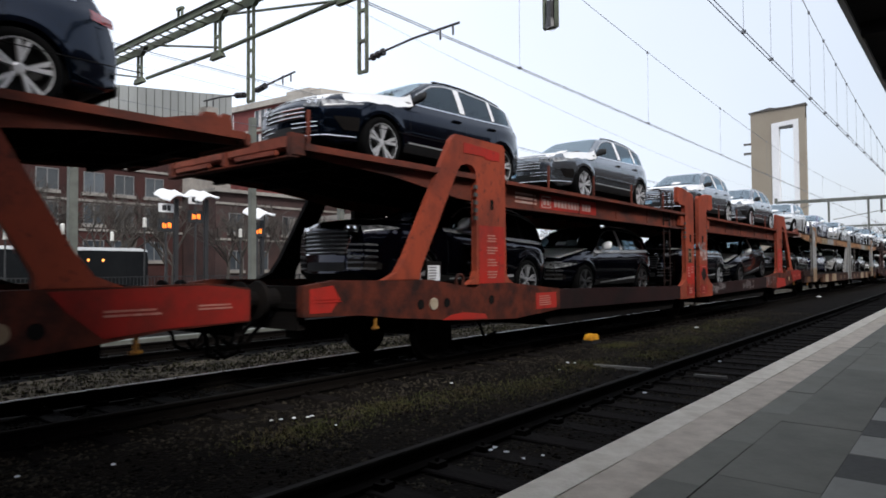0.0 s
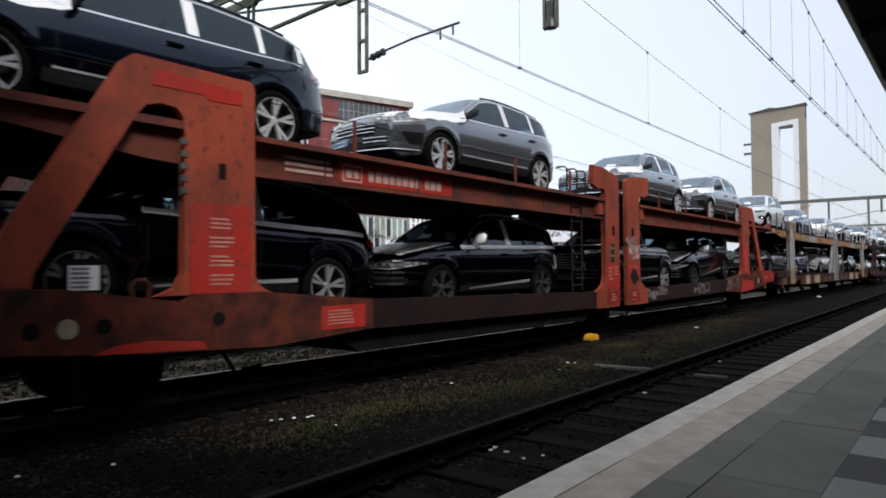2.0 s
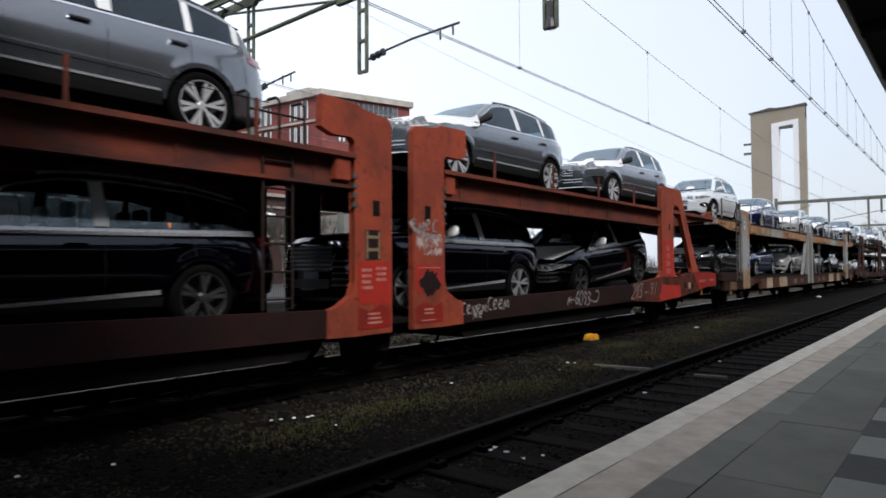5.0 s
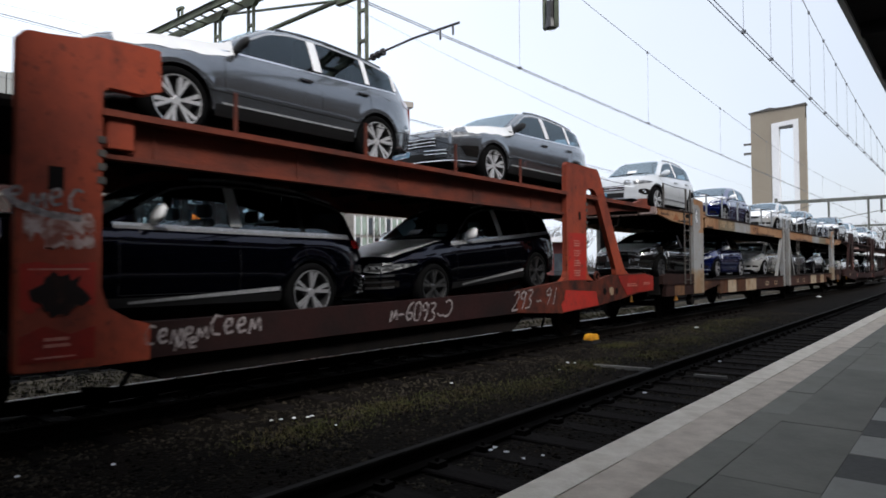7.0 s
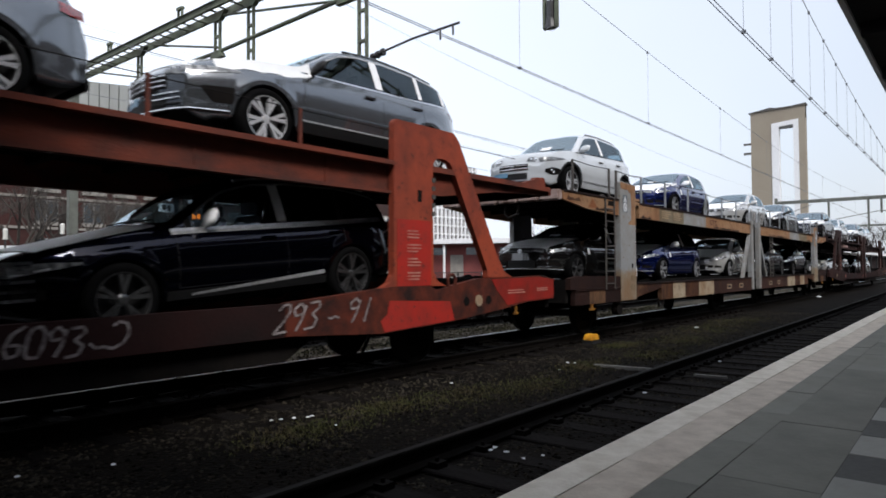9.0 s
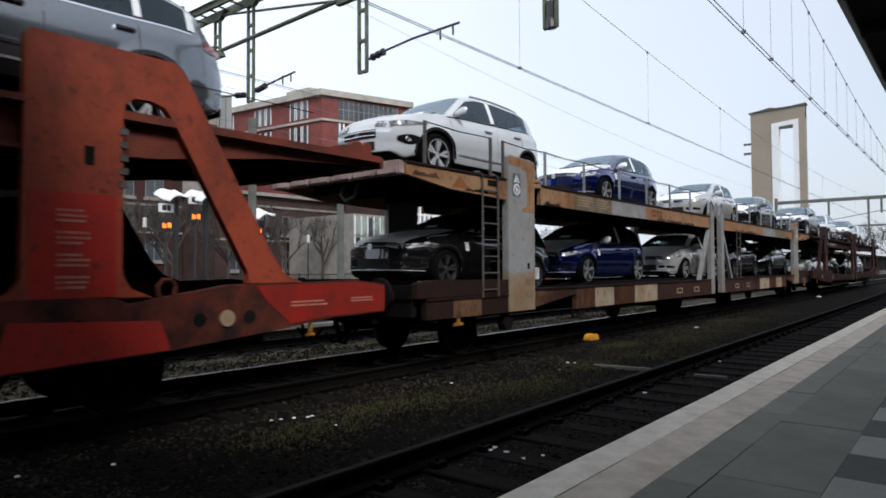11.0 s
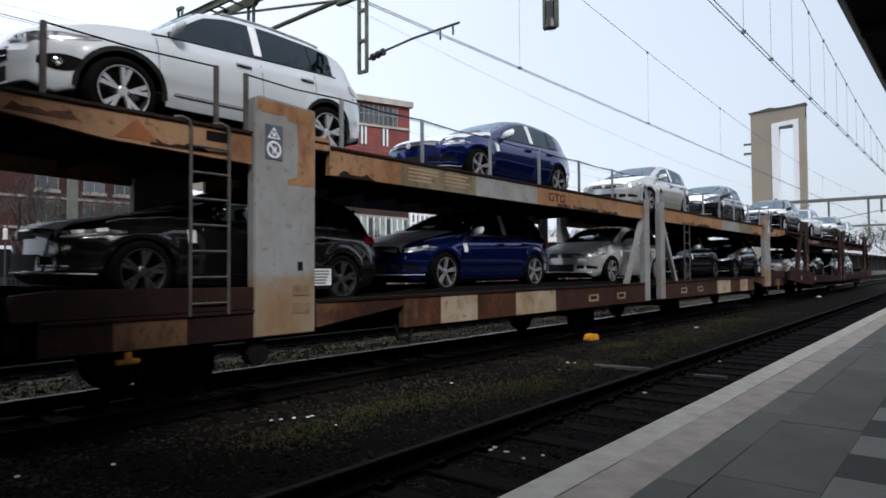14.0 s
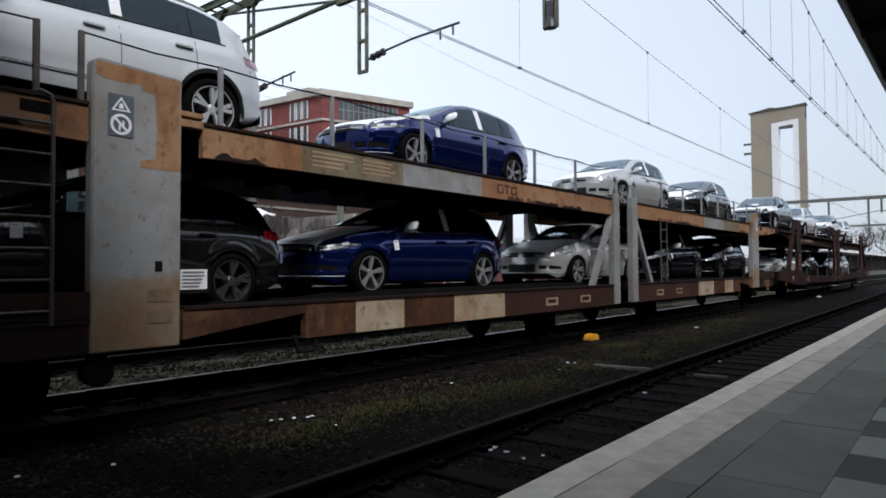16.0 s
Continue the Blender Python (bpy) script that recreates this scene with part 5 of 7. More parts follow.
def build_wheel(parent, m, r, spokes, alloy=None, single=False):
    bm = B()
    lathe(bm, [(-0.11, r * 0.6), (-0.115, r * 0.86), (-0.105, r * 0.95), (-0.07, r * 0.995), (0.07, r * 0.995), (0.105, r * 0.95), (0.118, r * 0.86), (0.11, r * 0.74), (0.1, r * 0.72)], 32)
    wheel = part("wheel", bm, TYRE, parent, smooth=True)
    wheel.matrix_basis = m
    bm = B()
    R = r * 0.735
    lathe(bm, [(0.105, R), (0.112, R - 0.012), (0.1, R - 0.024), (0.03, R - 0.035), (-0.02, R - 0.05), (-0.02, 0.0)], 32)
    part("drum", bm, ALLOY_DARK, wheel, smooth=True)
    bm = B()
    lathe(bm, [(0.1, R + 0.004), (0.116, R), (0.114, R - 0.009), (0.1, R - 0.014)], 32)
    lathe(bm, [(0.09, 0.0), (0.09, 0.04), (0.08, 0.058), (0.05, 0.06)], 16)
    for k in range(spokes):
        a = 2 * math.pi * k / spokes + 0.2
        for d in ((0.0,) if single else (-0.16, 0.16)):
            c, s = math.cos(a), math.sin(a)
            c2, s2 = math.cos(a + d), math.sin(a + d)
            t, u = (0.026, 0.036) if single else (0.02, 0.024)
            p = [(0.05 * c - s * t * 0.6, 0.05 * s + c * t * 0.6), (0.05 * c + s * t * 0.6, 0.05 * s - c * t * 0.6), ((R - 0.012) * c2 + s2 * u, (R - 0.012) * s2 - c2 * u), ((R - 0.012) * c2 - s2 * u, (R - 0.012) * s2 + c2 * u)]
            f = [bm.verts.new((0.094 if i < 2 else 0.108, q[0], q[1])) for i, q in enumerate(p)]
            g = [bm.verts.new((0.06, q[0] * 0.99, q[1] * 0.99)) for q in p]
            bm.faces.new(f)
            for i in range(4):
                bm.faces.new((f[i], g[i], g[(i + 1) % 4], f[(i + 1) % 4]))
    part("rim", bm, alloy or ALLOY, wheel, "alloy rim spokes")
    return wheel


def build_car(model, paint, label, film=True, spokes=5, blue_film=False):
    """A car standing on z = 0 with its front axle at y = 0, nose towards -y."""
    d = MODELS[model]
    L, W, fo, r = d["L"], d["W"] / 2, d["fo"], d["r"]
    suv = d["suv"]
    car = holder("suv" if suv else "hatchback_car", Matrix(), label, "car", "cars on the train")
    sill = d["sill"]
    ra = r * (1.2 if model == "compact_suv" else 1.14)
    axles = (fo, fo + d["wb"])

    def ztop(y):
        return soft(d["top"], y, 0.05)

    def belt(y):
        return soft(d["belt"], y, 0.2)

    def zbot(y):
        z = sill
        if y < 0.3:
            z = sill - 0.05 + 0.12 * (1 - y / 0.3) ** 2
        if y > L - 0.35:
            z = sill + 0.14 * ((y - L + 0.35) / 0.35) ** 2
        for a in axles:
            if abs(y - a) < ra:
                z = max(z, r + math.sqrt(max(0, ra * ra - (y - a) ** 2)) - 0.01)
        return z

    def plan(y):
        w = W
        if y < 1.0:
            w -= 0.27 * W * (1 - y / 1.0) ** 2.2
        if model in ("hatchback", "compact_suv") and y < 0.14:      # rounded corners of the nose
            w -= 0.09 * (1 - math.sqrt(1 - (1 - y / 0.14) ** 2))
        if y > L - 0.9:
            w -= (0.3 if suv else 0.2) * W * ((y - L + 0.9) / 0.9) ** 2.4
        return w

    def half(y, z):
        w, zb = plan(y), belt(y)
        sh = zb - 0.12
        zm = sill + 0.36                     # widest line
        if z < zm:
            q = (zm - z) / 0.4
            x = w * (1 - 0.085 * q * q) - 0.014 * math.exp(-((z - sill - 0.2) / 0.05) ** 2)
        else:
            q = min(1, (z - zm) / max(0.05, zb - zm))
            x = w - 0.055 * q ** 1.5 - 0.012 * max(0, min(1, (z - sh) / 0.03))
        x -= 0.034 * max(0, min(1, (z - zb + 0.1) / 0.1)) ** 2     # shoulder turning up to the windows
        if z > zb:
            x -= 0.32 * (z - zb) + 0.14 * (z - zb) ** 2
        for a in axles:                      # flared arches
            dd = math.hypot(y - a, z - r)
            if dd < ra + 0.1 and z < sh:
                x += 0.012 * max(0, 1 - abs(dd - ra - 0.03) / 0.07)
        return x

    def top_half(y):
        zt = ztop(y)
        return half(y, zt) - 0.035

    def crown(y):
        return 0.045 if ztop(y) > belt(y) + 0.25 else 0.03

    sc, bk = d["screen"], d["back"]
    spans = d["panes"]
    ys = sorted(set([0, 0.02, 0.05, 0.09, 0.14, 0.2, 0.3, 0.4, L, L - 0.02, L - 0.05, L - 0.1, L - 0.16] + [round(0.5 + k * 0.125, 3) for k in range(int((L - 0.65) / 0.125) + 1)]
                    + [a + ra * s for a in axles for s in (-1, -0.985, -0.93, -0.85, -0.72, -0.5, -0.25, 0, 0.25, 0.5, 0.72, 0.85, 0.93, 0.985, 1)]
                    + [q for ab in spans for q in ab] + [sc[0] + 0.03, sc[1] - 0.02, bk[0] + 0.02, bk[1] - 0.02]))
    bm = B()
    low = [0, 0.05, 0.12, 0.2, 0.3, 0.41, 0.52, 0.64, 0.76, 0.88, 1.0]

    def levels(y):
        """Heights of one rib of the shell: sill to shoulder, shoulder to window, window, roof edge."""
        z0, z1 = zbot(y), ztop(y)
        lo = min(belt(y) + 0.03, z0 + (z1 - z0) * 0.86)
        hi = min(z1 - 0.02, max(z1 - 0.085, lo + 0.02))
        sh = min(belt(y) - 0.11, z0 + (lo - z0) * 0.8)
        return [z0 + (sh - z0) * v for v in low] + [sh + (lo - sh) * q for q in (0.22, 0.55, 1.0)] + [lo + (hi - lo) * 0.5, hi, hi + (z1 - hi) * 0.5, z1]

    nv = len(low) + 7
    GLASS_ROWS = (len(low) + 2, len(low) + 3)

    def column(y, sx):
        zs = levels(y)
        hi, z1 = zs[-3], zs[-1]
        out = []
        for k, z in enumerate(zs):
            x = half(y, z) - 0.035 * max(0, (z - hi) / (z1 - hi)) ** 2
            if k == 0:
                x -= 0.02
            out.append((sx * x, y - fo, z - (0.012 if k == nv - 1 else 0)))
        return out

    def glazed(a, b):
        return any(p <= a + 1e-6 and b <= q + 1e-6 for p, q in spans)

    g0, g1 = spans[0][0] - 0.12, spans[-1][1] + (0.05 if model != "compact_suv" else 0.02)
    cols = {}
    for sx in (-1, 1):
        vcols = [[bm.verts.new(p) for p in column(y, sx)] for y in ys]
        cols[sx] = vcols
        for k, (a, b) in enumerate(zip(vcols, vcols[1:])):
            for i in range(nv - 1):
                if i in GLASS_ROWS and glazed(ys[k], ys[k + 1]):
                    continue
                f = bm.faces.new((a[i], a[i + 1], b[i + 1], b[i]))
                if i in GLASS_ROWS and ys[k] > g0 and ys[k + 1] < g1:
                    f.material_index = 1
    F = [0, 0.045, 0.16, 0.28, 0.39, 0.5, 0.61, 0.72, 0.84, 0.955, 1]
    nx = 10
    tops = []
    for k, y in enumerate(ys):
        a, b = cols[-1][k][-1], cols[1][k][-1]
        row = [a]
        for f in F[1:-1]:
            x = a.co.x + (b.co.x - a.co.x) * f
            q = 1 - (2 * f - 1) ** 2
            q4 = 1 - (2 * f - 1) ** 4
            bow = 0.0
            if y < 0.6:
                bow = 0.13 * (1 - y / 0.6) * q
            yy = y - bow
            if y > L - 0.3:
                yy = y + 0.05 * (y - L + 0.3) / 0.3 * q
            row.append(bm.verts.new((x, yy - fo, a.co.z + crown(y) * q4)))
        row.append(b)
        tops.append(row)
    for k, (a, b) in enumerate(zip(tops, tops[1:])):
        screen = any(p + 0.01 < ys[k] and ys[k + 1] < q - 0.01 for p, q in (sc, bk))
        for i in range(nx):
            if screen and 0 < i < nx - 1:
                continue
            bm.faces.new((a[i], a[i + 1], b[i + 1], b[i]))

    def nose(x, z):
        """y of the front surface at a height and a distance from the middle."""
        f = min(1, abs(x) / (half(0, min(z, ztop(0))) - 0.02))
        q, q4 = 1 - f ** 2, 1 - f ** 4
        goal = z - crown(0) * q4 + 0.012
        lo, hi = 0.0, 0.5
        if ztop(0) < goal:
            for _ in range(20):
                mid = (lo + hi) / 2
                lo, hi = (mid, hi) if ztop(mid) < goal else (lo, mid)
        else:
            hi = 0.0
        return hi - 0.13 * (1 - hi / 0.6) * q - fo

    for end, k in ((0, 0), (1, -1)):
        rows = []
        for i in range(nv):
            a, b = cols[-1][k][i], cols[1][k][i]
            if i == nv - 1:
                rows.append(tops[k])
                continue
            row = [a]
            rise = (a.co.z - cols[-1][k][0].co.z) / (cols[-1][k][-1].co.z - cols[-1][k][0].co.z)
            for f in F[1:-1]:
                x = a.co.x + (b.co.x - a.co.x) * f
                q = 1 - (2 * f - 1) ** 2
                y = a.co.y - 0.13 * q if end == 0 else a.co.y + 0.05 * q
                row.append(bm.verts.new((x, y, a.co.z + (crown(0) * (1 - (2 * f - 1) ** 4)) * rise)))
            row.append(b)
            rows.append(row)
        for a, b in zip(rows, rows[1:]):
            for i in range(nx):
                bm.faces.new((a[i], a[i + 1], b[i + 1], b[i]))
    for k in range(len(ys) - 1):
        f = bm.faces.new((cols[-1][k][0], cols[-1][k + 1][0], cols[1][k + 1][0], cols[1][k][0]))
        f.material_index = 1
    body = part("body", bm, [PAINTS[paint], TRIM], car, smooth=True)

    bm = B()
    box(bm, -W + 0.3, W - 0.3, 0.3 - fo, L - fo - 0.35, 0.15 if not suv else 0.2, sill + 0.06)
    part("underbody", bm, TRIM, car)

    # cabin: floor tray, dashboard, front seats and rear bench behind the glass
    bm = B()
    tray = belt(sc[1]) - 0.1
    ya, yb = sc[0] + 0.12 - fo, bk[0] + 0.05 - fo
    box(bm, -W + 0.16, W - 0.16, ya, yb, tray - 0.05, tray - 0.02)
    box(bm, -W + 0.2, W - 0.2, ya, ya + 0.38, tray - 0.04, tray + 0.11)
    part("cabin_tray", bm, SEAT, car, "dark dashboard and cabin trim")
    for y, xs in ((sc[1] + 0.45 - fo, (-0.37, 0.37)), (sc[1] + 1.35 - fo, (-0.42, 0.0, 0.42))):
        for x in xs:
            bm = B()
            prism(bm, [(y - 0.06, tray - 0.02), (y + 0.09, tray - 0.02), (y + 0.15, tray + 0.24), (y + 0.06, tray + 0.25)], x - 0.21, x + 0.21)
            box(bm, x - 0.12, x + 0.12, y + 0.08, y + 0.17, tray + 0.27, tray + 0.42)
            front = len(xs) == 2
            part("seat", bm, FILM if front and model in BIG else SEAT, car, "white plastic seat cover" if front and model in BIG else "", bevel=0.02)

    def side_patch(bm, y0, y1, lo, hi, sx, off=0.004, n=8, m=4):
        rows = []
        for k in range(n + 1):
            y = y0 + (y1 - y0) * k / n
            a, b = lo(y), hi(y)
            if b < a + 0.005:
                b = a + 0.005
            rows.append([(sx * (half(y, a + (b - a) * j / m) + off), y - fo, a + (b - a) * j / m) for j in range(m + 1)])
        sheet(bm, rows)

    def top_patch(bm, y0, y1, inset, off=0.006, n=8, m=10):
        rows = []
        for k in range(n + 1):
            y = y0 + (y1 - y0) * k / n
            h = top_half(y) - inset
            zt = ztop(y) - 0.012
            row = []
            for j in range(m + 1):
                f = 2 * j / m - 1
                x = h * f
                q4 = 1 - (x / top_half(y)) ** 4
                yy = y
                if y < 0.6:
                    yy = y - 0.13 * (1 - y / 0.6) * (1 - (x / top_half(y)) ** 2)
                row.append((x, yy - fo - off * 0.6, zt + crown(y) * q4 + off))
            rows.append(row)
        sheet(bm, rows)

    # glazing
    for sx in (-1, 1):
        for a, b in d["panes"]:
            bm = B()
            side_patch(bm, a, b, lambda y: levels(y)[GLASS_ROWS[0]] - 0.004, lambda y: levels(y)[-3] + 0.004, sx, 0.004, 10, 4)
            part("side_window", bm, CAR_GLASS, car, smooth=True)
        bm = B()
        a = d["panes"][0][0] - 0.25
        side_patch(bm, a, d["panes"][-1][1] + 0.05, lambda y: belt(y) + (-0.035 if model in BIG else 0.006), lambda y: belt(y) + (0.03 if model in BIG else 0.026), sx, 0.009, 20, 2)
        part("window_trim", bm, SILVER_TRIM if model in BIG else CHROME if model == "large_suv" else TRIM, car)
        if suv and model != "compact_suv":
            bm = B()
            side_patch(bm, d["panes"][0][0] + 0.05, d["panes"][-1][1] + 0.04, lambda y: levels(y)[-3] - 0.006, lambda y: levels(y)[-3] + 0.02, sx, 0.009, 24, 2)
            part("window_trim", bm, SILVER_TRIM, car)
        # door seams and handles
        bm = B()
        p = d["panes"]
        for y in (p[0][0] - 0.22, (p[0][1] + p[1][0]) / 2, p[1][1] + 0.02):
            lo = sill + 0.12
            side_patch(bm, y, y + 0.008, lambda yy: max(lo, zbot(yy) + 0.03), lambda yy: belt(yy), sx, 0.002, 1, 8)
        side_patch(bm, p[0][0] - 0.22, p[1][1] - 0.3, lambda yy: sill + 0.12, lambda yy: sill + 0.128, sx, 0.002, 10, 1)
        part("door_seam", bm, TRIM, body)
        for y in (p[0][1] - 0.2, p[1][1] - 0.12):
            bm = B()
            z = belt(y) - 0.13
            x = half(y, z)
            box(bm, min(sx * (x - 0.01), sx * (x + 0.035)), max(sx * (x - 0.01), sx * (x + 0.035)), y - fo - 0.1, y - fo + 0.1, z - 0.016, z + 0.016)
            part("door_handle", bm, PAINTS[paint], car, bevel=0.008)
        # lower cladding and bright strip
        bm = B()
        side_patch(bm, axles[0] + ra + 0.02, axles[1] - ra - 0.02, lambda y: sill + 0.0, lambda y: sill + (0.126 if model == "large_suv" else 0.1), sx, 0.006, 10, 2)
        part("sill_cladding", bm, PAINTS[paint] if model in ("compact_suv", "hatchback") else TRIM, car)
        if suv:
            bm = B()
            side_patch(bm, axles[0] + ra + (0.3 if model in BIG else 0.1), axles[1] - ra - 0.06, lambda y: sill + (0.02 + 0.05 * (y - 1.4) if model in BIG else 0.13), lambda y: sill + (0.155 if model not in BIG else 0.045 + 0.062 * (y - 1.4)), sx, 0.014, 10, 1)
            part("side_moulding", bm, SILVER_TRIM, car, "bright side moulding")
        # black arch lips
        for a in axles:
            bm = B()
            rows = []
            for k in range(19):
                t = math.pi * k / 18
                rows.append([(sx * (half(a + math.cos(t) * q, r + math.sin(t) * q) + (0.008 if model == "compact_suv" else 0.004)), a + math.cos(t) * q - fo, r - 0.01 + math.sin(t) * q) for q in (ra - 0.012, ra + (0.035 if model == "compact_suv" else 0.02))])
            sheet(bm, rows)
            part("arch_lip", bm, TRIM if model == "compact_suv" else PAINTS[paint], car, smooth=True)
        # mirror
        y, z = p[0][0] + (0.16 if model in BIG else -0.02), belt(p[0][0]) + 0.1
        x = half(y, z)
        bm = B()
        prof = [(-0.09, 0.0), (-0.085, 0.05), (-0.03, 0.085), (0.05, 0.08), (0.09, 0.05), (0.1, 0.0)]
        lathe(bm, prof, 16)
        for v in bm.verts:
            v.co = Vector((sx * (x + 0.14 + abs(v.co.z) * 0.15) + v.co.x * 1.25, y - fo + v.co.y * 0.6 + v.co.z * 0.25, z + v.co.z * (1.15 if model in BIG else 0.9) + (0.03 if model in BIG else 0.0) + sx * v.co.x * 0.15))
        box(bm, min(sx * (x - 0.02), sx * (x + 0.09)), max(sx * (x - 0.02), sx * (x + 0.09)), y - fo - 0.03, y - fo + 0.03, z - 0.08, z - 0.03)
        part("door_mirror", bm, FILM if paint in ("blue", "black") else TRIM if model == "large_suv" else PAINTS[paint], car, smooth=True)
        # lamps
        bm = B()
        hz = ztop(0.14) - 0.06
        drop = 0.12 if suv else 0.1
        side_patch(bm, 0.0, 0.56, lambda yy: hz - drop + 0.16 * yy, lambda yy: min(hz - 0.025 + 0.12 * yy, hz - drop + 0.16 * yy + 0.02 + 0.2 * (0.56 - yy)), sx, 0.007, 10, 3)
        rows = []
        for k in range(7):
            x = half(0, hz) * (0.62 + 0.38 * k / 6)
            rows.append([(sx * x, nose(x, hz - drop * (1 - j / 3)) - 0.01, hz - drop * (1 - j / 3) + 0.03 * (1 - k / 6) * (1 - j / 3)) for j in range(4)])
        sheet(bm, rows)
        hl = part("headlight", bm, HEADLAMP, car, "clear glass headlight", smooth=True)
        bm = B()
        side_patch(bm, 0.02, 0.3, lambda yy: hz - drop + 0.16 * yy + 0.012, lambda yy: hz - drop + 0.16 * yy + 0.026, sx, 0.011, 8, 1)
        if not suv:
            path(bm, [(sx * half(0, hz) * q, nose(half(0, hz) * q, hz - drop + 0.02) - 0.014, hz - drop + 0.02 + 0.03 * (1 - q) / 0.38) for q in (0.62, 0.75, 0.88, 0.98)], 0.009, 6)
            for y in (0.1, 0.3):
                side_patch(bm, y, y + 0.1, lambda yy: hz - drop + 0.16 * yy + 0.035, lambda yy: hz - drop + 0.16 * yy + 0.07, sx, 0.011, 2, 1)
        if model != "compact_suv":
            part("lamp_strip", bm, ALLOY, hl, "bright lamp strip")
        for fx in ((0.74, 0.9) if suv else ()):
            x = half(0, hz) * fx
            yn = nose(x, hz - drop * 0.45)
            bm = B()
            lathe(bm, [(0.0, 0.0), (0.0, 0.036), (0.012, 0.04), (0.02, 0.03)], 14)
            for v in bm.verts:
                v.co = Vector((sx * x + v.co.z, yn - 0.014 - v.co.x * 0.3, hz - drop * 0.45 + v.co.y))
            part("lamp_reflector", bm, CHROME, hl, "bright round lamp reflector")
        bm = B()
        tz = belt(L - 0.1) - 0.02
        side_patch(bm, L - 0.3, L - 0.03, lambda yy: tz - 0.13, lambda yy: tz - 0.02, sx, 0.007, 6, 3)
        part("tail_lamp", bm, TAIL, car, "red tail lamp", smooth=True)
        # white tape on the pillars
        if film or paint in ("black", "blue", "white", "silver"):
            bm = B()
            a, b = p[0][1] - 0.012, p[1][0] + (0.025 if film else 0.0)
            side_patch(bm, a, b, lambda yy: belt(yy) + 0.05, lambda yy: ztop(yy) - 0.09, sx, 0.012, 2, 4)
            part("protective_film", bm, FILM, car, "white protective film strip")
            if model == "large_suv":
                for a, b in ((p[1][1] + 0.0, p[2][0] + 0.02), (p[2][1] + 0.0, p[2][1] + 0.1)):
                    bm = B()
                    side_patch(bm, a, b, lambda yy: belt(yy) + 0.05, lambda yy: ztop(yy) - 0.09, sx, 0.012, 2, 4)
                    part("protective_film", bm, FILM, car, "white protective film strip")
        if suv:
            bm = B()
            pts = [(sx * (top_half(y) - 0.02), y - fo, ztop(y) + 0.012) for y in (p[0][0] + 0.7, p[0][0] + 1.1, p[1][0] + 0.3, p[2][0], p[2][1] - 0.1)]
            path(bm, pts, 0.016, 6)
            part("roof_rail", bm, SILVER_TRIM if model != "large_suv" else PAINTS[paint], car)
    bm = B()
    top_patch(bm, d["screen"][0], d["screen"][1], 0.045, 0.004, 10, 10)
    screen = part("windscreen", bm, SCREEN_GLASS, car, smooth=True)
    bm = B()
    rows = []
    for y in (sc[0] + 0.1, sc[0] + 0.16, sc[0] + 0.22):
        rows.append([(x, y - fo - 0.004, ztop(y) - 0.012 + crown(y) * (1 - (x / top_half(y)) ** 4) + 0.009) for x in (-0.16, -0.03, 0.1)])
    sheet(bm, rows)
    part("paper_note", bm, PAPER, screen, "white paper note on the windscreen")
    bm = B()
    tube(bm, (-0.1, d["screen"][0] - fo - 0.02, ztop(d["screen"][0]) + 0.04), (0.5, d["screen"][0] - fo + 0.02, ztop(d["screen"][0]) + 0.05), 0.01)
    tube(bm, (-0.6, d["screen"][0] - fo - 0.0, ztop(d["screen"][0]) + 0.03), (0.0, d["screen"][0] - fo + 0.03, ztop(d["screen"][0]) + 0.06), 0.01)
    part("wiper", bm, TRIM, car)
    bm = B()
    top_patch(bm, d["back"][0], d["back"][1], 0.045, 0.004, 5, 8)
    part("rear_window", bm, CAR_GLASS, car, smooth=True)
    bm = B()
    y = d["back"][0]
    box(bm, -top_half(y) + 0.08, top_half(y) - 0.08, y - fo - 0.1, y - fo + 0.1, ztop(y) + 0.015, ztop(y) + 0.045)
    part("roof_spoiler", bm, PAINTS[paint], car, bevel=0.01)
    bm = B()
    box(bm, -0.55, 0.55, L - fo + 0.03, L - fo + 0.07, sill + 0.08, sill + 0.2)
    part("rear_bumper", bm, TRIM, car, bevel=0.012)
    # grille, intakes
    gz1 = ztop(0.05) - (0.02 if model == "hatchback" else 0.07)
    gz0 = gz1 - (0.17 if model == "large_suv" else 0.36 if model == "tall_suv" else 0.28 if model == "sloped_suv" else 0.13 if suv else 0.08)
    gw = 0.46 if model == "tall_suv" else 0.4 if model == "sloped_suv" else half(0, gz1) * 0.62

    def face(bm, w0, w1, z0, z1, off, n=10, m=3):
        rows = []
        for k in range(n + 1):
            x = w0 + (w1 - w0) * k / n
            rows.append([(x, nose(x, z0 + (z1 - z0) * j / m) - off, z0 + (z1 - z0) * j / m) for j in range(m + 1)])
        sheet(bm, rows)

    bm = B()
    face(bm, -gw, gw, gz0, gz1, 0.012)
    grille = part("grille", bm, TRIM, car)
    nsl = {"large_suv": 3, "tall_suv": 6, "sloped_suv": 6, "compact_suv": 2, "hatchback": 1}[model]
    for k in range(nsl):
        z = gz0 + (gz1 - gz0) * (k + 0.5) / nsl
        bm = B()
        path(bm, [(gw * (i / 5 - 1), nose(gw * (i / 5 - 1), z) - 0.018, z) for i in range(11)], 0.011 if suv else 0.006, 6)
        part("grille_bar", bm, ALLOY_MID if model in BIG else CHROME if suv else SILVER_TRIM, grille, "satin grille bar" if model in BIG else "bright chrome grille bar")
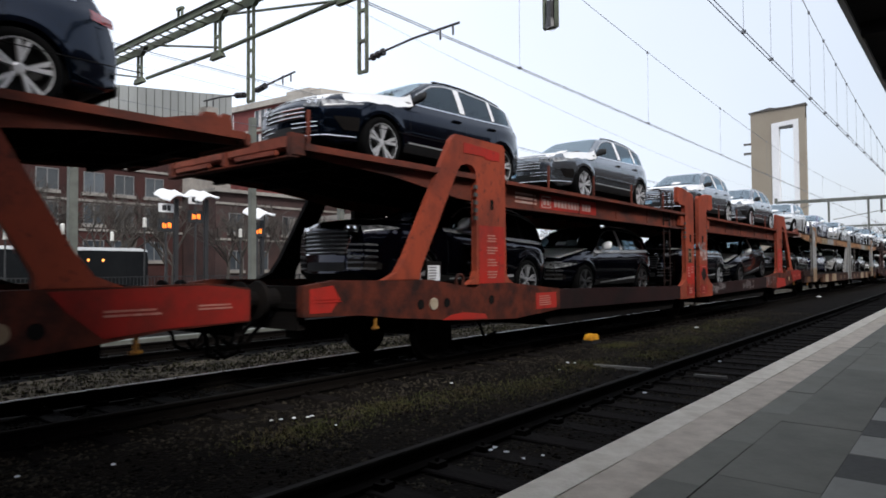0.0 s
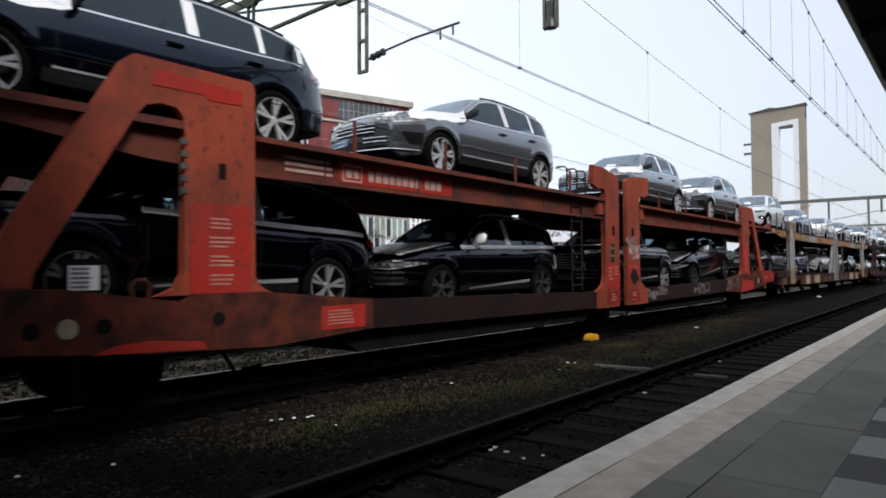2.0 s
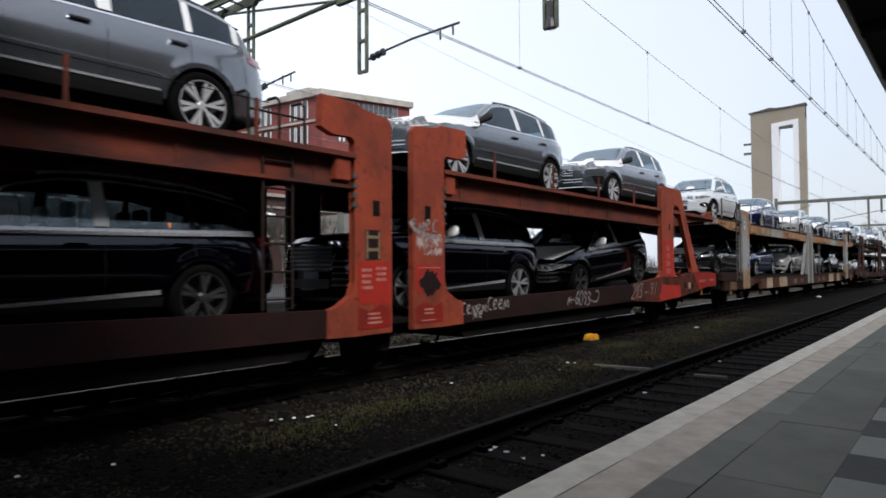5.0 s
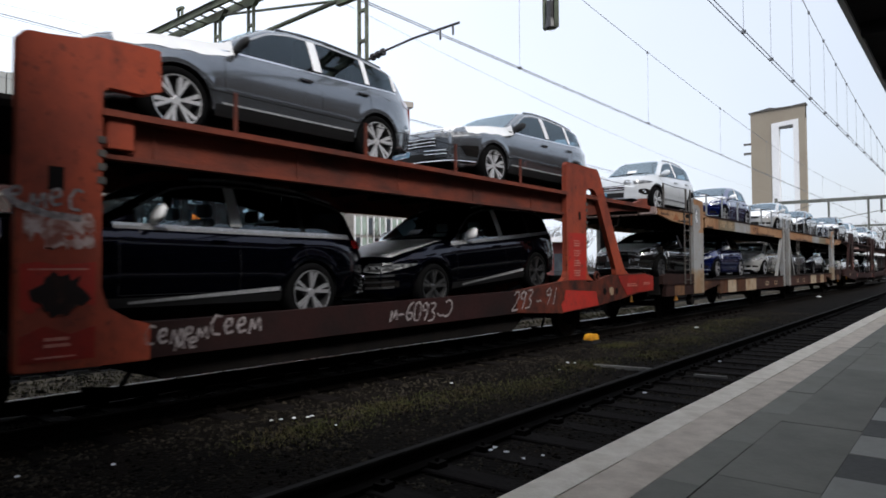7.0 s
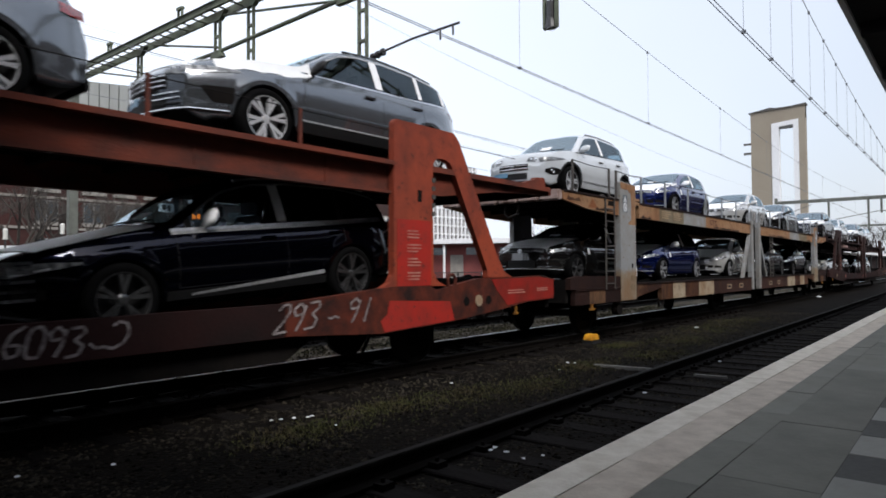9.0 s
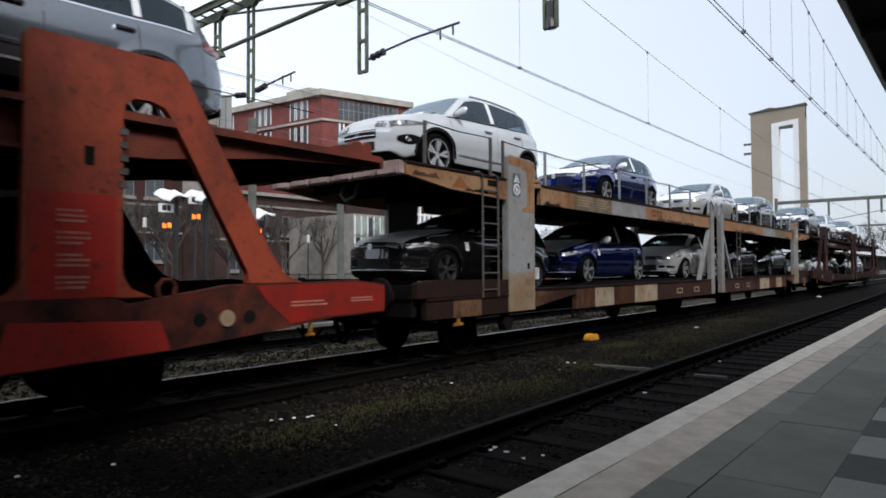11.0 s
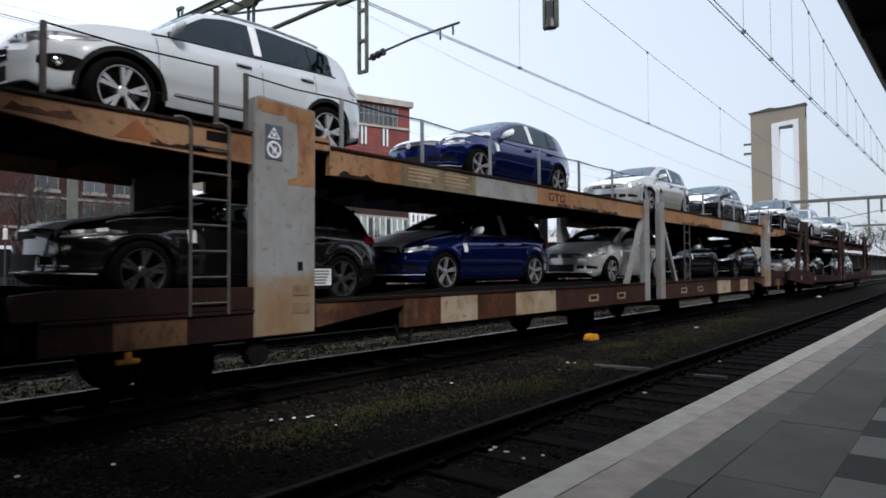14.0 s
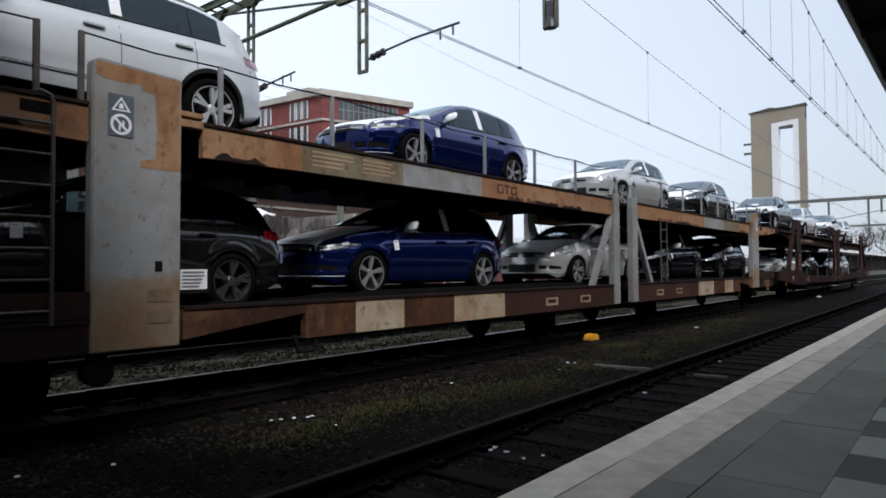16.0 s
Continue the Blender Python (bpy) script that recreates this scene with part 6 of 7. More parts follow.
    if model in BIG:
        pts = [(-gw, gz1), (gw, gz1), (gw + 0.06, gz1 - 0.1), (gw - 0.04, gz0), (-gw + 0.04, gz0), (-gw - 0.06, gz1 - 0.1), (-gw, gz1)]
        bm = B()
        path(bm, [(a, nose(a, b) - 0.018, b) for a, b in pts], 0.018, 6)
        part("grille_frame", bm, CHROME, grille, "bright chrome grille frame")
    if model not in BIG:
        bm = B()
        z = (gz0 + gz1) / 2
        tube(bm, (0, nose(0, z) - 0.015, z), (0, nose(0, z) - 0.022, z), 0.05, 20)
        part("round_badge", bm, ALLOY_DIM if suv else ALLOY, grille, "plain round chrome badge")
    lz0, lz1 = zbot(0.0) + 0.03, zbot(0.0) + (0.16 if suv else 0.19)
    bm = B()
    face(bm, -half(0, lz0) * 0.6, half(0, lz0) * 0.6, lz0, lz1, 0.012)
    part("lower_intake", bm, TRIM, car)
    for sx in (-1, 1):
        bm = B()
        h = half(0, lz1)
        if model == "compact_suv":
            mid = lz1 + 0.03
            side_patch(bm, 0.05, 0.4, lambda yy: mid - 0.015 - 0.07 * math.sin(math.pi * min(1, (yy - 0.02) / 0.42)), lambda yy: mid + 0.02 + 0.05 * math.sin(math.pi * min(1, (yy - 0.02) / 0.42)), sx, 0.006, 8, 3)
            it = part("side_intake", bm, NEAR_BLACK, car, smooth=True)
            bm = B()
            lathe(bm, [(0.0, 0.0), (0.004, 0.025), (0.0, 0.036), (0.01, 0.042), (0.0, 0.047)], 18)
            xx = half(0.2, mid) + 0.008
            for v in bm.verts:
                v.co = Vector((sx * (xx + v.co.x + 0.25 * v.co.y), 0.2 - fo + v.co.y, mid + v.co.z))
            part("fog_lamp", bm, CHROME, it, "round fog lamp")
            continue
        if model == "large_suv":
            side_patch(bm, 0.13, 0.47, lambda yy: 0.62 - 0.15 * min(1, (yy - 0.13) / 0.13), lambda yy: 0.64 + 0.03 * yy, sx, 0.006, 12, 3)
            part("side_intake", bm, NEAR_BLACK, car, smooth=True)
            for z in (0.44, 0.5, 0.56):
                bm = B()
                path(bm, [(sx * h * q, nose(h * q, z) - 0.014, z) for q in (0.3, 0.5, 0.7, 0.9)], 0.01, 6)
                part("intake_trim", bm, CHROME if z > 0.45 else TRIM, car)
            continue
        if model == "hatchback":
            face(bm, sx * h * 0.7, sx * h * 0.97, lz0 + 0.06, lz1 - 0.02, 0.012, 5, 2)
            side_patch(bm, 0.01, 0.24, lambda yy: lz0 + 0.06, lambda yy: lz1 - 0.02 - 0.12 * yy, sx, 0.006, 5, 2)
        else:
            face(bm, sx * h * 0.66, sx * h * 0.97, lz0 + 0.03, lz1 + 0.05, 0.012, 5, 2)
            side_patch(bm, 0.01, 0.26, lambda yy: lz0 + 0.04, lambda yy: lz1 + 0.05 - 0.2 * yy, sx, 0.006, 3, 2)
        it = part("side_intake", bm, NEAR_BLACK, car)
        if model in BIG:
            for k in range(5):
                z = lz0 + 0.03 + k * 0.085
                bm = B()
                rows = [[(sx * x, nose(x, q) - 0.02, q) for q in (z, z + 0.03)] for x in [h * (0.66 + 0.06 * i) for i in range(6)]]
                rows += [[(sx * (half(y, q) + 0.012), y - fo, q) for q in (z, z + 0.03)] for y in (0.03, 0.1, 0.18)]
                sheet(bm, rows)
                part("intake_trim", bm, ALLOY_DIM, it, "satin grey intake fin")
        elif model == "hatchback":
            bm = B()
            path(bm, [(sx * h * q, nose(h * q, lz0 + 0.1) - 0.018, lz0 + 0.1) for q in (0.71, 0.83, 0.95)], 0.006, 6)
            part("intake_trim", bm, TRIM, it)
            bm = B()
            path(bm, [(sx * h * 0.66, nose(h * 0.66, lz1) - 0.014, lz1), (sx * h * 0.7, nose(h * 0.7, lz0 + 0.04) - 0.016, lz0 + 0.04), (sx * h * 0.95, nose(h * 0.95, lz0 + 0.035) - 0.014, lz0 + 0.035)]
                 + [(sx * (half(y, lz0 + 0.035) + 0.006), y - fo, lz0 + 0.035) for y in (0.06, 0.16, 0.26)], 0.008, 6)
            part("intake_trim", bm, PAINTS[paint], it)
    if model in ("large_suv", "hatchback"):
        bm = B()
        run = [(half(yy, lz0 - 0.02) + 0.008, yy - fo) for yy in (fo - ra - 0.04, (fo - ra) * 0.6, (fo - ra) * 0.25, 0.02)]
        pts = [(-x, y, lz0 - 0.02) for x, y in run]
        for i in range(1, 12):
            x0 = (-1 + i / 6) * half(0, lz0) * 0.97
            pts.append((x0, nose(x0, lz0) - 0.012, lz0 - 0.02))
        path(bm, pts + [(x, y, lz0 - 0.02) for x, y in run[::-1]], 0.013 if suv else 0.008, 6)
        part("bumper_strip", bm, CHROME if suv else SILVER_TRIM, car, "bright lower bumper strip")
    if model == "hatchback":
        bm = B()
        y = axles[0] + ra + 0.09
        side_patch(bm, y, y + 0.1, lambda yy: belt(yy) - 0.24, lambda yy: belt(yy) - 0.1, 1, 0.005, 1, 2)
        part("paper_tag", bm, PAPER, car, "small white paper tag")
    if blue_film:
        bm = B()
        h = half(0, gz0)
        face(bm, -h * (0.95 if suv else 0.9), h * (-0.2 if suv else -0.55), gz0 - (0.12 if suv else 0.1), gz0 - 0.03, 0.016, 5, 2)
        part("blue_film", bm, material("pale_blue_film", (0.16, 0.34, 0.5), 0.4), car, "pale blue protective film on the bumper")
    if film:
        bm = B()
        top_patch(bm, 0.07 if model == "large_suv" else 0.03 if model == "hatchback" else 0.24, d["screen"][0] - 0.1, 0.0 if model not in BIG else 0.03, 0.005, 12, 12)
        part("bonnet_film", bm, FILM, car, "white protective film over the bonnet", smooth=True)
        for sx in ((-1, 1) if model == "large_suv" or blue_film else ()):
            bm = B()
            side_patch(bm, 0.3 if suv else 0.08, d["screen"][0] + (0.14 if suv else -0.05), lambda yy: ztop(yy) - (0.135 + 0.04 * (yy - 0.3) if suv else 0.03 + 0.04 * yy) - 0.012 * math.sin(yy * 17), lambda yy: ztop(yy) - 0.012, sx, 0.006, 12, 3)
            part("wing_film", bm, FILM, car, smooth=True)
    for sx in (1, -1):
        for a in axles:
            m = pose(sx * (W - 0.125), a - fo, r, 0, 0, 0 if sx > 0 else 180)
            if sx > 0 and a == axles[0]:
                # models standing on the lower deck get darker rims in place of shade
                wh = build_wheel(car, m, r, spokes, ALLOY_DIM if model == "sloped_suv" or paint in ("dark", "black") and model == "hatchback" else ALLOY_MID if model in ("hatchback", "tall_suv") else ALLOY, paint == "blue")
            else:
                o = share("wheel", wh.data, car, m)
                for c in wh.children:
                    k = share(c.name.split(".")[0], c.data, o, Matrix())
                    if "label" in c:
                        k["label"] = c["label"]
    return car


# ---- overhead line ----
def gantry(y, label):
    g = holder("overhead_line_gantry", pose(0, y, 0), label, "gantry")
    bm = B()
    for a in (-0.22, 0.22):
        s = 1 if a > 0 else -1
        box(bm, -26.2, 6.0, a - 0.012, a + 0.012, 8.32, 8.52)
        box(bm, -26.2, 6.0, min(a, a + s * 0.06), max(a, a + s * 0.06), 8.322, 8.335)
        box(bm, -26.2, 6.0, min(a, a + s * 0.06), max(a, a + s * 0.06), 8.505, 8.518)
    for k in range(36):
        x = -25.9 + k * 0.9
        box(bm, x - 0.05, x + 0.05, -0.207, 0.207, 8.33, 8.34)
        box(bm, x - 0.05, x + 0.05, -0.207, 0.207, 8.5, 8.51)
    part("lattice_beam", bm, GANTRY, g, "grey-green lattice crossbeam")
    for x in (-24.2, 5.2):
        bm = B()
        box(bm, x - 0.14, x + 0.14, -0.14, 0.14, 0, 9.5)
        part("mast", bm, CONCRETE, g, bevel=0.02)
    for x in (-25.2, -21.4, -17.0):
        bm = B()
        for a in (-0.1, 0.1):
            box(bm, x + a - 0.02, x + a + 0.02, -0.03, 0.03, 8.57, 8.95)
        box(bm, x - 0.14, x + 0.14, -0.05, 0.05, 8.9, 8.97)
        part("insulator_bracket", bm, GANTRY, g)
    # drop frames
    for x, z0 in ((-19.35, 7.3), (-15.1, 7.15), (-13.62, 5.76), (-10.15, 7.3), (-9.67, 5.7), (-5.27, 5.57)):
        bm = B()
        for a in (-0.11, 0.11):
            box(bm, x + a - 0.022, x + a + 0.022, -0.035, 0.035, z0, 8.3)
        n = max(2, int((8.3 - z0) / 0.62))
        for k in range(n + 1):
            z = z0 + (8.26 - z0) * k / n
            box(bm, x - 0.13, x + 0.13, -0.03, 0.03, z - 0.025, z + 0.035)
        prism(bm, [(x - 0.16, 8.1), (x + 0.16, 8.1), (x + 0.42, 8.318), (x - 0.42, 8.318)], -0.06, 0.06, "y")
        if z0 > 7:
            prism(bm, [(x - 0.3, z0 - 0.02), (x + 0.3, z0 - 0.02), (x + 0.2, z0 + 0.12), (x - 0.2, z0 + 0.12)], -0.06, 0.06, "y")
        fr = part("drop_frame", bm, GANTRY, g)
        if x == -5.27:
            bm = B()
            tube(bm, (x, 0, z0 - 0.02), (x, 0, z0 + 0.12), 0.1, 12, 0.085)
            tube(bm, (x, 0, z0 + 0.12), (x, 0, z0 + 0.42), 0.075, 12)
            part("insulator", bm, INSULATOR, fr, "dark glazed insulator")
    # long ties between the brackets
    bm = B()
    path(bm, [(-18.9, 0, 7.35), (-15.1, 0, 7.3), (-10.15, 0, 7.4), (-5.3, 0, 7.5)], 0.05, 8)
    part("tie_rod", bm, GANTRY, g)
    for x0, x1, z in ((-15.0, -18.6, 8.15), (-10.2, -14.9, 8.1), (-10.0, -5.4, 8.1), (-19.3, -22.8, 8.2)):
        bm = B()
        tube(bm, (x0, 0, z - 0.75), (x1, 0, z + 0.12), 0.03, 6)
        part("stay", bm, GANTRY, g)
    # registration arms
    for x, z, tip in ((-9.6, 5.98, -7.3), (-13.55, 6.02, -12.05), (-13.7, 6.0, -15.6)):
        bm = B()
        s = 1 if tip > x else -1
        tube(bm, (x + s * 0.12, 0, z - 0.05), (x + s * 0.22, 0, z - 0.03), 0.03, 8)
        path(bm, [(x + s * 0.5, 0, z + 0.02), (x + s * 1.3, 0, z + 0.1), (tip + s * 0.15, 0, z + 0.13)], 0.022, 6)
        tube(bm, (tip - s * 0.3, 0, z + 0.14), (tip - s * 0.3, 0, z - 0.08), 0.018, 6)
        tube(bm, (tip, 0, z + 0.14), (tip, 0, z - 0.06), 0.018, 6)
        arm = part("registration_arm", bm, BLACK, g)
        bm = B()
        for k in range(5):
            xx = x + s * (0.2 + k * 0.07)
            tube(bm, (xx, 0, z - 0.03 + 0.01 * k), (xx + s * 0.05, 0, z - 0.025 + 0.01 * k), 0.075 if k % 2 == 0 else 0.05, 10)
        part("insulator", bm, INSULATOR, arm)
    return g


def catenary(x, zc, sup, mess_top, mess_sag, label, double=True, y0=-0.4, y1=170, drop=4.6, first=1.6):
    c = holder("overhead_wire", pose(x, 0, 0), label, "overhead wire", "overhead wires")
    bm = B()
    for dx in ((-0.03, 0.03) if double else (0,)):
        tube(bm, (dx, y0, zc), (dx, y1, zc), 0.0075, 6)
    part("contact_wire", bm, WIRE, c)

    def mz(y):
        span = 69.0
        f = ((y - sup) % span) / span
        return mess_top - mess_sag * 4 * f * (1 - f)
    bm = B()
    n = 60
    ps = [(0, y0 + (y1 - y0) * k / n, mz(y0 + (y1 - y0) * k / n)) for k in range(n + 1)]
    path(bm, ps, 0.007 if double else 0.0045, 5)
    part("messenger_wire", bm, WIRE, c)
    k = 0
    y = first
    while y < 70:
        bm = B()
        tube(bm, (0, y, zc), (0, y, mz(y)), 0.0035, 5)
        box(bm, -0.035, 0.035, y - 0.02, y + 0.02, zc - 0.015, zc + 0.035)
        box(bm, -0.02, 0.02, y - 0.03, y + 0.03, mz(y) - 0.04, mz(y) + 0.02)
        part("dropper", bm, WIRE, c)
        y += drop
    return c


def far_gantry(y, z, x0, x1, posts):
    g = holder("overhead_line_gantry", pose(0, y, 0), "slim grey gantry across the tracks in the distance", "gantry")
    bm = B()
    box(bm, x0, x1, -0.15, 0.15, z, z + 0.34)
    part("crossbeam", bm, CONCRETE, g)
    for x, zb in posts:
        bm = B()
        box(bm, x - 0.09, x + 0.09, -0.09, 0.09, zb, z)
        part("drop_post", bm, CONCRETE, g)
    for x in (x0 + 0.1, x1 - 0.1):
        bm = B()
        box(bm, x - 0.13, x + 0.13, -0.13, 0.13, 0, z + 0.7)
        part("mast", bm, CONCRETE, g)
    bm = B()
    path(bm, [(x0 + 0.3, 0, z - 1.4), (x0 + 3.5, 0, z - 0.2)], 0.04)
    path(bm, [(x0 + 5.5, 0, z - 1.9), (x0 + 9.5, 0, z - 1.2), (x1 - 0.5, 0, z - 1.5)], 0.04)
    part("stay", bm, CONCRETE, g)
    return g


# ---- background ----
def window_mesh(w, h):
    bm = B()
    for a, b, c, e in ((-w / 2, -w / 2 + 0.09, 0, h), (w / 2 - 0.09, w / 2, 0, h), (-0.05, 0.05, 0, h), (-w / 2, w / 2, 0, 0.1), (-w / 2, w / 2, h - 0.09, h)):
        box(bm, -0.02, 0.06, a, b, c, e)
    return bm


def brick_block(name, label, x0, x1, y0, y1, z1, mat, bands=(), rows=(), cols=(), win=(1.5, 2.0), roof=True):
    """A block whose east face (x1) carries windows in rows and columns, with stone bands and sills."""
    b = holder(name, pose(0, 0, 0), label, "building")
    bm = B()
    box(bm, x0, x1, y0, y1, 0, z1)
    part("wall", bm, mat, b)
    if roof:
        bm = B()
        box(bm, x0 - 0.3, x1 + 0.4, y0 - 0.3, y1 + 0.3, z1, z1 + 0.35)
        part("roof", bm, BAND, b, "pale flat roof edge")
    for z in bands:
        bm = B()
        box(bm, x1, x1 + 0.12, y0, y1, z, z + 0.22)
        part("stone_band", bm, BAND, b)
    fd = gd = sd = None
    for z in rows:
        for y in cols:
            m = pose(x1, y, z)
            if fd is None:
                bm = B()
                box(bm, -0.1, 0.015, -win[0] / 2, win[0] / 2, 0, win[1])
                wi = part("window", bm, WINDOW, b)
                fr = part("window_frame", window_mesh(*win), WINDOW_GREY, wi)
                bm = B()
                box(bm, 0, 0.18, -win[0] / 2 - 0.15, win[0] / 2 + 0.15, -0.28, 0)
                si = part("window_sill", bm, BAND, wi)
                wi.matrix_basis = m
                gd, fd, sd = wi.data, fr.data, si.data
            else:
                wi = share("window", gd, b, m)
                share("window_frame", fd, wi, Matrix())
                share("window_sill", sd, wi, Matrix())
    return b


def ribbed_building():
    """The wavy grey cladding above the brick block."""
    b = holder("office_building", pose(0, 0, 0), "building with a curving facade of upright grey metal panels", "building")
    n = 34
    pts = []
    for k in range(n + 1):
        y = 12 + 34.5 * k / n
        pts.append((-72 + 1.6 * math.sin((y - 18) / 24.0 * math.pi), y, 20.5 + 3.4 * (y - 12) / 34.5 - 0.9 * math.sin((y - 12) / 34.5 * math.pi)))
    bm = B()
    v0 = [bm.verts.new((-90, 12, z)) for z in (10.0, 20.0)]
    low = [bm.verts.new((x - 0.3, y, 10)) for x, y, z in pts]
    top = [bm.verts.new((x - 0.3, y, z - 0.1)) for x, y, z in pts]
    bk = [bm.verts.new((-90, y, 10)) for x, y, z in pts]
    bt = [bm.verts.new((-90, y, z - 0.1)) for x, y, z in pts]
    for k in range(n):
        bm.faces.new((low[k], low[k + 1], top[k + 1], top[k]))
        bm.faces.new((top[k], top[k + 1], bt[k + 1], bt[k]))
        bm.faces.new((bk[k], bk[k + 1], bt[k + 1], bt[k]))
    bm.faces.new((low[0], top[0], bt[0], bk[0]))
    bm.faces.new((low[-1], top[-1], bt[-1], bk[-1]))
    for v in v0:
        bm.verts.remove(v)
    part("wall", bm, BAND, b)
    for k in range(n):
        (x0, y0, z0), (x1, y1, z1) = pts[k], pts[k + 1]
        bm = B()
        q = [(x0, y0 + 0.06), (x1, y1 - 0.06), (x1 - 0.28, y1 - 0.06), (x0 - 0.28, y0 + 0.06)]
        lo = [bm.verts.new((x, y, 18.2 + (z0 - 20.5) * 0.4)) for x, y in q]
        hi = [bm.verts.new((x, y, z0 + (0 if i in (0, 3) else z1 - z0))) for i, (x, y) in enumerate(q)]
        bm.faces.new(lo)
        bm.faces.new(hi)
        for i in range(4):
            bm.faces.new((lo[i], lo[(i + 1) % 4], hi[(i + 1) % 4], hi[i]))
        part("cladding_panel", bm, RIB, b)
    bm = B()
    box(bm, -71.2, -70.8, 38.5, 45.5, 18.6, 19.1)
    box(bm, -72.5, -70.5, 41.5, 43.0, 19.1, 21.2)
    part("parapet", bm, BAND, b)
    return b


def brick_tower_block():
    b = holder("apartment_building", pose(-66, 55.4, 0, 0, 0, -18), "modern red brick building with a pale overhanging roof", "building")
    foot = [(0, 0), (0, 13.2), (-24, 13.2), (-23.75, -10.57)]
    bm = B()
    prism(bm, foot, 0, 24.5, "z")
    part("wall", bm, BRICK, b)
    bm = B()
    prism(bm, [(0.45, -0.35), (0.45, 13.6), (-24.4, 13.6), (-24.1, -11.2)], 24.5, 25.3, "z")
    part("roof", bm, PALE_STONE, b, "pale projecting roof slab")
    bm = B()
    prism(bm, [(-3, -0.6), (-3, 2.2), (-7, 2.2), (-7, -2.4)], 25.3, 26.2, "z")
    part("roof_housing", bm, PALE_STONE, b)
    # glazed strip on the face to the tracks
    for k in range(12):
        y = 2.3 + k * 0.745
        bm = B()
        box(bm, -0.1, 0.03, y, y + 0.68, 21.65, 24.1)
        wi = part("window", bm, WINDOW, b)
        bm = B()
        box(bm, -0.05, 0.12, y + 0.68, y + 0.745, 21.55, 24.2)
        box(bm, -0.05, 0.1, y, y + 0.68, 22.9, 22.97)
        part("window_frame", bm, GALV, wi)
    bm = B()
    box(bm, 0.0, 0.2, -0.1, 13.2, 21.2, 21.5)
    part("stone_band", bm, PALE_STONE, b)
    for y in (2.15, 2.72, 5.4, 5.97, 8.7, 9.27):
        bm = B()
        box(bm, -0.05, 0.03, y, y + 0.22, 18.7, 21.1)
        wi = part("window", bm, WINDOW, b)
        bm = B()
        box(bm, 0.0, 0.09, y + 0.22, y + 0.47, 18.7, 21.1)
        part("window_frame", bm, FRAME_WHITE, wi)
    # flank, running back from the near corner
    turn = pose(0, 0, 0, 0, 0, 24)
    bm = B()
    box(bm, -26, 0, -0.2, 0.0, 21.2, 21.5, turn)
    part("stone_band", bm, PALE_STONE, b)
    for xg in (-3.4, -10.5, -18.5):
        for zz in (21.8, 18.4):
            for j in range(3):
                bm = B()
                x = xg - j * 1.2
                box(bm, x, x + 0.75, -0.03, 0.1, zz, zz + 2.4, turn)
                wi = part("window", bm, WINDOW, b)
                bm = B()
                for xx in (x - 0.12, x + 0.75):
                    box(bm, xx, xx + 0.12, -0.1, 0.06, zz, zz + 2.4, turn)
                part("window_frame", bm, FRAME_WHITE, wi)
    return b


def grid_building():
    """The white-gridded block with a lower glazed wing."""
    b = holder("office_building", pose(-46, 44, 0), "white-gridded office block with a lower pale glazed wing", "building")
    bm = B()
    box(bm, -10, -0.15, 6.4, 18.3, 0.1, 13.6)
    part("wall", bm, BRICK_DARK, b)
    bm = B()
    box(bm, -10, -0.15, -1.4, 6.39, 0.1, 7.0)
    part("glazed_wing", bm, BAND, b, "pale glazed wing")
    green = material("pale_green_glazing", (0.2, 0.25, 0.21), 0.2, 0, (0.3, 0.36, 0.31), 0.6, 1, 3, 0.0, spec=0.6)
    for k in range(9):
        for z in (3.0, 5.0):
            bm = B()
            box(bm, -0.149, -0.05, -1.25 + k * 0.84, -0.6 + k * 0.84, z, z + 1.7)
            wi = part("window", bm, green if (k * 5 + z) % 3 else WINDOW, b)
            bm = B()
            box(bm, -0.149, 0.02, -1.33 + k * 0.84, -1.25 + k * 0.84, z - 0.1, z + 1.8)
            part("window_frame", bm, WHITE_METAL, wi)
    data = None
    for k in range(17):
        if data is None:
            bm = B()
            box(bm, -0.14, 0.12, 0, 0.26, 0.4, 13.5)
            o = part("mullion", bm, WHITE_METAL, b)
            o.matrix_basis = pose(0, 6.48, 0)
            data = o.data
        else:
            share("mullion", data, b, pose(0, 6.48 + k * 0.72, 0))
    for j in range(12):
        bm = B()
        box(bm, -0.14, 0.1, 6.4, 18.3, 2.6 + j * 0.95, 2.76 + j * 0.95)
        part("transom", bm, WHITE_METAL, b)
    return b


def pavilion():
    """A low brick pavilion under a thick white roof slab, turned towards the tracks."""
    b = holder("brick_pavilion", pose(-44.2, 47.0, 0.1, 0, 0, 23.7), "low brick pavilion under a long white roof slab", "pavilion")
    bm = B()
    box(bm, -1.5, 17.5, -0.2, 5.0, 3.95, 4.42)
    part("roof_slab", bm, WHITE_METAL, b, "thick white roof slab", bevel=0.02)
    bm = B()
    box(bm, 0.3, 17.0, 1.5, 5.0, 0.0, 3.95)
    part("wall", bm, BRICK, b)
    for k in range(5):
        bm = B()
        tube(bm, (0.6 + 3.9 * k, 0.2, 0), (0.6 + 3.9 * k, 0.2, 3.95), 0.12, 10)
        part("column", bm, WHITE_METAL, b)
    for k in range(5):
        bm = B()
        box(bm, 1.4 + 3.4 * k, 2.7 + 3.4 * k, 1.42, 1.499, 0.1, 2.9)
        part("door", bm, BAND if k % 2 else WINDOW, b)
        bm = B()
        box(bm, 3.0 + 3.4 * k, 4.4 + 3.4 * k, 1.46, 1.499, 2.9, 3.6)
        part("window", bm, WINDOW, b)
    return b


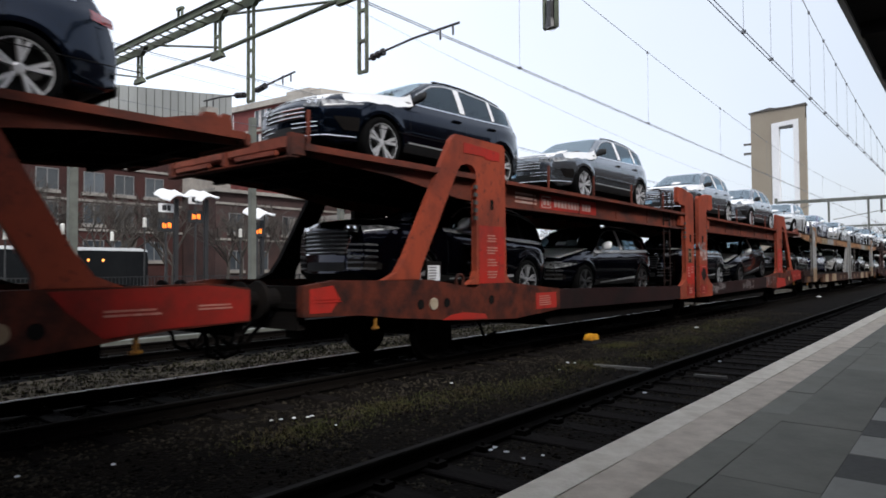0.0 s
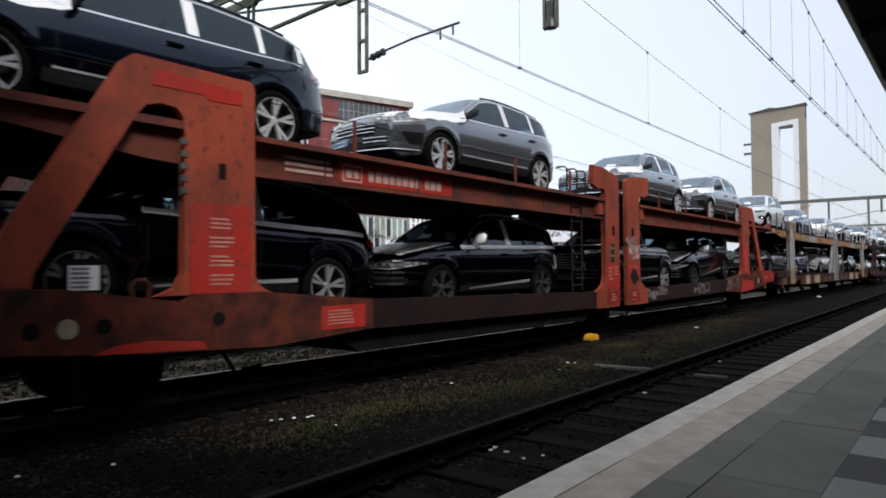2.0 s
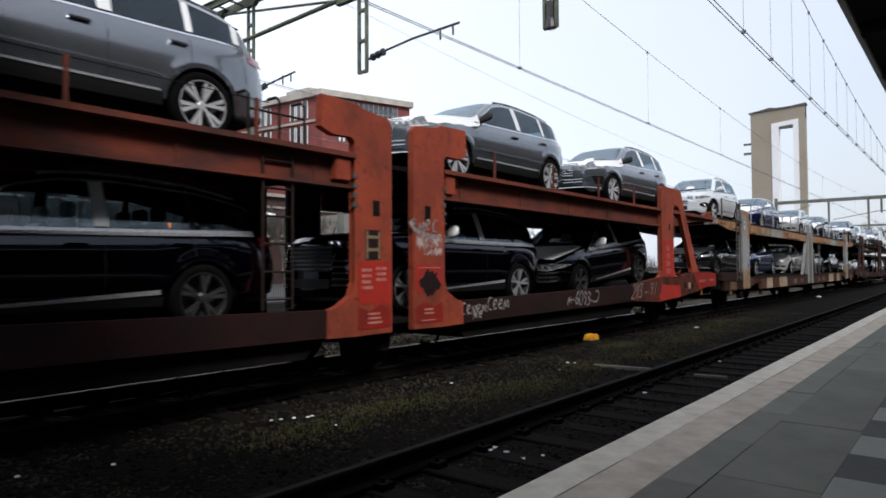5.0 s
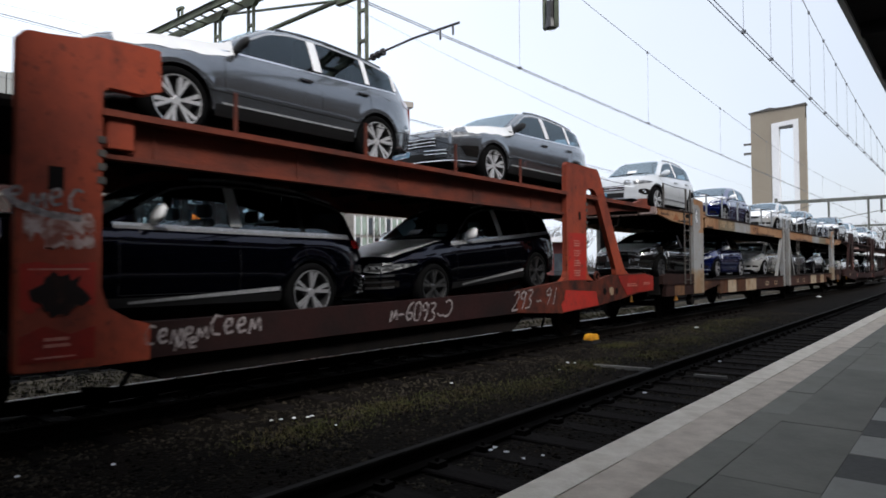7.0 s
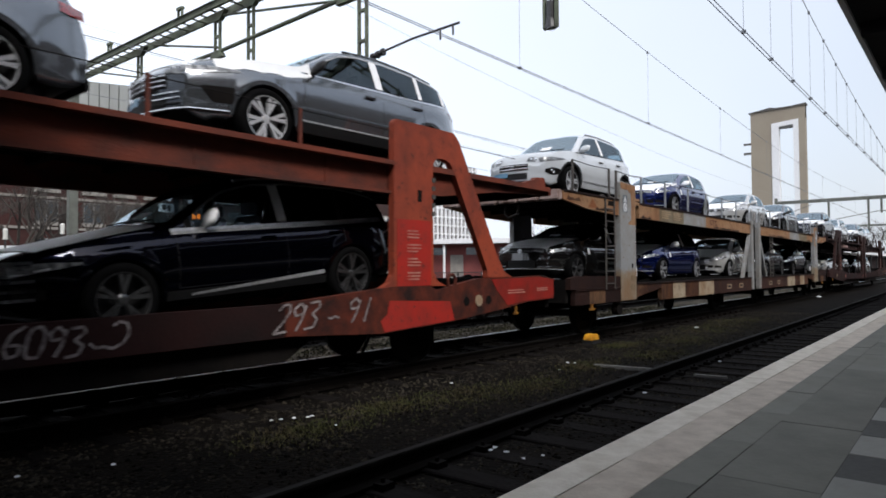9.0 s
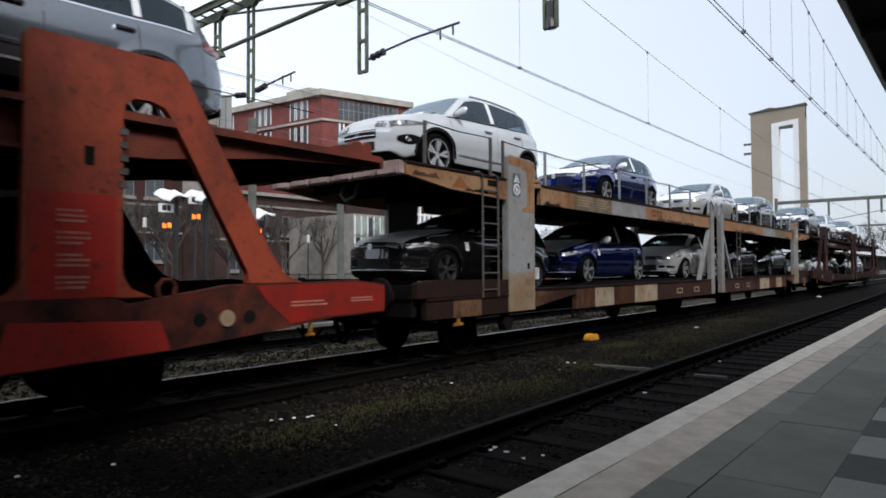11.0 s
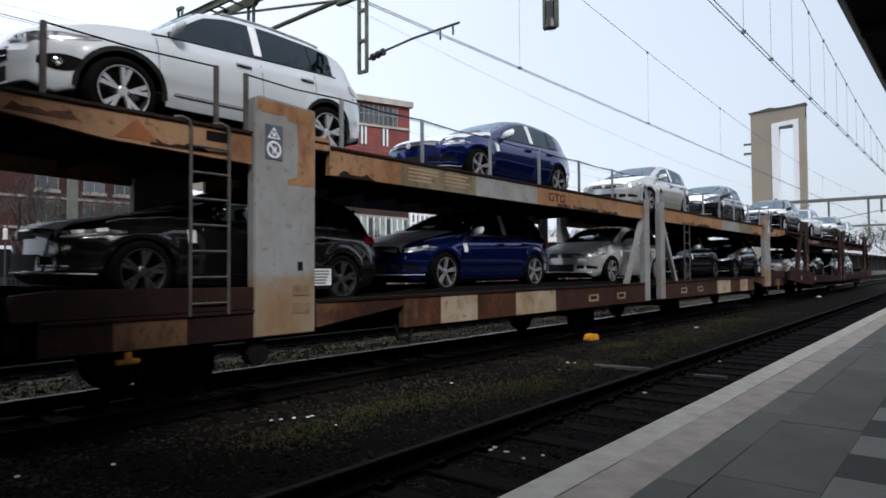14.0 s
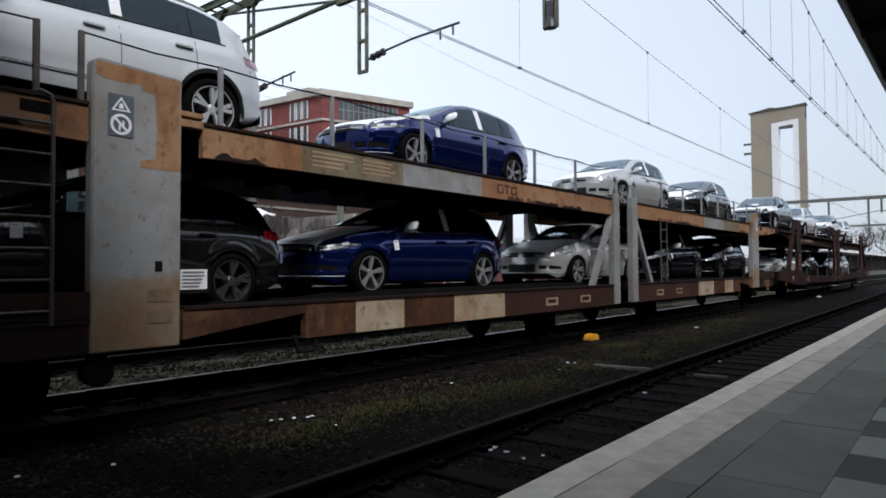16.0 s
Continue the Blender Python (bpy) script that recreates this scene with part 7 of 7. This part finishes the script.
def gate_tower():
    t = holder("gate_tower", pose(0, 165, 0), "tall tan slab tower with a white-lined opening through it", "building")
    bm = B()
    box(bm, -40.9, -36.4, 0, 1.4, 0, 38.05)
    box(bm, -30.76, -29.35, 0, 1.4, 0, 38.35)
    prism(bm, [(-40.9, 34.9), (-36.4, 34.9), (-30.76, 35.35), (-29.35, 35.35), (-29.35, 38.36), (-40.9, 38.06)], 0.01, 1.39, "y")
    part("wall", bm, TOWER, t)
    bm = B()
    box(bm, -36.4, -34.86, -0.15, 1.5, 0, 34.0)
    box(bm, -31.85, -30.76, -0.15, 1.5, 0, 34.4)
    prism(bm, [(-36.4, 33.85), (-30.76, 34.3), (-30.76, 35.35), (-36.4, 34.9)], -0.16, 1.5, "y")
    part("white_reveal", bm, WHITE_METAL, t, "white lining of the opening")
    bm = B()
    box(bm, -34.86, -31.85, -0.05, 1.2, 33.6, 33.9)
    part("shadow_gap", bm, ROOF, t, "dark strip under the lintel")
    bm = B()
    prism(bm, [(-41.3, 38.05), (-38.5, 38.4), (-36.6, 38.75), (-35.5, 38.45), (-32, 38.45), (-29.2, 38.75), (-29.2, 38.35), (-41.3, 37.98)], -0.3, 1.7, "y")
    part("roof", bm, ROOF, t)
    bm = B()
    box(bm, -42.6, -40.9, 0.2, 0.8, 28.3, 28.8)
    box(bm, -42.6, -40.9, 0.2, 0.8, 30.6, 31.0)
    part("bracket", bm, ROOF, t)
    return t


def bus():
    b = holder("city_bus", pose(-43.5, 0, 0.12), "white-roofed city bus parked at the bus station", "bus")
    bm = B()
    prism(bm, [(4.0, 0.35), (4.0, 2.9), (4.15, 3.0), (20.8, 3.0), (21.25, 2.85), (21.4, 2.3), (21.35, 0.4), (20.9, 0.3)], -2.5, 0)
    part("body", bm, BUS_GLASS, b, bevel=0.06)
    bm = B()
    prism(bm, [(3.98, 2.8), (3.98, 2.92), (4.15, 3.02), (20.8, 3.02), (21.27, 2.87), (21.35, 2.8)], -2.52, 0.02)
    part("roof", bm, BUS_WHITE, b, "white bus roof", bevel=0.02)
    bm = B()
    box(bm, 0.0, 0.02, 4.3, 14.6, 1.2, 2.55)
    part("window_strip", bm, BUS_GLASS, b)
    for k in range(5):
        bm = B()
        box(bm, 0.0, 0.022, 14.9 + k * 1.25, 16.0 + k * 1.25, 0.9 if k % 2 else 1.2, 2.5)
        part("window", bm, BUS_GLASS, b)
    bm = B()
    box(bm, 0.0, 0.015, 4.0, 21.2, 0.4, 1.1)
    part("skirt", bm, BUS_GLASS, b)
    for y, z in ((17.5, 2.2), (18.4, 2.2)):
        bm = B()
        tube(bm, (0.02, y, z), (0.06, y, z), 0.09, 10)
        part("lamp", bm, LAMP_GLOW, b, "glowing amber lamp")
    for y in (6.2, 18.5):
        bm = B()
        lathe(bm, [(-0.25, 0.0), (-0.25, 0.45), (0.01, 0.47), (0.03, 0.3), (0.03, 0.0)], 18)
        o = part("wheel", bm, TYRE, b)
        o.matrix_basis = pose(0, y, 0.36)
    return b


def bus_stop(x, y, h, n, label):
    s = holder("bus_stop_shelter", pose(x, y, 0.12), label, "bus stop", "bus stops")
    bm = B()
    box(bm, -0.11, 0.11, -0.11, 0.11, 0, h - 0.3)
    part("pillar", bm, BLACK, s)
    for k in range(n):
        bm = B()
        y0 = -1.4 + k * 1.7
        rows = []
        for i in range(9):
            t = i / 8
            yy = y0 + 1.25 * t + 0.5
            z = h - 0.55 + 0.5 * t + 0.16 * math.sin(t * math.pi * 1.6)
            rows.append([(-0.9, yy, z + 0.5), (0.2, yy, z + 0.12), (1.0, yy, z - 0.05)])
        sheet(bm, rows)
        sheet(bm, [[(p[0], p[1], p[2] + 0.05) for p in r] for r in rows])
        part("canopy", bm, FRAME_WHITE, s, "white wavy canopy", smooth=True)
    return s


def departure_display(x, y, z, label):
    d = holder("departure_display", pose(x, y, 0.12), label, "display", "departure displays")
    bm = B()
    tube(bm, (0, 0, 0), (0, 0, z + 0.6), 0.07, 8)
    part("pole", bm, BLACK, d)
    bm = B()
    box(bm, -0.1, 0.12, -0.46, 0.46, z - 0.36, z + 0.36)
    cs = part("case", bm, BLACK, d, bevel=0.02)
    bm = B()
    for a, lo, hi in ((-0.28, -0.2, 0.16), (-0.12, -0.2, 0.1), (0.1, -0.16, 0.2), (0.24, -0.2, 0.18)):
        box(bm, 0.12, 0.13, a * 0.8 - 0.04, a * 0.8 + 0.04, z + lo * 0.75, z + hi * 0.75)
    part("glowing_digits", bm, AMBER, cs, "glowing amber bars")
    bm = B()
    box(bm, -0.03, 0.03, -0.45, 0.45, z + 0.75, z + 1.25)
    sg = part("sign_plate", bm, FRAME_WHITE, d)
    bm = B()
    box(bm, 0.031, 0.036, -0.25, 0.0, z + 0.85, z + 1.15)
    box(bm, 0.031, 0.036, 0.06, 0.25, z + 0.85, z + 1.15)
    part("sign_bars", bm, BLACK, sg)
    return d


def street_lamp(x, y, h):
    s = holder("street_lamp", pose(x, y, 0.12), "slim dark lamp post with a white cylindrical lantern", "street lamp", "lamps of the square")
    bm = B()
    tube(bm, (0, 0, 0), (0, 0, h - 0.66), 0.06, 8, 0.045)
    part("post", bm, BLACK, s)
    bm = B()
    tube(bm, (0, 0, h - 0.68), (0, 0, h - 0.62), 0.13, 12)
    tube(bm, (0, 0, h - 0.62), (0, 0, h - 0.16), 0.11, 12, 0.12)
    tube(bm, (0, 0, h - 0.16), (0, 0, h - 0.08), 0.13, 12, 0.05)
    part("lantern", bm, LIGHT_WHITE, s)
    return s


def bare_tree(x, y, h, seed, label, base=0.1):
    rnd = random.Random(seed)
    t = holder("bare_tree", pose(x, y, base), label, "tree", "bare trees")
    trunk, twigs = B(), B()

    def grow(p, d, ln, r, depth):
        q = p + d * ln
        tube(trunk if depth < 2 else twigs, p, q, r, 6 if depth < 2 else 4, r * 0.7, caps=False)
        if depth >= 5:
            return
        for _ in range(3 if depth else 5):
            a = Vector((rnd.uniform(-1, 1), rnd.uniform(-1, 1), rnd.uniform(-0.1, 0.8))).normalized()
            nd = (d * rnd.uniform(0.5, 0.9) + a * rnd.uniform(0.5, 0.9)).normalized()
            grow(p + d * ln * rnd.uniform(0.6, 1.0), nd, ln * rnd.uniform(0.62, 0.8), r * 0.55, depth + 1)

    grow(Vector((0, 0, 0)), Vector((0.03, 0.02, 1)).normalized(), h * 0.33, h * 0.02, 0)
    part("trunk", trunk, BARK, t)
    part("crown", twigs, BARK, t, "bare leafless twigs")
    return t


def fence(x, y0, y1, h):
    f = holder("railing_fence", pose(x, 0, 0.1), "dark steel railing fence along the tracks", "fence")
    n = int((y1 - y0) / 2.5)
    bm = B()
    box(bm, -0.03, 0.03, -0.03, 0.03, 0, h)
    p = part("post", bm, BLACK, f)
    p.matrix_basis = pose(0, y0, 0)
    for k in range(1, n + 1):
        share("post", p.data, f, pose(0, y0 + 2.5 * k, 0))
    bm = B()
    for z in (0.25, h - 0.05):
        box(bm, -0.02, 0.02, y0, y0 + 2.5 * n, z - 0.02, z + 0.02)
    part("rail", bm, BLACK, f)
    bm = B()
    for k in range(n * 18):
        y = y0 + 0.139 * k
        box(bm, -0.008, 0.008, y - 0.008, y + 0.008, 0.25, h - 0.05)
    tagged(part("bars", bm, BLACK, f), kind="stuff")
    return f


# ---- the place ----
build_ground()
build_track(NEAR_X + 0.05, -14, 160, 60, "empty railway track beside the platform with old wooden sleepers", 0.55, RAIL_DULL_DARKENED)
build_track(TRACK_X, -14, 160, 40, "railway track with bright worn rails under the train")
build_track(THIRD_X, -14, 160, 40, "railway track with dull rails beyond the train", 0.0, RAIL_DULL_DARKENED)
scatter_stones()
build_platform()
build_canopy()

gantry(9.2, "grey-green lattice gantry carrying the overhead lines")
catenary(TRACK_X, 5.87, 9.2, 8.63, 1.37, "paired contact wires and messenger wire over the train", first=4.6, drop=6.95)
catenary(NEAR_X, 5.3, 9.2, 7.92, 1.98, "paired contact wires and messenger wire over the empty track", first=1.97, drop=1.75)
catenary(-12.05, 5.8, 9.2, 8.4, 1.3, "contact wire and messenger wire over the third track", False, drop=300)
catenary(-16.0, 5.8, 9.2, 6.75, 0.2, "contact wire and messenger wire over the outer track", False, drop=300)
catenary(-21.4, 8.95, 9.2, 9.4, 0.6, "feeder wires carried along the gantry", False, drop=200)
far_gantry(78, 8.4, -17.0, 4.0, [(-11.9, 4.6), (-8.4, 4.4), (-7.3, 7.0), (-3.0, 5.2)])
far_gantry(135, 8.6, -24.0, 4.0, [(-12.0, 4.6), (-8.4, 4.4)])
for k, (mx, my, mh) in enumerate(((-24.0, 16.3, 8.2), (-24.0, 21.3, 6.5))):
    bm = B()
    box(bm, mx - 0.13, mx + 0.13, my - 0.13, my + 0.13, 0.05, mh)
    tagged(part("line_mast", bm, CONCRETE, bevel=0.02), "plain pale concrete mast beside the tracks", "mast")

brick_block("brick_building", "long red brick building with pale stone bands and paired windows", -80, -64, -30, 35.0, 14.2, BRICK_OLD, (8.1, 5.35, 11.4),
            (8.95, 6.0, 2.6), (-4, 0.6, 5.2, 9.6, 13.0, 17.2, 22.2, 26.2, 29.0, 32.0), (1.9, 1.95))
brick_block("brick_building", "brown brick building with a grey frieze and bare windows", -80, -58, 35.2, 60, 9.4, BRICK_DARK, (8.2, 4.6), (5.4, 1.6), (37.5, 40.5, 44, 47.5, 51, 54.5), (1.7, 2.0))
ribbed_building()
brick_tower_block()
grid_building()
pavilion()
gate_tower()
bus()
bus_stop(-36, 19.3, 6.0, 1, "dark bus stop pillar under a white wavy canopy")
bus_stop(-36, 21.2, 6.1, 1, "dark bus stop pillar with a wide white wavy canopy")
bus_stop(-36, 25.2, 5.3, 1, "bus stop pillar with a curved white canopy")
departure_display(-35.8, 18.6, 4.1, "dark departure display with glowing amber figures")
departure_display(-35.8, 20.4, 4.7, "dark departure display with glowing amber figures on a tall pole")
departure_display(-35.8, 24.7, 4.0, "narrow departure display with glowing amber figures")
for x, y, h in ((-40, 14.7, 4.3), (-40, 19.4, 4.9), (-40, 11.9, 3.9), (-44.5, 19.4, 4.2), (-40, 26.2, 4.5), (-40, 27.0, 3.7), (-40, 32.2, 4.3), (-40, 21.5, 5.6)):
    street_lamp(x, y, h)
for k, (x, y, h) in enumerate(((-50, 22.5, 9.5), (-52, 27.0, 9.0), (-50, 15.5, 10.0), (-52, 36.0, 9.0), (-48, 31.5, 9.0), (-50, 42.0, 8.5), (-47, 46, 8.0), (-43, 74, 8.5), (-44, 84, 9), (-43, 96, 8.5), (-47, 19.5, 8.0), (-48, 25.5, 8.5), (-46, 29.0, 8.0), (-46, 34.5, 8.0), (-47, 12.0, 8.5), (-50, 18.5, 9.5), (-53, 24.5, 9.0), (-22, 150, 13), (-17, 145, 12), (-13, 158, 13), (-26, 170, 13))):
    bare_tree(x, y, h, 30 + k, "bare winter tree with thin dark branches")
fence(-25.5, 0, 60, 1.35)

# far hedge of bare woods beyond the tracks
rnd = random.Random(8)
verts, faces = [], []
for k in range(5200):
    x, y, z = rnd.uniform(-170, 40), 235 + rnd.uniform(-6, 6), 0
    h = rnd.uniform(2, 7.5) + 2.2 * noise.noise(Vector((x * 0.07, 0, 0)))
    w = rnd.uniform(0.03, 0.12)
    dx = rnd.uniform(-1.2, 1.2)
    i = len(verts)
    verts += [(x - w, y, 0), (x + w, y, 0), (x + dx, y, max(1.5, h))]
    faces.append((i, i + 1, i + 2))
me = bpy.data.meshes.new("far_woods")
me.from_pydata(verts, [], faces)
me.materials.append(BARK)
tagged(new("far_woods", me), "low grey belt of leafless woods on the horizon", "woods", kind="stuff")

# far platform roof and shed beside the line
bm = B()
box(bm, -21.0, -14.0, 93, 190, 3.55, 3.95)
o = tagged(part("station_roof", bm, WHITE_METAL), "long white-edged platform roof in the distance", "roof")
bm = B()
box(bm, -17.2, -16.9, 93.2, 189, 0.0, 3.55)
part("back_wall", bm, BRICK_DARK, o, "dark wall under the platform roof")
bm = B()
box(bm, -16.9, -14.2, 93.2, 189, 0.0, 0.75)
part("low_platform", bm, SLAB_DARK, o)
for k in range(12):
    bm = B()
    box(bm, -14.5, -14.3, 95 + 8 * k, 95.2 + 8 * k, 0.75, 3.55)
    part("column", bm, BLACK, o)

# small things on the ballast
bm = B()
prism(bm, [(-0.17, 0), (0.17, 0), (0.17, 0.05), (0.13, 0.11), (0.08, 0.13), (-0.08, 0.13), (-0.13, 0.11), (-0.17, 0.05)], -0.1, 0.1)
o = tagged(part("track_marker", bm, YELLOW, bevel=0.012), "small bright yellow marker lying beside the rail", "marker")
o.matrix_basis = pose(-6.33, 12.6, 0.13)
bm = B()
box(bm, -0.19, 0.19, -0.13, 0.13, 0.0, 0.1)
o = tagged(part("marker_base", bm, BLACK, bevel=0.01), "dark block under the yellow marker", "marker")
o.matrix_basis = pose(-6.33, 12.6, 0.035, 0, 0, 90)
bm = B()
box(bm, -0.6, 0.6, -0.05, 0.05, 0, 0.05)
o = tagged(part("cable_duct", bm, JOINT, bevel=0.01), "pale cable duct lying across the ballast", "cable duct")
o.matrix_basis = pose(-4.15, 9.6, 0.075, 0, 0, 8)
bm = B()
box(bm, -0.22, 0.22, -0.035, 0.035, 0, 0.03)
o = tagged(part("cable_duct", bm, JOINT, bevel=0.006), "short pale duct piece between the rails", "cable duct")
o.matrix_basis = pose(-2.95, 9.5, 0.1, 0, 0, 8)
rnd = random.Random(21)


def litter(x, y, s, label="crumpled scrap of white paper litter"):
    bm = B()
    n = 9
    ring = [(math.cos(6.283 * k / n) * s * rnd.uniform(0.6, 1.1), math.sin(6.283 * k / n) * s * rnd.uniform(0.5, 1.0)) for k in range(n)]
    c = bm.verts.new((0, 0, s * 0.5))
    v = [bm.verts.new((a, b, s * rnd.uniform(0.0, 0.35))) for a, b in ring]
    u = [bm.verts.new((a * 0.5, b * 0.5, 0.0)) for a, b in ring]
    for k in range(n):
        bm.faces.new((c, v[k], v[(k + 1) % n]))
        bm.faces.new((v[k], u[k], u[(k + 1) % n], v[(k + 1) % n]))
    bm.faces.new(u[::-1])
    o = tagged(part("paper_scrap", bm, PAPER), label, "litter", "litter on the ballast")
    o.matrix_basis = pose(x, y, ground_height(x, y) + 0.03)


for x, y, s in [(-5.58, 4.02, 0.03), (-5.54, 4.11, 0.03), (-5.48, 4.23, 0.03), (-5.38, 4.33, 0.03), (-5.39, 4.39, 0.03), (-5.58, 1.76, 0.03), (-5.32, 2.34, 0.03), (-4.88, 4.27, 0.02), (-5.56, 16.86, 0.07), (-3.3, 4.7, 0.04), (-3.29, 4.62, 0.03), (-3.14, 4.65, 0.03), (-2.92, 4.57, 0.025), (-2.83, 4.74, 0.02), (-5.46, 6.81, 0.03), (-5.09, 9.3, 0.04), (-5.0, 9.36, 0.03), (-4.86, 8.62, 0.02), (-3.27, 7.94, 0.03), (-3.34, 11.25, 0.04), (-6.28, 37.8, 0.14)]:
    litter(x, y, s)

# ---- the train ----
W1 = orange_wagon(pose(TRACK_X, 4.7, 0))
moving = [W1]
w0 = copy_thing(W1, pose(TRACK_X, -22.9, 0))
w3 = copy_thing(W1, pose(TRACK_X, 59.9, 0))
# swap the end wagon's paints for one darker tone, its dimness painted in
for o in w3.children_recursive:
    if o.type == "MESH" and o.material_slots[0].material in (ORANGE, RED, RED_WORN_SHADED, RUST, END, SMEAR):
        o.material_slots[0].link = "OBJECT"
        o.material_slots[0].material = FAR_DIM
tagged(w3, "dull brown-red double-deck car transport wagon at the train's end")
chalk_marks(W1)
G1 = ochre_wagon(pose(TRACK_X, 32.0, 0))
moving += [w0, w3, G1]

LOAD = [
    # model, paint, label, film, spokes, blue film, places (y of the front axle, z, pitch)
    ("large_suv", "navy", "dark navy suv with white film over its bonnet", True, 5, False, [(6.515, 3.065, 0), (-0.94, 3.065, 0), (61.7, 3.065, 0)]),
    ("large_suv", "grey", "graphite grey suv with white film over its bonnet", True, 6, True, [(12.61, 3.065, 0), (20.03, 3.065, 0), (25.83, 3.065, 0), (75.0, 3.065, 0)]),
    ("tall_suv", "black", "large blue-black suv with a tall chrome grille", True, 5, False, [(7.25, 1.18, 2.4), (18.8, 0.985, 0)]),
    ("sloped_suv", "black", "blue-black suv with pale film over its sloping bonnet", True, 5, False, [(12.57, 0.985, 0), (24.2, 1.0, -4.3)]),
    ("compact_suv", "white", "white compact suv with silver wheels", False, 5, True, [(33.37, 3.085, 0), (67.9, 3.065, 0), (80.6, 3.065, 0)]),
    ("hatchback", "blue", "bright blue hatchback with white film over its bonnet", True, 5, True, [(39.365, 3.07, 0)]),
    ("hatchback", "blue", "bright blue hatchback with dull film over its bonnet", True, 5, False, [(38.42, 1.28, 0)]),
    ("hatchback", "silver", "silver-white hatchback car with film over its bonnet", True, 5, False, [(46.76, 3.075, 0), (44.46, 1.27, 0), (63.2, 1.0, 0), (78.8, 1.0, 0)]),
    ("hatchback", "dark", "dark grey hatchback with pale film over its bonnet", True, 5, False, [(33.57, 1.32, 2.4), (52.6, 3.085, 0)]),
    ("hatchback", "black", "blue-black hatchback on the lower deck", False, 5, False, [(49.4, 1.25, 0), (54.3, 1.235, 0), (68.2, 1.0, 0), (73.6, 1.0, 0)]),
]
for model, paint, label, film, spokes, bf, places in LOAD:
    first = build_car(model, paint, label, film, spokes, bf)
    for k, (y, z, pitch) in enumerate(places):
        m = pose(TRACK_X, y, z, -pitch, 0, 0)
        if k == 0:
            first.matrix_basis = m
            moving.append(first)
        else:
            moving.append(copy_thing(first, m))

# metres that the train has run towards the camera
RUN = [(0, 0), (1, 2.39), (2, 4.775), (3, 7.125), (4, 9.45), (6.5, 15.38), (7.5, 17.75), (8.5, 20.09), (9, 21.25), (10.25, 24.05), (11.5, 26.55), (12, 27.43), (12.5, 28.27),
       (13, 29.07), (13.5, 29.8), (14, 30.44), (14.5, 31.0), (15, 31.46), (15.5, 31.83), (16, 32.09)]


def motions():
    for ob in moving:
        m = ob.matrix_basis.copy()
        walk(ob, [(t, Matrix.Translation((0, -s, 0)) @ m) for t, s in RUN])
    turns = []
    n = 66
    for k in range(n + 1):
        s = RUN[-1][1] * k / n
        for (ta, sa), (tb, sb) in zip(RUN, RUN[1:]):
            if s <= sb + 1e-9:
                t = ta + (tb - ta) * (s - sa) / (sb - sa)
                break
        turns.append((t, s))
    turns[-1] = (16.0, RUN[-1][1])
    for ob in moving:
        for c in ob.children:
            if c.name.startswith("wheelset"):
                m = c.matrix_basis.copy()
                walk(c, [(t, m @ pose(0, 0, 0, math.degrees(s / 0.42), 0, 0)) for t, s in turns])


motions()
